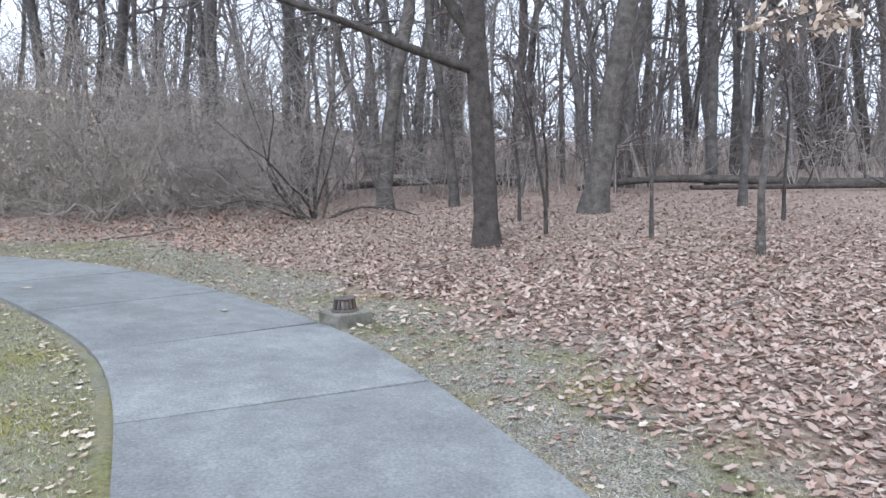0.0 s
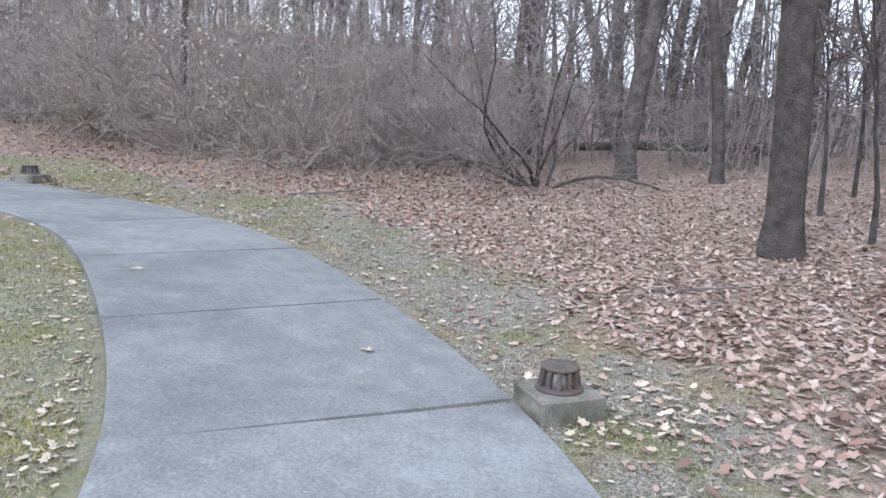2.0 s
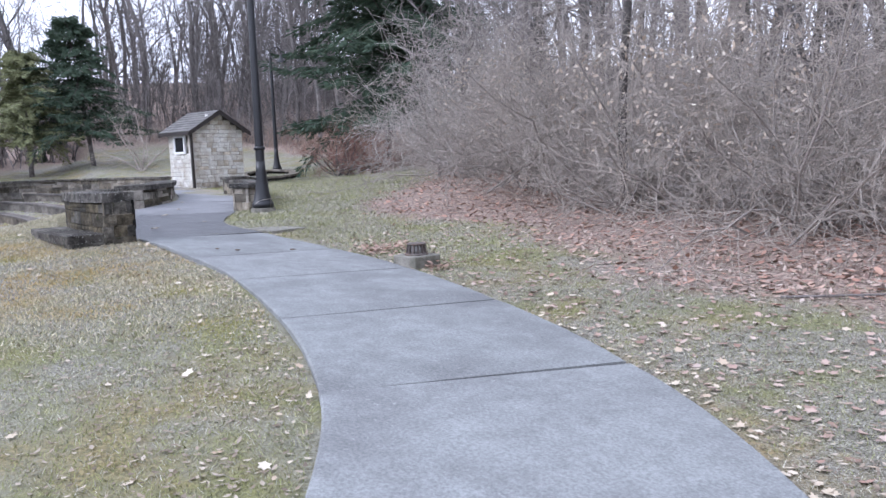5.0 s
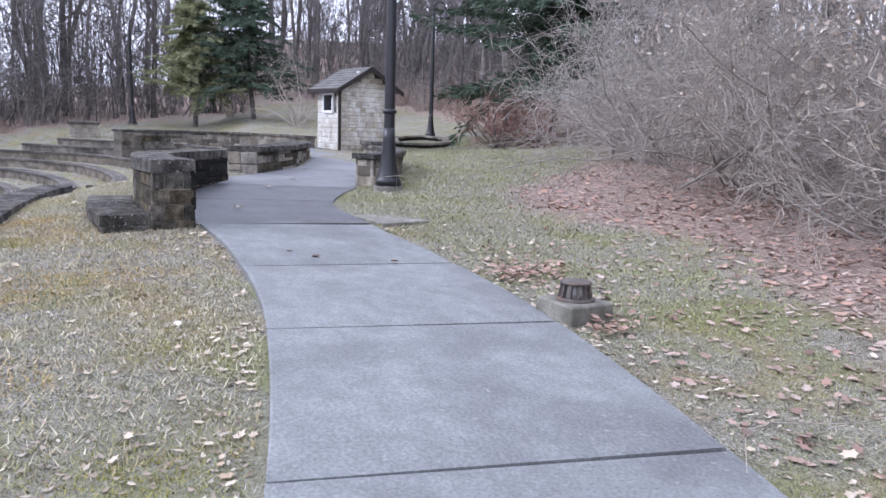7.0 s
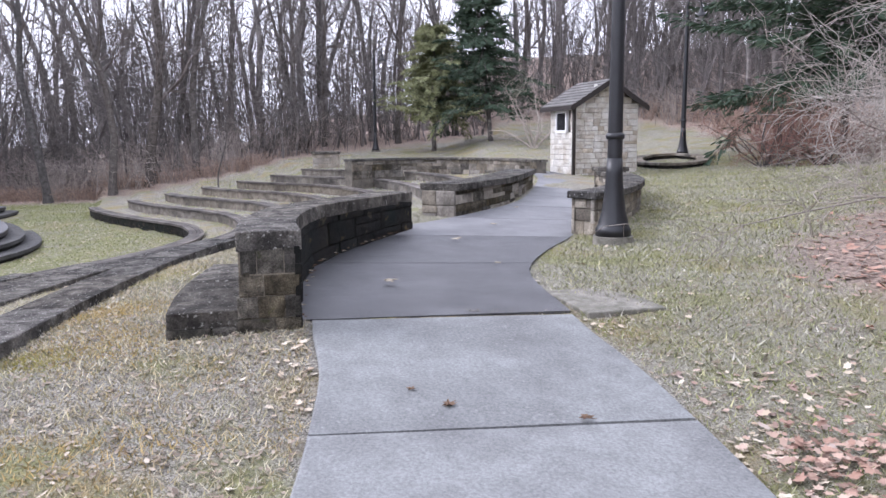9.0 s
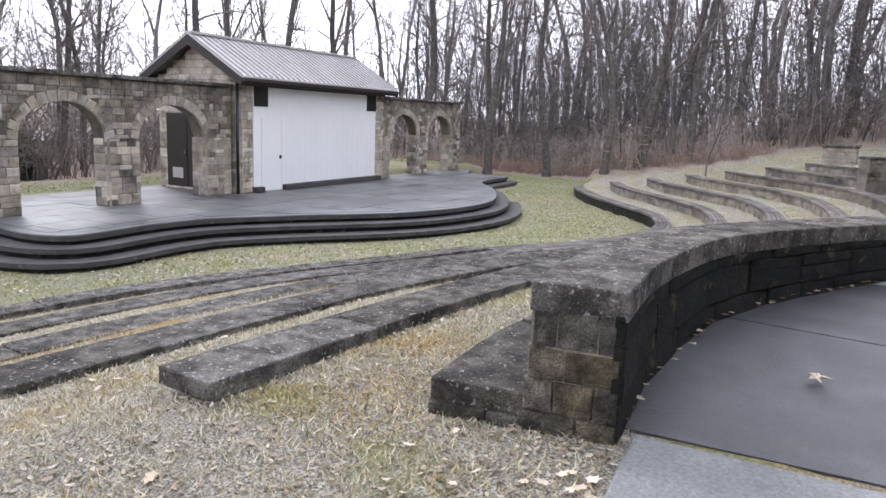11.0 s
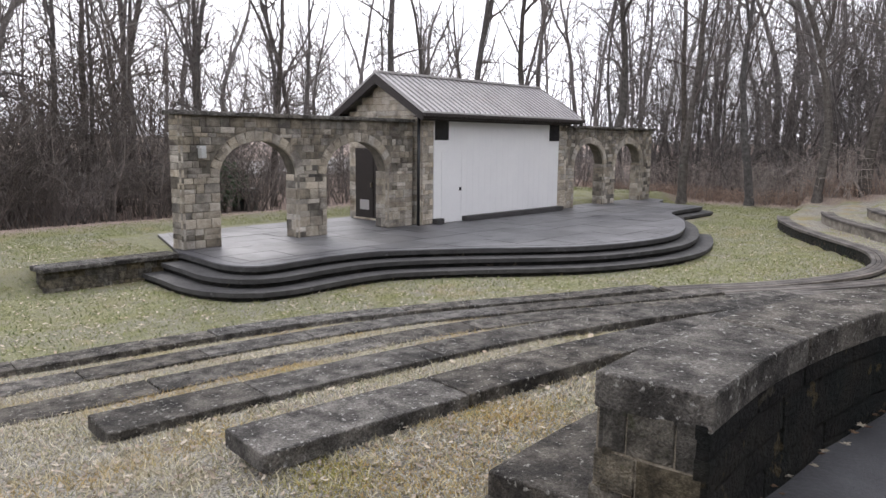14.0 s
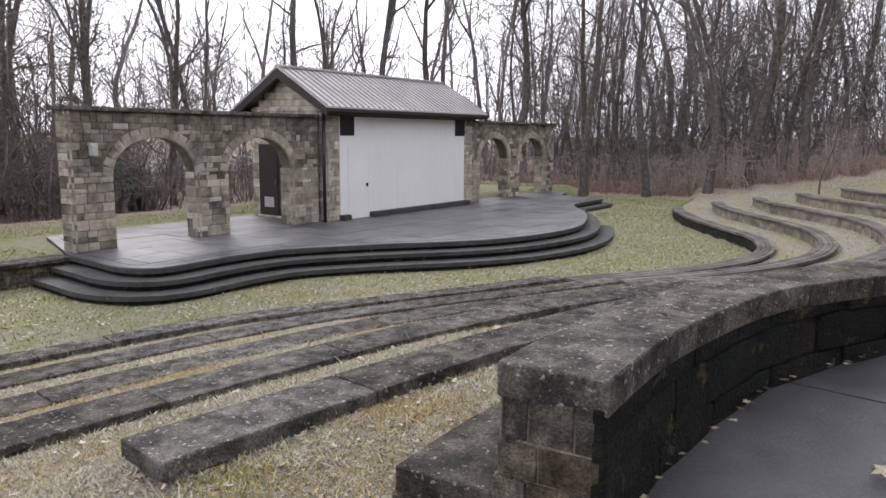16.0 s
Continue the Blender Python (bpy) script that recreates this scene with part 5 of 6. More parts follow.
def mesh_from(name, segs, sides, material, smooth=True):
    me = big_mesh(name, *(chains if smooth else tubes)(segs, sides), material)
    if smooth:
        me.polygons.foreach_set("use_smooth", [True] * len(me.polygons))
    return me


def tree_thing(name, trunk, crown, label, category="tree", group=""):
    t = tagged(new(name), label, category, group)
    part("trunk", mesh_from("trunk", trunk, 9, M["bark"]), t)
    part("crown", mesh_from("crown", crown, 3, M["twig"], False), t)
    return t


proto = [tree_thing("tree", tr, cr, "tall bare grey-barked tree in the winter wood", "tree", "woodland trees") for tr, cr in TREES]
used = set()


def plant(k, x, y, size=1.0, girth=1.0, turn=0.0, lean=0.0):
    m = pose(x, y, float(ground_at(x, y)[0]), lean, 0, turn)
    if k not in used:
        used.add(k)
        proto[k].scale = (size * girth, size * girth, size)
        proto[k].matrix_basis = m @ Matrix.Diagonal((size * girth, size * girth, size, 1))
        return
    ob = copy_thing(proto[k], m)
    ob.scale = (size * girth, size * girth, size)


rt = random.Random(17)
# trees that stand out: behind the stage and beside it, then in the wood by the path
for x, y, g in ((-23.9, -19.5, 1.1), (-24.6, -20.2, 0.75), (-26.9, -18.4, 0.8), (-28.6, -19.9, 0.85), (-32.1, -16.6, 1.2), (-33.6, -16.5, 0.9), (-35.4, -14.4, 1.1),
                (-36.4, -13.0, 1.25), (-38.6, -9.6, 1.6), (-41.0, -7.0, 1.2), (-41.9, -7.4, 1.0), (-42.6, -4.6, 1.2), (-43.3, -2.0, 1.35), (-44.5, -0.6, 1.5), (-45.1, 1.4, 1.2),
                (-20.2, -21.5, 1.0), (-18.6, -20.2, 0.8), (-16.2, -18.6, 1.0), (-22.0, -22.5, 0.8), (-13.0, -20.2, 0.9), (-30.4, -22.0, 0.7),
                (-1.43, 16.4, 1.0), (0.1, 16.4, 0.75), (-3.7, 19.3, 1.15), (4.6, 19.5, 1.2), (6.4, 18.2, 1.0), (8.2, 21.0, 1.1), (5.6, 14.2, 0.55), (9.4, 15.5, 0.7),
                (-9.6, 21.0, 1.2), (-6.4, 20.2, 1.0), (-12.4, 22.4, 1.1), (-18.8, 22.2, 0.7), (-15.2, 20.6, 0.6), (1.9, 21.5, 0.9)):
    plant(rt.randrange(7), x, y, rt.uniform(0.9, 1.15), g * 0.72, rt.uniform(0, 360), rt.uniform(-2, 2))


def clear(x, y):
    """True where the wood may stand: off the lawns, the path and the seats."""
    q = np.array([[x, y]])
    return field("litter", q)[0] > 0.9 and field("walk", q)[0] < -6 or (field("litter", q)[0] > 0.9 and (y < -12 or x < -43))


count = 0
while count < 95:
    a = rt.random()
    if a < 0.5:
        x, y = rt.uniform(-20, 16), rt.uniform(15, 36)
    elif a < 0.8:
        x, y = rt.uniform(-62, -44), rt.uniform(-14, 34)
    else:
        x, y = rt.uniform(-46, -2), rt.uniform(-36, -17)
    if clear(x, y) and not (-9 < x < 2 and y < 19 and y > 0):
        plant(rt.randrange(7), x, y, rt.uniform(0.75, 1.2), rt.choice((0.32, 0.4, 0.5, 0.65, 0.8, 1.0)), rt.uniform(0, 360), rt.uniform(-3, 3))
        count += 1

# the oak by the path: its low limb leaves at head height
rng_o = np.random.default_rng(5)
tr, cr = tree_segments(301, 14, 0.17, boughs=14, first=0.33, lean=0.0, wander=0.015)
low_limb, jl = limb(rng_o, (-0.02, 0, 2.45), (-1.0, -0.25, 0.3), 4.8, 0.075, 0.02, 8, 0.07, 0.01)
tr += low_limb
for q, d, r, u in jl[2:]:
    for _ in range(2):
        s2, j2 = limb(rng_o, q, side_way(rng_o, d, 0.8), 1.1, 0.012, 0.004, 3, 0.15, 0.05)
        cr += s2
s_up, j_up = limb(rng_o, (0, 0, 2.7), (-0.55, 0.1, 1.0), 4.0, 0.09, 0.03, 6, 0.05, 0.03)
tr += s_up
oak = tree_thing("tree", tr, cr, "grey-barked oak at the lawn's edge with one low limb", "tree", "woodland trees")
oak.matrix_basis = pose(0.53, 10.6, float(ground_at(0.53, 10.6)[0]), 0, 0, 8)
# the leaning forked tree
tr, cr = tree_segments(305, 13, 0.24, boughs=12, first=0.35, lean=0.0, wander=0.03)
s_up, j_up = limb(rng_o, (0, 0, 4.0), (0.65, 0.0, 1.0), 6.0, 0.16, 0.04, 7, 0.05, 0.03)
tr += s_up
forked = tree_thing("tree", tr, cr, "thick leaning forked tree in the wood", "tree", "woodland trees")
forked.matrix_basis = pose(2.75, 14.2, float(ground_at(2.75, 14.2)[0]), -1, 9, 0)
# saplings
for x, y, h in ((3.75, 8.9, 4.2), (2.95, 10.8, 3.4), (1.5, 11.5, 2.6), (1.25, 13.2, 2.6), (5.4, 12.0, 3.0), (6.8, 10.6, 3.6), (2.0, 15.2, 3.0), (-38.3, 3.7, 3.2)):
    tr, cr = tree_segments(int(500 + 10 * x), h, 0.028 if h < 4 else 0.045, boughs=9, first=0.3, lean=0.06, twigs=2, spread=0.32)
    sp_ = tree_thing("sapling", tr, cr, "thin bare sapling standing in leaf litter", "sapling", "saplings")
    sp_.matrix_basis = pose(x, y, float(ground_at(x, y)[0]))


def shrub_segments(seed, height, stems, fine, spread=0.8, plain=False, stout=1.0, foot=0.12, low=0.15):
    rng = np.random.default_rng(seed)
    main, twig = [], []
    for _ in range(stems):
        a = rng.uniform(0, 2 * math.pi)
        tilt = rng.uniform(low, spread)
        d = np.array([math.cos(a) * math.sin(tilt), math.sin(a) * math.sin(tilt), math.cos(tilt)])
        ln = height * rng.uniform(0.7, 1.15)
        seg, jn = limb(rng, (rng.normal(0, foot), rng.normal(0, foot), -0.1), d, ln, (0.02 * height / 3 + 0.008) * stout, 0.005, 7, 0.2, 0.015)
        main += seg
        for q, dd, r, u in jn:
            for _ in range(fine if u > 0.25 else 1):
                s2, j2 = limb(rng, q, side_way(rng, dd, rng.uniform(0.5, 1.35)), height * rng.uniform(0.15, 0.38), max(0.42 * r, 0.0042), 0.0028, 4, 0.34, -0.05)
                twig += s2
                for q2, d2, _r, _u in j2:
                    for _ in range(1 if plain else 2):
                        s3, _j = limb(rng, q2, side_way(rng, d2, rng.uniform(0.4, 1.3)), height * rng.uniform(0.05, 0.13), 0.0034, 0.0022, 1 if plain else 2, 0.4)
                        twig += s3
    return main, twig


# ---- far woods, joined ----
def far_woods(name, seed, n, pick):
    rng = np.random.default_rng(seed)
    vs, fs, o = [], [], 0
    made = 0
    variants = []
    for i in range(5):
        t, c = tree_segments(700 + i, 16, 0.17, boughs=11, first=0.08, twigs=2, spread=0.25, plain=True)
        c = [(*s[:6], max(s[6], 0.016), max(s[7], 0.011)) for s in c]
        b = []
        for k in range(1):
            sm, st = shrub_segments(760 + 3 * i + k, 3.0, 3, 1, 0.7, True)
            sx, sy = 2.2 * math.cos(2.1 * k + i), 2.2 * math.sin(2.1 * k + i)
            b += [(s[0] + sx, s[1] + sy, s[2], s[3] + sx, s[4] + sy, s[5], max(s[6], 0.014), max(s[7], 0.009)) for s in sm + st]
        variants.append((tubes(t, 5), tubes(c + b, 3)))
    while made < n:
        x, y = pick(rng)
        if not clear(x, y):
            continue
        k = rng.integers(5)
        a, s, g = rng.uniform(0, 6.28), rng.uniform(0.75, 1.25), rng.uniform(0.5, 1.5)
        z = float(ground_at(x, y)[0])
        for j, (v, f) in enumerate(variants[k]):
            gg = g if j == 0 else 1.0
            w = np.stack([(v[:, 0] * math.cos(a) - v[:, 1] * math.sin(a)) * s * gg + x, (v[:, 0] * math.sin(a) + v[:, 1] * math.cos(a)) * s * gg + y, v[:, 2] * s + z], 1)
            vs.append(w)
            fs.append(f + o)
            o += len(w)
        made += 1
    return tagged(new(name, big_mesh(name, np.concatenate(vs), np.concatenate(fs), M["hazed_bark"])), "dense bare winter woods in the distance", "woods", kind="stuff")


far_woods("far_woods", 1, 95, lambda r: (r.uniform(-40, 34), 28 + 45 * r.random() ** 1.4))
far_woods("far_woods", 2, 105, lambda r: (-50 - 50 * r.random() ** 1.4, r.uniform(-35, 60)))
far_woods("far_woods", 3, 55, lambda r: (r.uniform(-65, 20), r.uniform(-75, -30)))
far_woods("far_woods", 5, 60, lambda r: (r.uniform(-80, -34), 26 + 34 * r.random()))
far_woods("far_woods", 4, 12, lambda r: (r.uniform(18, 60), r.uniform(5, 40)))


# ---- shrubs ----
def shrub_thing(name, seed, height, stems, fine, material, label, spread=0.8, group="thicket", stout=1.0, foot=0.12, bark="bark", low=0.15):
    m_, t_ = shrub_segments(seed, height, stems, fine, spread, False, stout, foot, low)
    sh = tagged(new(name), label, "shrub", group)
    part("stem_mass", mesh_from("stem_mass", m_, 5, M[bark]), sh)
    part("twig_mass", mesh_from("twig_mass", t_, 3, material, False), sh)
    return sh


shrubs = [shrub_thing("shrub", 900 + i, 3.0 + 0.35 * i, 13, 4, M["shrub_twig"], "dense leafless grey shrub in a thicket", 1.3, "thicket", 0.6, 0.45, "mid_twig") for i in range(3)]
spots = []
for t in np.linspace(0, 1, 24):
    line = spline([(-6.2, 15.6), (-8.6, 15.6), (-11.2, 17.0), (-14.8, 17.6), (-18.2, 19.6), (-22.5, 22.6)], 0.2)
    p = line[int(t * (len(line) - 1))]
    spots.append((p[0] + rt.uniform(-0.5, 0.5), p[1] + rt.uniform(-0.4, 2.2)))
spots += [(-5.2, 18.2), (-7.5, 19.0), (-4.0, 17.2), (-10.5, 19.8), (-12.6, 19.4), (0.9, 19.0), (-16.5, 20.8)]
for i, (x, y) in enumerate(spots):
    m = pose(x, y, float(ground_at(x, y)[0]), 0, 0, rt.uniform(0, 360))
    s = rt.uniform(0.85, 1.2)
    if i < 3:
        shrubs[i].matrix_basis = m
    else:
        copy_thing(shrubs[i % 3], m).scale = (s, s, s)
spread = shrub_thing("shrub", 950, 3.9, 13, 4, M["mid_twig"], "wide spreading leafless shrub with dark crooked stems", 1.42, "thicket", 0.95, 0.1, "bark", 0.55)
spread.matrix_basis = pose(-2.74, 14.8, float(ground_at(-2.74, 14.8)[0]), 0, 0, 40)
# brush along the edge of the woods
brush = [shrub_thing("shrub", 970 + i, 2.2 + 0.5 * i, 9, 2, M["twig"], "bare brush at the edge of the woods", 0.6, "woodland brush") for i in range(2)]
done = 0
while done < 26:
    u = rt.random()
    if u < 0.45:
        x, y = rt.uniform(-34, -6), rt.uniform(-24, -16)
        if rt.random() < 0.5:
            x, y = rt.uniform(-21, -9), rt.uniform(-22, -14)
    elif u < 0.85:
        x, y = rt.uniform(-50, -43.5), rt.uniform(-14, 14)
    else:
        x, y = rt.uniform(-52, -32), rt.uniform(20, 30)
    if not clear(x, y):
        continue
    m = pose(x, y, float(ground_at(x, y)[0]), 0, 0, rt.uniform(0, 360))
    s = rt.uniform(0.8, 1.5)
    if done < 2:
        brush[done].matrix_basis = m
    else:
        copy_thing(brush[done % 2], m).scale = (s, s, s)
    done += 1
red = shrub_thing("shrub", 990, 2.1, 24, 2, M["red_twig"], "dense rounded reddish leafless shrub", 0.95, "red shrubs")
red.matrix_basis = pose(-27.7, 20.8, float(ground_at(-27.7, 20.8)[0]))
for x, y, s in ((-26.3, 21.6, 0.8), (-29.0, 22.0, 0.8)):
    copy_thing(red, pose(x, y, float(ground_at(x, y)[0]), 0, 0, x * 50)).scale = (s, s, s)


# ---- young trees and brush of the woods, too many to count ----
def pole_wood(name, seed, n, pick, low=4.0, high=13.0, bark="hazed_bark"):
    rng = np.random.default_rng(seed)
    segs = []
    made = 0
    while made < n:
        x, y = pick(rng)
        if not clear(x, y):
            continue
        made += 1
        z = float(ground_at(x, y)[0]) - 0.1
        h, r = rng.uniform(low, high), rng.uniform(0.016, 0.07)
        p = np.array([x, y, z])
        joints = [p]
        d = np.array([rng.normal(0, 0.12), rng.normal(0, 0.12), 1.0])
        for i in range(4):
            q = joints[-1] + (d + np.array([rng.normal(0, 0.2), rng.normal(0, 0.2), 0])) * h / 4
            segs.append((*joints[-1], *q, r * (1 - 0.22 * i), r * (1 - 0.22 * (i + 1))))
            joints.append(q)
        jt = np.array(joints)
        for _ in range(20):
            t = rng.uniform(0.1, 1.0) * 4
            b = np.array([np.interp(t, np.arange(5), jt[:, k]) for k in range(3)])
            a = rng.uniform(0, 6.28)
            ln = rng.uniform(0.6, 2.4)
            e = b + np.array([math.cos(a) * 0.75, math.sin(a) * 0.75, rng.uniform(0.1, 0.9)]) * ln * 0.6
            g = e + np.array([math.cos(a + rng.normal(0, 0.6)) * 0.5, math.sin(a + rng.normal(0, 0.6)) * 0.5, rng.uniform(0.2, 0.9)]) * ln * 0.5
            segs += [(*b, *e, 0.019, 0.012), (*e, *g, 0.012, 0.007)]
            for _ in range(2):
                f = e + rng.normal(0, 0.28, 3) * ln
                segs.append((*e, *f, 0.009, 0.006))
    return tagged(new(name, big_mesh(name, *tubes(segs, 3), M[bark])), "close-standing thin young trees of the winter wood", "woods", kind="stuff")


def brush_wood(name, seed, n, pick, material, label, tall=2.4):
    rng = np.random.default_rng(seed)
    segs = []
    made = 0
    while made < n:
        x, y = pick(rng)
        if not clear(x, y):
            continue
        made += 1
        z = float(ground_at(x, y)[0]) - 0.05
        for _ in range(9):
            a, h = rng.uniform(0, 6.28), tall * rng.uniform(0.35, 1.1)
            b = np.array([x + rng.normal(0, 0.35), y + rng.normal(0, 0.35), z])
            out = rng.uniform(0.1, 0.8) * h
            e = b + np.array([math.cos(a) * out * 0.5, math.sin(a) * out * 0.5, h * 0.6])
            g = e + np.array([math.cos(a) * out * 0.7 + rng.normal(0, 0.25), math.sin(a) * out * 0.7 + rng.normal(0, 0.25), h * rng.uniform(0.05, 0.35)])
            segs += [(*b, *e, 0.012, 0.009), (*e, *g, 0.009, 0.005)]
            for p in (b * 0.45 + e * 0.55, e, e * 0.5 + g * 0.5):
                f = p + np.array([rng.normal(0, 0.3), rng.normal(0, 0.3), rng.normal(0.08, 0.16)]) * h * 0.6
                segs.append((*p, *f, 0.007, 0.004))
    return tagged(new(name, big_mesh(name, *tubes(segs, 3), material)), label, "brush", kind="stuff")


M["dark_brush"] = mat("dark_brush", (0.23, 0.2, 0.18), (0.14, 0.12, 0.105), scale=0.5, fine=6, rough=1.0, bump=0.0, island=0.3)
pole_wood("young_wood", 61, 640, lambda r: (-45 - 26 * r.random() ** 1.3, r.uniform(-18, 38)), 4.5, 16.0)
pole_wood("young_wood", 66, 230, lambda r: (-46.5 - 14 * r.random(), r.uniform(-16, 26)), 3.0, 8.5)
pole_wood("young_wood", 65, 260, lambda r: (r.uniform(-72, -30), 24 + 26 * r.random()), 5.0, 15.0)
pole_wood("young_wood", 62, 380, lambda r: (r.uniform(-26, 22), 18 + 28 * r.random() ** 1.4), 3.0, 11.0)
pole_wood("young_wood", 63, 270, lambda r: (r.uniform(-48, -4), -17 - 24 * r.random() ** 1.4), 3.5, 10.0)
pole_wood("young_wood", 64, 210, lambda r: (r.uniform(-25, -4), -15.5 - 9 * r.random()), 3.0, 9.0, "dark_brush")
M["brush_twig"] = mat("brown_brush", (0.47, 0.415, 0.375), (0.3, 0.262, 0.235), scale=0.5, fine=6, rough=1.0, bump=0.0, island=0.3)
M["rust_twig"] = mat("rusty_brush", (0.5, 0.375, 0.3), (0.36, 0.265, 0.21), scale=0.5, fine=6, rough=1.0, bump=0.0, island=0.3)
brush_wood("undergrowth", 71, 320, lambda r: (-43.5 - 14 * r.random() ** 1.5, r.uniform(-16, 32)), M["brush_twig"], "bare brown undergrowth at the wood's edge")
brush_wood("undergrowth", 72, 260, lambda r: (r.uniform(-24, 18), 17 + 20 * r.random()), M["brush_twig"], "bare brown undergrowth among the trees", 2.0)
brush_wood("undergrowth", 73, 330, lambda r: (r.uniform(-46, -4), -14.5 - 14 * r.random() ** 1.4), M["dark_brush"], "bare brown undergrowth behind the stage", 2.8)
brush_wood("undergrowth", 75, 120, lambda r: (r.uniform(-23, -6), -15 - 8 * r.random()), M["dark_brush"], "tall dark brush beside the stage", 4.6)
brush_wood("undergrowth", 76, 260, lambda r: (r.uniform(-56, -30), 22 + 12 * r.random()), M["rust_twig"], "rusty brush on the slope behind the booth", 1.3)
brush_wood("undergrowth", 74, 220, lambda r: (-42.8 - 2.5 * r.random(), r.uniform(-14, 16)), M["rust_twig"], "low rusty bracken along the lawn's edge", 0.8)


# ---- evergreens ----
M["needle"] = palette("needle_green", [(0.05, 0.085, 0.05), (0.08, 0.12, 0.065), (0.06, 0.095, 0.06), (0.115, 0.15, 0.08)])
M["needle_dark"] = palette("needle_dark", [(0.03, 0.055, 0.034), (0.05, 0.08, 0.046), (0.038, 0.065, 0.042), (0.075, 0.105, 0.058)])
M["needle_light"] = palette("needle_yellow_green", [(0.15, 0.165, 0.08), (0.22, 0.235, 0.11), (0.28, 0.285, 0.145), (0.115, 0.135, 0.07)])


def evergreen(seed, height, reach, material, label, clear_stem=0.12, lean=0.0, thick=34, big=1.0):
    rng = np.random.default_rng(seed)
    t = tagged(new("evergreen_tree"), label, "tree", "evergreens")
    d0 = np.array([lean, 0, 1.0])
    seg, jn = limb(rng, (0, 0, -0.2), d0, height, 0.13, 0.02, 12, 0.02)
    pts = np.array([(0, 0, 0)] + [j[0] for j in jn])
    boughs, quads = [], []
    n_b = 135
    for b in range(n_b):
        u = clear_stem + (0.98 - clear_stem) * (b + rng.uniform(0, 1)) / n_b
        p = np.array([np.interp(u * 12, np.arange(13), pts[:, k]) for k in range(3)])
        a = rng.uniform(0, 2 * math.pi)
        ln = reach * min(1.0, 1.25 * (1 - u) ** 0.7) * rng.uniform(0.55, 1.15) + 0.15
        d = np.array([math.cos(a), math.sin(a), rng.uniform(0.0, 0.4)])
        s, j = limb(rng, p, d, ln, 0.022, 0.005, 6, 0.12, -0.07)
        boughs += s
        for q, dd, r, w in j:
            for _ in range(thick):
                flat = np.array([-dd[1], dd[0], 0.0]) * rng.choice((-1, 1)) + dd * rng.uniform(0.2, 1.1) + rng.normal(0, 0.22, 3)
                side = flat / np.linalg.norm(flat)
                c = q - dd * rng.uniform(0, ln / 6) + side * rng.uniform(0.02, 0.34) * (0.6 + 0.25 * reach) * (1.1 - 0.5 * w)
                length = rng.uniform(0.1, 0.22) * big
                n_ = np.cross(side, rng.normal(0, 1, 3))
                n_ /= np.linalg.norm(n_) + 1e-9
                drop = side * length + np.array([0, 0, -0.06])
                quads.append((c, c + drop * 0.5 + n_ * 0.02 * big, c + drop, c + drop * 0.5 - n_ * 0.02 * big))
    part("trunk", mesh_from("trunk", seg, 8, M["bark"]), t)
    part("bough_mass", mesh_from("bough_mass", boughs, 4, M["twig"], False), t)
    q = np.array(quads).reshape(-1, 3)
    part("needles", big_mesh("needles", q, np.arange(len(q)).reshape(-1, 4), material), t)
    return t


for seed, x, y, h, r, mk, lab, cs, ln in ((1, -45.5, 13.07, 6.6, 3.0, "needle_light", "young yellow-green evergreen on a bare thin trunk", 0.28, 0.0),
                                           (2, -44.3, 15.8, 8.2, 3.3, "needle_dark", "dark leaning evergreen at the edge of the wood", 0.2, -0.12),
                                           (3, -30.0, 24.6, 11.0, 5.2, "needle_dark", "large dark evergreen above a reddish shrub", 0.14, 0.0)):
    e = evergreen(seed, h, r, M[mk], lab, cs, ln, 80 if seed == 3 else 50, 1.7 if seed == 3 else 1.15)
    e.matrix_basis = pose(x, y, float(ground_at(x, y)[0]), 0, 0, 30)


# a slim grey tree before the thicket and a pale crooked one by the booth
plant(2, -28.6, 25.6, 0.95, 0.75, 50)
pm, pt = shrub_segments(985, 3.6, 6, 2, 0.9, False, 1.6)
crooked = tagged(new("small_tree"), "small crooked bare tree with pale branches near the booth", "tree")
part("limb_mass", mesh_from("limb_mass", pm, 6, M["shrub_twig"]), crooked)
part("twig_mass", mesh_from("twig_mass", pt, 3, M["shrub_twig"], False), crooked)
crooked.matrix_basis = pose(-40.5, 17.0, float(ground_at(-40.5, 17.0)[0]))


# ---- logs and other things on the woodland floor ----
def log(points, r0, r1, label):
    rng = np.random.default_rng(int(r0 * 1000))
    pts = [(x, y, float(ground_at(x, y)[0]) + h) for x, y, h in points]
    line = spline(pts, 0.6)
    n = len(line)
    rr = np.linspace(r0, r1, n)
    segs = [(*line[i], *line[i + 1], rr[i], rr[i + 1]) for i in range(n - 1)]
    lg = tagged(new("fallen_log"), label, "log", "fallen logs")
    part("trunk", mesh_from("trunk", segs, 10, M["bark"]), lg)
    for k in range(2, n - 1, 3):
        s, _ = limb(rng, line[k], (rng.normal(0, 0.6), rng.normal(0, 0.4), 0.8), 0.9, 0.035, 0.008, 3, 0.2)
        part("branch_stub", mesh_from("branch_stub", s, 5, M["twig"]), lg)


log([(3.2, 18.6, 0.1), (4.8, 18.0, 0.3), (6.8, 18.0, 0.22), (9.0, 17.2, 0.08), (10.8, 16.2, 0.1)], 0.07, 0.14, "long fallen grey log lying in the woods")
log([(5.0, 15.4, 0.3), (8.5, 16.3, 0.12), (11.5, 15.0, 0.1)], 0.05, 0.08, "fallen trunk propped among the trees")
log([(-3.2, 22.4, 0.1), (-0.6, 21.4, 0.3), (2.2, 21.9, 0.15)], 0.1, 0.16, "fallen grey log far in the woods")


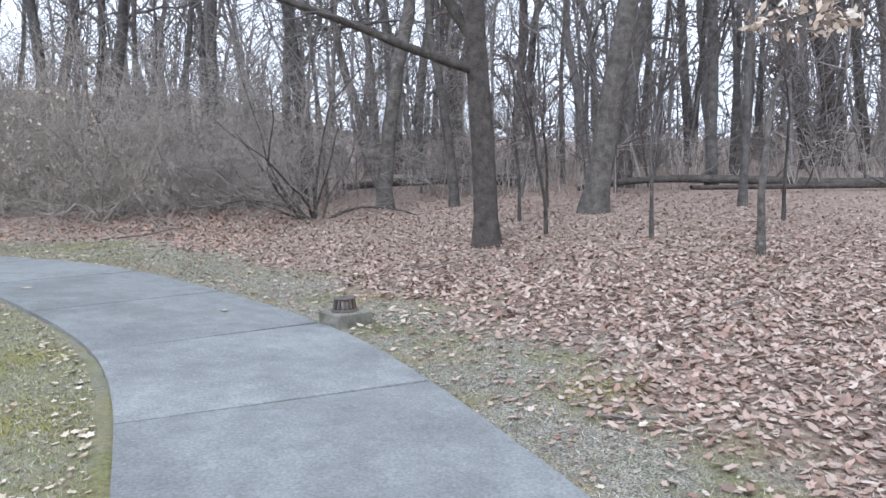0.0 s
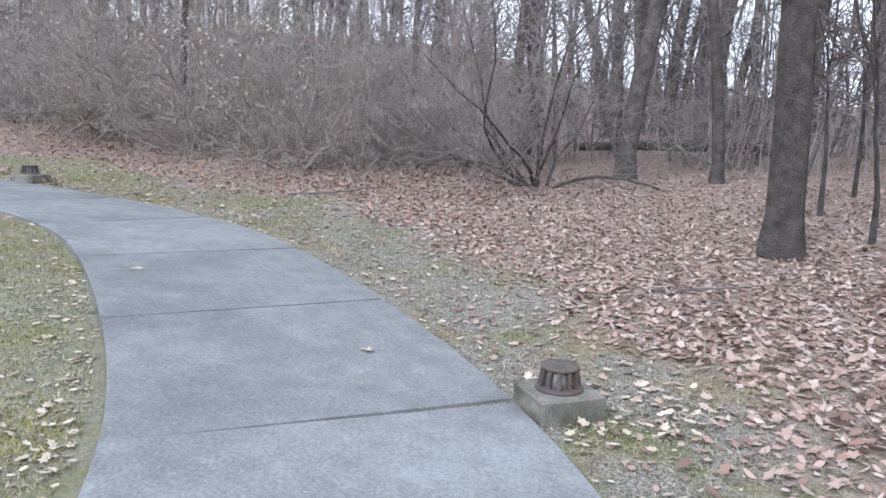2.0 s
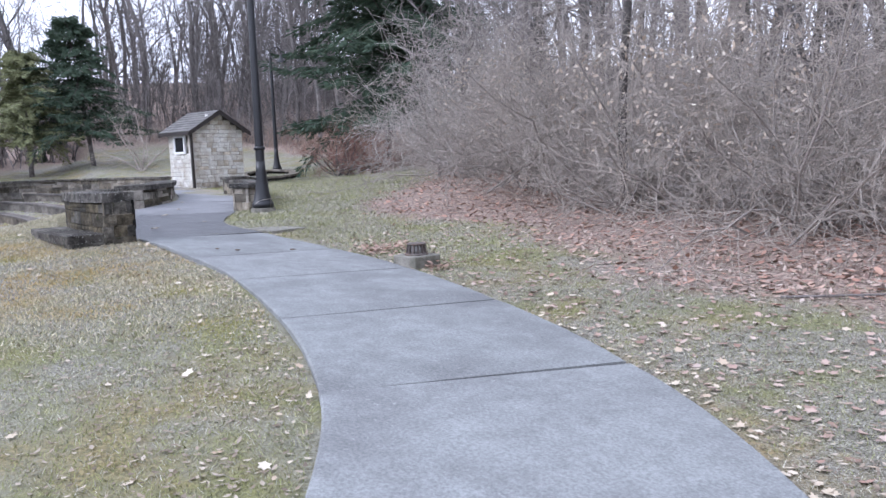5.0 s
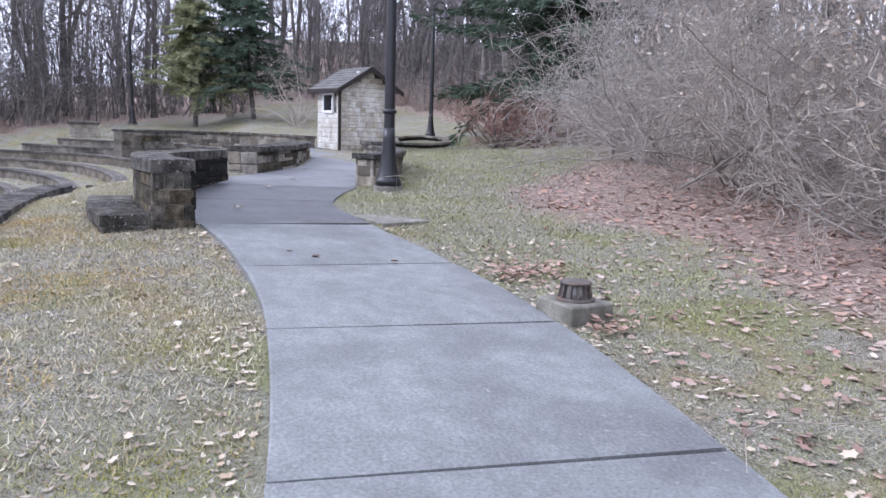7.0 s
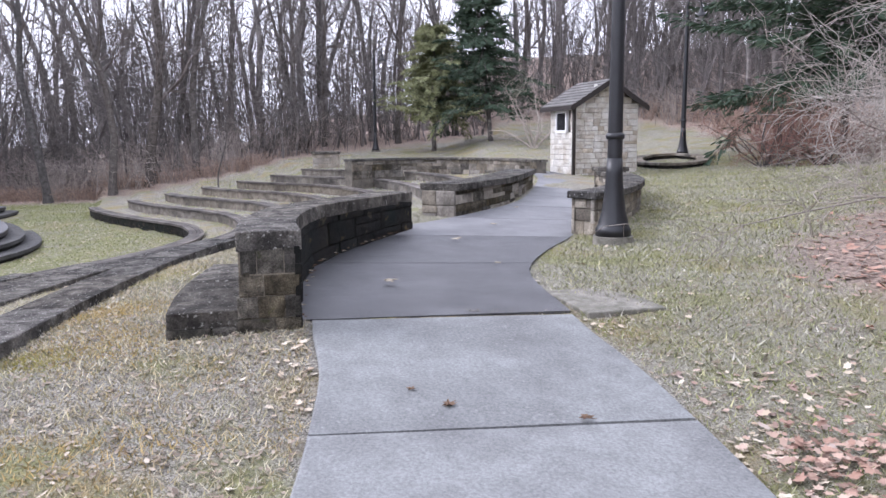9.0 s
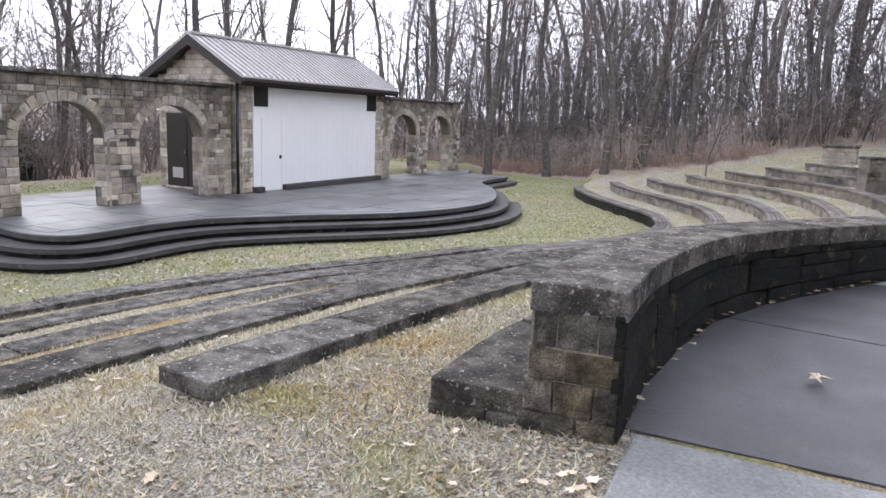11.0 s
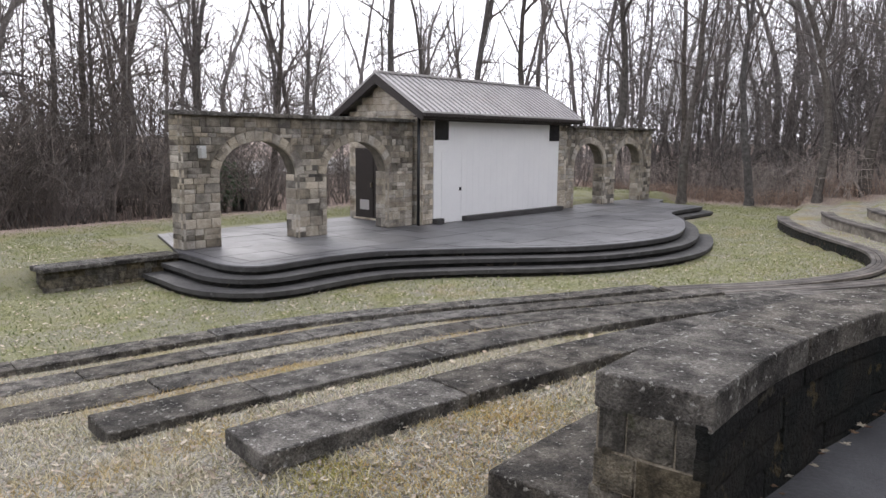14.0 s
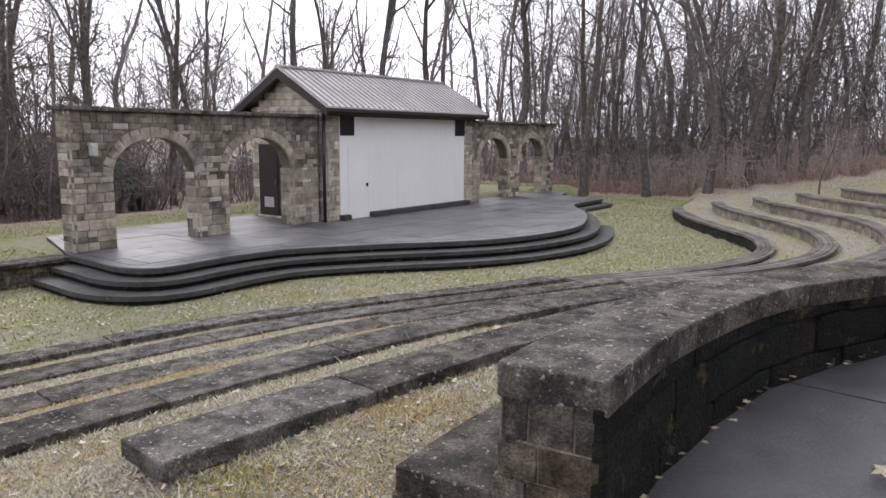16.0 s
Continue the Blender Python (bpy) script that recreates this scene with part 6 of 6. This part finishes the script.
# ---- dark broad-leaved bush by the utility box, dry leaves that still hang ----
def leaf_cloud(name, seed, n, centre, radii, size, material, label, parent=None):
    rng = np.random.default_rng(seed)
    d = rng.normal(0, 1, (n, 3))
    d /= np.linalg.norm(d, axis=1)[:, None]
    p = np.array(centre) + d * np.array(radii) * rng.uniform(0.45, 1.0, (n, 1)) ** 0.5
    u = rng.normal(0, 1, (n, 3))
    u /= np.linalg.norm(u, axis=1)[:, None]
    v = np.cross(u, rng.normal(0, 1, (n, 3)))
    v /= np.linalg.norm(v, axis=1)[:, None]
    s = size * rng.uniform(0.6, 1.3, (n, 1))
    q = np.stack([p - u * s, p + v * s * 0.45, p + u * s, p - v * s * 0.45], 1).reshape(-1, 3)
    ob = part(name, big_mesh(name, q, np.arange(4 * n).reshape(-1, 4), material), parent)
    return ob if parent else tagged(ob, label, "leaves", kind="stuff")


bx, by = -23.7, -16.9
bush = tagged(new("evergreen_bush"), "dark broad-leaved evergreen bush behind the arches", "shrub")
bz = float(ground_at(bx, by)[0])
part("stem_mass", mesh_from("stem_mass", shrub_segments(955, 1.7, 8, 1)[0], 5, M["twig"]), bush).matrix_basis = pose(bx, by, bz)
leaf_cloud("foliage", 5, 1500, (bx, by, bz + 1.1), (1.1, 1.1, 1.0), 0.09, M["needle"], "", bush)
M["hanging"] = palette("hanging_leaf", [(0.5, 0.42, 0.33), (0.42, 0.33, 0.25), (0.58, 0.52, 0.44)])
leaf_cloud("hanging_leaves", 6, 130, (4.2, 8.95, float(ground_at(3.9, 8.9)[0]) + 2.75), (0.75, 0.4, 0.22), 0.07, M["hanging"], "tan dry leaves still hanging on a sapling")
for i, (x, y) in enumerate(((-10.5, 16.4), (-13.4, 17.0), (-16.2, 18.2), (-8.6, 15.8))):
    leaf_cloud("hanging_leaves", 30 + i, 420, (x, y, float(ground_at(x, y)[0]) + 1.8), (1.6, 1.1, 1.2), 0.05, M["hanging"], "small pale dry leaves still hanging in the thicket")


# ---- fallen leaves ----
def scatter_leaves(name, seed, pts, size, material, label, lobes=True, lift=0.008, tilt=0.16):
    rng = np.random.default_rng(seed)
    n = len(pts)
    if lobes:
        ang = np.array([0, 25, 50, 80, 110, 145, 180, 215, 250, 280, 310, 335]) * np.pi / 180
        rad = np.array([1.0, 0.62, 0.88, 0.5, 0.78, 0.42, 0.6, 0.42, 0.78, 0.5, 0.88, 0.62])
    else:
        ang = np.arange(6) * np.pi / 3
        rad = np.array([1.0, 0.6, 0.55, 0.9, 0.55, 0.6])
    k = len(ang)
    s = size * rng.uniform(0.55, 1.25, n)
    turn = rng.uniform(0, 2 * np.pi, n)
    x = rad * np.cos(ang)
    y = rad * np.sin(ang) * 0.72
    lx = (x[None] * np.cos(turn)[:, None] - y[None] * np.sin(turn)[:, None]) * s[:, None]
    ly = (x[None] * np.sin(turn)[:, None] + y[None] * np.cos(turn)[:, None]) * s[:, None]
    tx, ty = rng.normal(0, tilt, n), rng.normal(0, tilt, n)
    curl = rng.uniform(-0.1, 0.35, n)
    lz = tx[:, None] * lx + ty[:, None] * ly + curl[:, None] * (x ** 2)[None] * s[:, None]
    lz -= lz.min(1)[:, None]
    gz = ground_at(pts[:, 0], pts[:, 1])
    ring = np.stack([pts[:, 0:1] + lx, pts[:, 1:2] + ly, gz[:, None] + lift * rng.uniform(0.4, 2.2, n)[:, None] + lz], 2)
    mid = ring.mean(1, keepdims=True) - np.array([0, 0, 1])[None, None] * (0.12 * s)[:, None, None]
    vs = np.concatenate([mid, ring], 1)
    o = (np.arange(n) * (k + 1))[:, None]
    i = np.arange(k)[None]
    fs = np.stack([np.broadcast_to(o, (n, k)), o + 1 + i, o + 1 + (i + 1) % k], 2).reshape(-1, 3)
    return tagged(new(name, big_mesh(name, vs.reshape(-1, 3), fs, material)), label, "leaves", kind="stuff")


M["leaf"] = palette("oak_leaf", [(0.19, 0.12, 0.09), (0.33, 0.235, 0.185), (0.42, 0.32, 0.265), (0.24, 0.145, 0.11), (0.43, 0.345, 0.29), (0.35, 0.24, 0.19), (0.5, 0.42, 0.36), (0.15, 0.095, 0.075), (0.3, 0.19, 0.145)])
M["pale_leaf"] = palette("dry_leaf", [(0.42, 0.35, 0.26), (0.52, 0.45, 0.35), (0.35, 0.26, 0.18), (0.58, 0.52, 0.42)])
M["red_leaf"] = palette("red_brown_leaf", [(0.32, 0.17, 0.12), (0.44, 0.27, 0.2), (0.26, 0.14, 0.1), (0.5, 0.36, 0.28), (0.4, 0.23, 0.17)])
rl = np.random.default_rng(12)


def spots_in(n, x0, x1, y0, y1, weight):
    out = []
    got = 0
    while got < n:
        q = np.stack([rl.uniform(x0, x1, 20000), rl.uniform(y0, y1, 20000)], 1)
        q = q[rl.random(len(q)) < weight(q)]
        out.append(q)
        got += len(q)
    return np.concatenate(out)[:n]


def off_walk(q, d0=1.0):
    d = field("walk", q)
    return (np.abs(d) > d0) | (q[:, 0] < -13.1)


def on_things(q):
    """True on the paved plaza, the stage and the seats' walls."""
    d = field("walk", q)
    x = q[:, 0]
    ring = np.r_[LEDGE[::3], REDGE[::-3]]
    plaza = np.zeros(len(q), bool)
    for a, b in zip(ring, np.roll(ring, -1, axis=0)):
        cross = (a[1] > q[:, 1]) != (b[1] > q[:, 1])
        plaza ^= cross & (x < (b[0] - a[0]) * (q[:, 1] - a[1]) / (b[1] - a[1] + 1e-12) + a[0])
    u = (q - S0) @ SX
    v = (q - S0) @ SF
    st = (v > -4.0) & (v <= -0.1) & (u > -7.3) & (u < 14.9)
    poly = outline(0.74)
    for a, b in zip(poly, np.roll(poly, -1, axis=0)):
        cross = (a[1] > v) != (b[1] > v)
        st ^= cross & (u < (b[0] - a[0]) * (v - a[1]) / (b[1] - a[1] + 1e-12) + a[0]) & (v > -0.1)
    return plaza | st


wood = lambda q: field("litter", q) * off_walk(q) * np.exp(-np.clip(np.hypot(q[:, 0] + 1.5, q[:, 1] - 7) - 5, 0, 40) / 5.0)
wood_near = lambda q: field("litter", q) * off_walk(q) * np.exp(-np.clip(np.hypot(q[:, 0] - 1.2, q[:, 1] - 5) - 2.5, 0, 40) / 2.2)
scatter_leaves("leaf_litter", 1, spots_in(46000, -14, 9, 0, 24, wood), 0.037, M["leaf"], "thick fallen brown oak leaves on the woodland floor", lobes=False, tilt=0.3)
scatter_leaves("leaf_litter", 2, spots_in(15000, -9, 7, 0, 16, wood_near), 0.042, M["leaf"], "larger lobed oak leaves lying over the litter", tilt=0.28)
scatter_leaves("leaf_litter", 3, spots_in(7000, -24, -3, 10, 22, lambda q: field("litter", q) * off_walk(q)), 0.065, M["red_leaf"], "reddish leaves under the thicket", lobes=False)
edge = lambda q: np.clip(np.exp(-np.abs(np.abs(field("walk", q)) - 1.05) / 0.16), 0, 1) * off_walk(q, 0.97) * (0.15 + 0.85 * (np.sin(q[:, 0] * 1.7 + q[:, 1] * 1.1) > -0.2)) * ~on_things(q)
scatter_leaves("fallen_leaves", 4, spots_in(750, -13, 2, -2, 13, edge), 0.034, M["pale_leaf"], "dry leaves caught along the path's edges")
lawn = lambda q: (1 - field("litter", q)) * off_walk(q, 0.985) * ~on_things(q)
fade = lambda q: np.exp(-np.clip(np.abs(field("walk", q)) - 2, 0, 30) / 4.0)
scatter_leaves("fallen_leaves", 5, spots_in(600, -24, 4, -4, 18, lambda q: lawn(q) * fade(q)), 0.046, M["pale_leaf"], "scattered dry leaves lying on the lawn")
near_wood = lambda q: lawn(q) * np.exp(-np.clip(0.9 - field("litter", q), 0, 1) * 1.2) * (field("walk", q) < -1.1) * (q[:, 0] > -12)
scatter_leaves("fallen_leaves", 6, spots_in(1900, -12, 4, -2, 16, near_wood), 0.045, M["leaf"], "brown oak leaves blown onto the grass strip")
scatter_leaves("fallen_leaves", 7, spots_in(4800, -34, -8, -9, 6, lambda q: lawn(q) * (field("row", q) > 0.3)), 0.04, M["pale_leaf"], "small pale leaves on the stage lawn", lobes=False)
M["heap_leaf"] = palette("heap_leaf", [(0.36, 0.235, 0.18), (0.27, 0.16, 0.115), (0.45, 0.34, 0.27), (0.2, 0.115, 0.085), (0.4, 0.28, 0.215)])
heap = lambda cx, cy, r: (lambda q: np.exp(-((q[:, 0] - cx) ** 2 + (q[:, 1] - cy) ** 2) / r ** 2) * off_walk(q, 1.0))
for i, (cx, cy, r, n) in enumerate(((-10.75, 11.62, 0.28, 220), (-9.12, 11.28, 0.17, 70), (-0.45, 6.35, 0.28, 60), (-11.7, 11.9, 0.5, 30))):
    scatter_leaves("leaf_heap", 20 + i, spots_in(n, cx - 2, cx + 2, cy - 2, cy + 2, heap(cx, cy, r)), 0.04, M["heap_leaf"] if i < 2 else M["pale_leaf"], "small heap of curled brown leaves beside the path", lift=0.03, tilt=0.22)


# ---- grass ----
def blades(name, seed, pts, height, width, material, label):
    rng = np.random.default_rng(seed)
    n = len(pts)
    a = rng.uniform(0, 2 * np.pi, n)
    h = height * rng.uniform(0.35, 1.2, n)
    bend = rng.uniform(0.3, 1.6, n) * h
    w = width * rng.uniform(0.6, 1.3, n)
    b = rng.uniform(0, 2 * np.pi, n)
    gz = ground_at(pts[:, 0], pts[:, 1]) - 0.004
    p = np.stack([pts[:, 0], pts[:, 1], gz], 1)
    side = np.stack([np.cos(a), np.sin(a), np.zeros(n)], 1) * w[:, None]
    tip = p + np.stack([np.cos(b) * bend, np.sin(b) * bend, h], 1)
    vs = np.stack([p - side, p + side, tip], 1).reshape(-1, 3)
    return tagged(new(name, big_mesh(name, vs, np.arange(3 * n).reshape(-1, 3), material)), label, "grass", kind="stuff")


M["straw"] = palette("winter_grass", [(0.43, 0.405, 0.335), (0.16, 0.145, 0.105), (0.6, 0.575, 0.49), (0.24, 0.24, 0.15), (0.13, 0.135, 0.08), (0.48, 0.455, 0.375)], wide=1.3, wide_colour=(0.2, 0.205, 0.1))
M["lush"] = palette("green_grass", [(0.15, 0.185, 0.05), (0.28, 0.3, 0.11), (0.45, 0.42, 0.24), (0.1, 0.125, 0.035), (0.52, 0.475, 0.3), (0.2, 0.23, 0.07)], wide=0.9, wide_colour=(0.26, 0.27, 0.095))
close = lambda q: lawn(q) * np.exp(-np.clip(np.abs(field("walk", q)) - 1.5, 0, 30) / 2.6)
blades("grass", 1, spots_in(270000, -19, 3, -1, 16, lambda q: close(q) * (1 - 0.6 * field("green", q))), 0.028, 0.0026, M["straw"], "short dry straw-coloured winter grass")
blades("grass", 2, spots_in(160000, -19, 3, -1, 16, lambda q: close(q) * (0.12 + field("green", q))), 0.028, 0.0026, M["lush"], "short green winter grass")
slope = lambda q: lawn(q) * (field("row", q) < 0) * np.exp(-np.clip(np.hypot(q[:, 0] + 12, q[:, 1] - 7.5) - 3, 0, 40) / 5)
M["rusty"] = palette("mossy_dry_grass", [(0.56, 0.5, 0.36), (0.2, 0.17, 0.1), (0.7, 0.65, 0.5), (0.3, 0.27, 0.12), (0.62, 0.56, 0.42), (0.16, 0.15, 0.07)], wide=0.8, wide_colour=(0.42, 0.29, 0.095))
blades("grass", 3, spots_in(150000, -30, -8, 0, 10, slope), 0.036, 0.0046, M["rusty"], "dry grass between the rows of seats")
M["lawn_green"] = palette("lawn_green", [(0.11, 0.145, 0.04), (0.21, 0.235, 0.08), (0.32, 0.32, 0.145), (0.08, 0.105, 0.03), (0.26, 0.27, 0.105)], wide=0.5, wide_colour=(0.16, 0.19, 0.06))
blades("grass", 4, spots_in(95000, -43, -6, -15, 6, lambda q: lawn(q) * (field("row", q) > -0.2)), 0.045, 0.009, M["lawn_green"], "green lawn in front of the stage")
blades("grass", 8, spots_in(30000, -45, -24, 2, 20, lambda q: lawn(q)), 0.05, 0.012, M["lush"], "pale winter grass round the upper seats")
blades("grass", 7, spots_in(40000, -32, -9, 11, 22, lambda q: lawn(q) * (field("walk", q) < -1.0)), 0.045, 0.006, M["lush"], "green winter grass on the bank")
blades("grass", 5, spots_in(35000, -32, -12, 11, 22, lambda q: lawn(q) * (field("walk", q) < -1.2)), 0.05, 0.008, M["straw"], "dry grass on the bank beside the path")
blades("grass", 6, spots_in(15000, -9, 4, 3, 14, lambda q: field("litter", q) * off_walk(q)), 0.07, 0.003, M["straw"], "thin dry grass standing through the leaves")


# ---- crumbled leaf bits in the lawn, leaves along the wall, single leaves on the path ----
M["bits"] = palette("leaf_bits", [(0.1, 0.075, 0.055), (0.3, 0.24, 0.18), (0.16, 0.12, 0.085), (0.45, 0.39, 0.31), (0.12, 0.09, 0.065)])
scatter_leaves("leaf_bits", 41, spots_in(20000, -14, 3, 0, 13, lambda q: lawn(q) * np.exp(-np.clip(np.abs(field("walk", q)) - 1.4, 0, 30) / 1.8)), 0.02, M["bits"], "crumbled dark leaf bits in the short grass", lobes=False)
scatter_leaves("leaf_bits", 42, spots_in(5000, -20, -10, 1, 9, lambda q: lawn(q) * (field("row", q) < 0)), 0.025, M["bits"], "crumbled leaf bits between the seats", lobes=False)


def loose_leaf(x, y, z, size, turn, material, label):
    rng = random.Random(int(1000 * abs(x)))
    n = 14
    vs = [(0, 0, 0.004)]
    for i in range(n):
        a = 2 * math.pi * i / n
        r = size * (1.0 if i % 2 == 0 else 0.48) * (1.15 if i in (0, 2, 12) else 0.85) * rng.uniform(0.85, 1.1)
        vs.append((r * math.cos(a), r * math.sin(a) * 0.85, 0.006 + rng.uniform(0.0, 0.25) * size))
    k = len(vs)
    low = [(v[0], v[1], v[2] - 0.002) for v in vs]
    fs = [(0, 1 + i, 1 + (i + 1) % n) for i in range(n)] + [(k, k + 1 + (i + 1) % n, k + 1 + i) for i in range(n)]
    fs += [(1 + i, k + 1 + i, k + 1 + (i + 1) % n, 1 + (i + 1) % n) for i in range(n)]
    ob = tagged(new("leaf", mesh_of("leaf", vs + low, fs, material)), label, "leaf", "leaves on the path")
    ob.matrix_basis = pose(x, y, z, 0, 0, turn)


def on_path(x, y):
    i, d = near_line(WALK, np.array([[x, y]]))
    return float(WALK[i[0], 2] + 0.055 * np.clip(d[0], -1, 1) + 0.04)


M["pale_single"] = mat("pale_dry_leaf", (0.6, 0.55, 0.45), (0.45, 0.38, 0.28), scale=20, fine=80, bump=0.2)
M["brown_single"] = mat("brown_dry_leaf", (0.25, 0.17, 0.11), (0.16, 0.1, 0.07), scale=20, fine=80, bump=0.2)
LOOSE = ((-13.97, 9.72, 0.075, 20, 1), (-16.18, 10.55, 0.07, 75, 1), (-11.38, 9.92, 0.05, 130, 0), (-19.26, 11.89, 0.06, 10, 1), (-11.58, 9.75, 0.03, 200, 0),
         (-11.24, 10.58, 0.045, 60, 0), (-2.02, 6.56, 0.05, 160, 1), (-4.2, 7.26, 0.055, 220, 1), (-17.4, 11.2, 0.05, 300, 1), (-14.9, 10.8, 0.04, 45, 1))
for x, y, s, r, k in LOOSE:
    loose_leaf(x, y, on_path(x, y), s, r, M["pale_single"] if k else M["brown_single"], "single %s leaf lying on the concrete path" % ("pale dry" if k else "small brown"))
rw = random.Random(9)
s_a = np.linspace(0.6, len(WALL_A) - 3, 46)
for q in s_a:
    i = int(q)
    p = WALL_A[i, :2] - normals(WALL_A)[i] * rw.uniform(-0.01, 0.06)
    loose_leaf(p[0] + rw.uniform(-0.05, 0.05), p[1], on_path(p[0], p[1]) + 0.004, rw.uniform(0.014, 0.032), rw.uniform(0, 360), M["pale_single"] if rw.random() < 0.35 else M["brown_single"], "dry leaf lying against the foot of the wall")


# ---- fallen sticks on the grass ----
def stick(x0, y0, x1, y1, r, label):
    rng = np.random.default_rng(int(abs(x0) * 100))
    z0, z1 = float(ground_at(x0, y0)[0]), float(ground_at(x1, y1)[0])
    d = np.array([x1 - x0, y1 - y0, z1 - z0])
    seg, jn = limb(rng, (x0, y0, z0 + 0.02), d / np.linalg.norm(d), np.linalg.norm(d), r, r * 0.4, 5, 0.06)
    for q, dd, rr, u in jn[1:3]:
        seg += limb(rng, q, side_way(rng, dd, 0.7) * np.array([1, 1, 0.2]), 0.15, rr * 0.6, rr * 0.3, 2, 0.1)[0]
    tagged(new("stick", mesh_from("stick", seg, 6, M["twig"])), label, "stick", "fallen sticks")


for a in ((0.81, 3.92, 1.2, 3.8), (-2.95, 4.0, -2.7, 4.5), (2.2, 6.2, 3.1, 6.8), (-0.6, 8.8, 0.5, 9.0), (-5.8, 12.2, -4.6, 12.9)):
    stick(*a, 0.012, "thin fallen stick lying among leaves and grass")


# ---- moss ----
M["moss"] = palette("ochre_moss", [(0.46, 0.3, 0.09), (0.52, 0.4, 0.13), (0.4, 0.24, 0.1), (0.34, 0.3, 0.08)])
M["green_moss"] = palette("yellow_moss", [(0.3, 0.28, 0.06), (0.38, 0.33, 0.09), (0.22, 0.22, 0.05), (0.42, 0.36, 0.12)])
for i, (cx, cy, r, n, k) in enumerate(((-12.5, 8.0, 0.4, 4500, "moss"), (-13.3, 7.75, 0.3, 3000, "moss"), (-12.25, 7.62, 0.16, 1500, "green_moss"), (-14.6, 7.7, 0.4, 2500, "green_moss"),
                                       (-12.3, 6.4, 0.25, 1500, "moss"), (-2.35, 3.7, 0.35, 4000, "green_moss"), (-2.9, 4.9, 0.3, 2500, "green_moss"), (0.9, 4.4, 0.3, 2500, "green_moss"),
                                       (-7.9, 8.35, 0.28, 2200, "green_moss"), (-9.3, 8.6, 0.25, 1800, "green_moss"), (-5.3, 6.6, 0.3, 2000, "green_moss"))):
    blades("moss", 80 + i, spots_in(n, cx - 2, cx + 2, cy - 2, cy + 2, heap(cx, cy, r)), 0.02, 0.0035, M[k], "patch of yellow-brown moss in the winter grass")
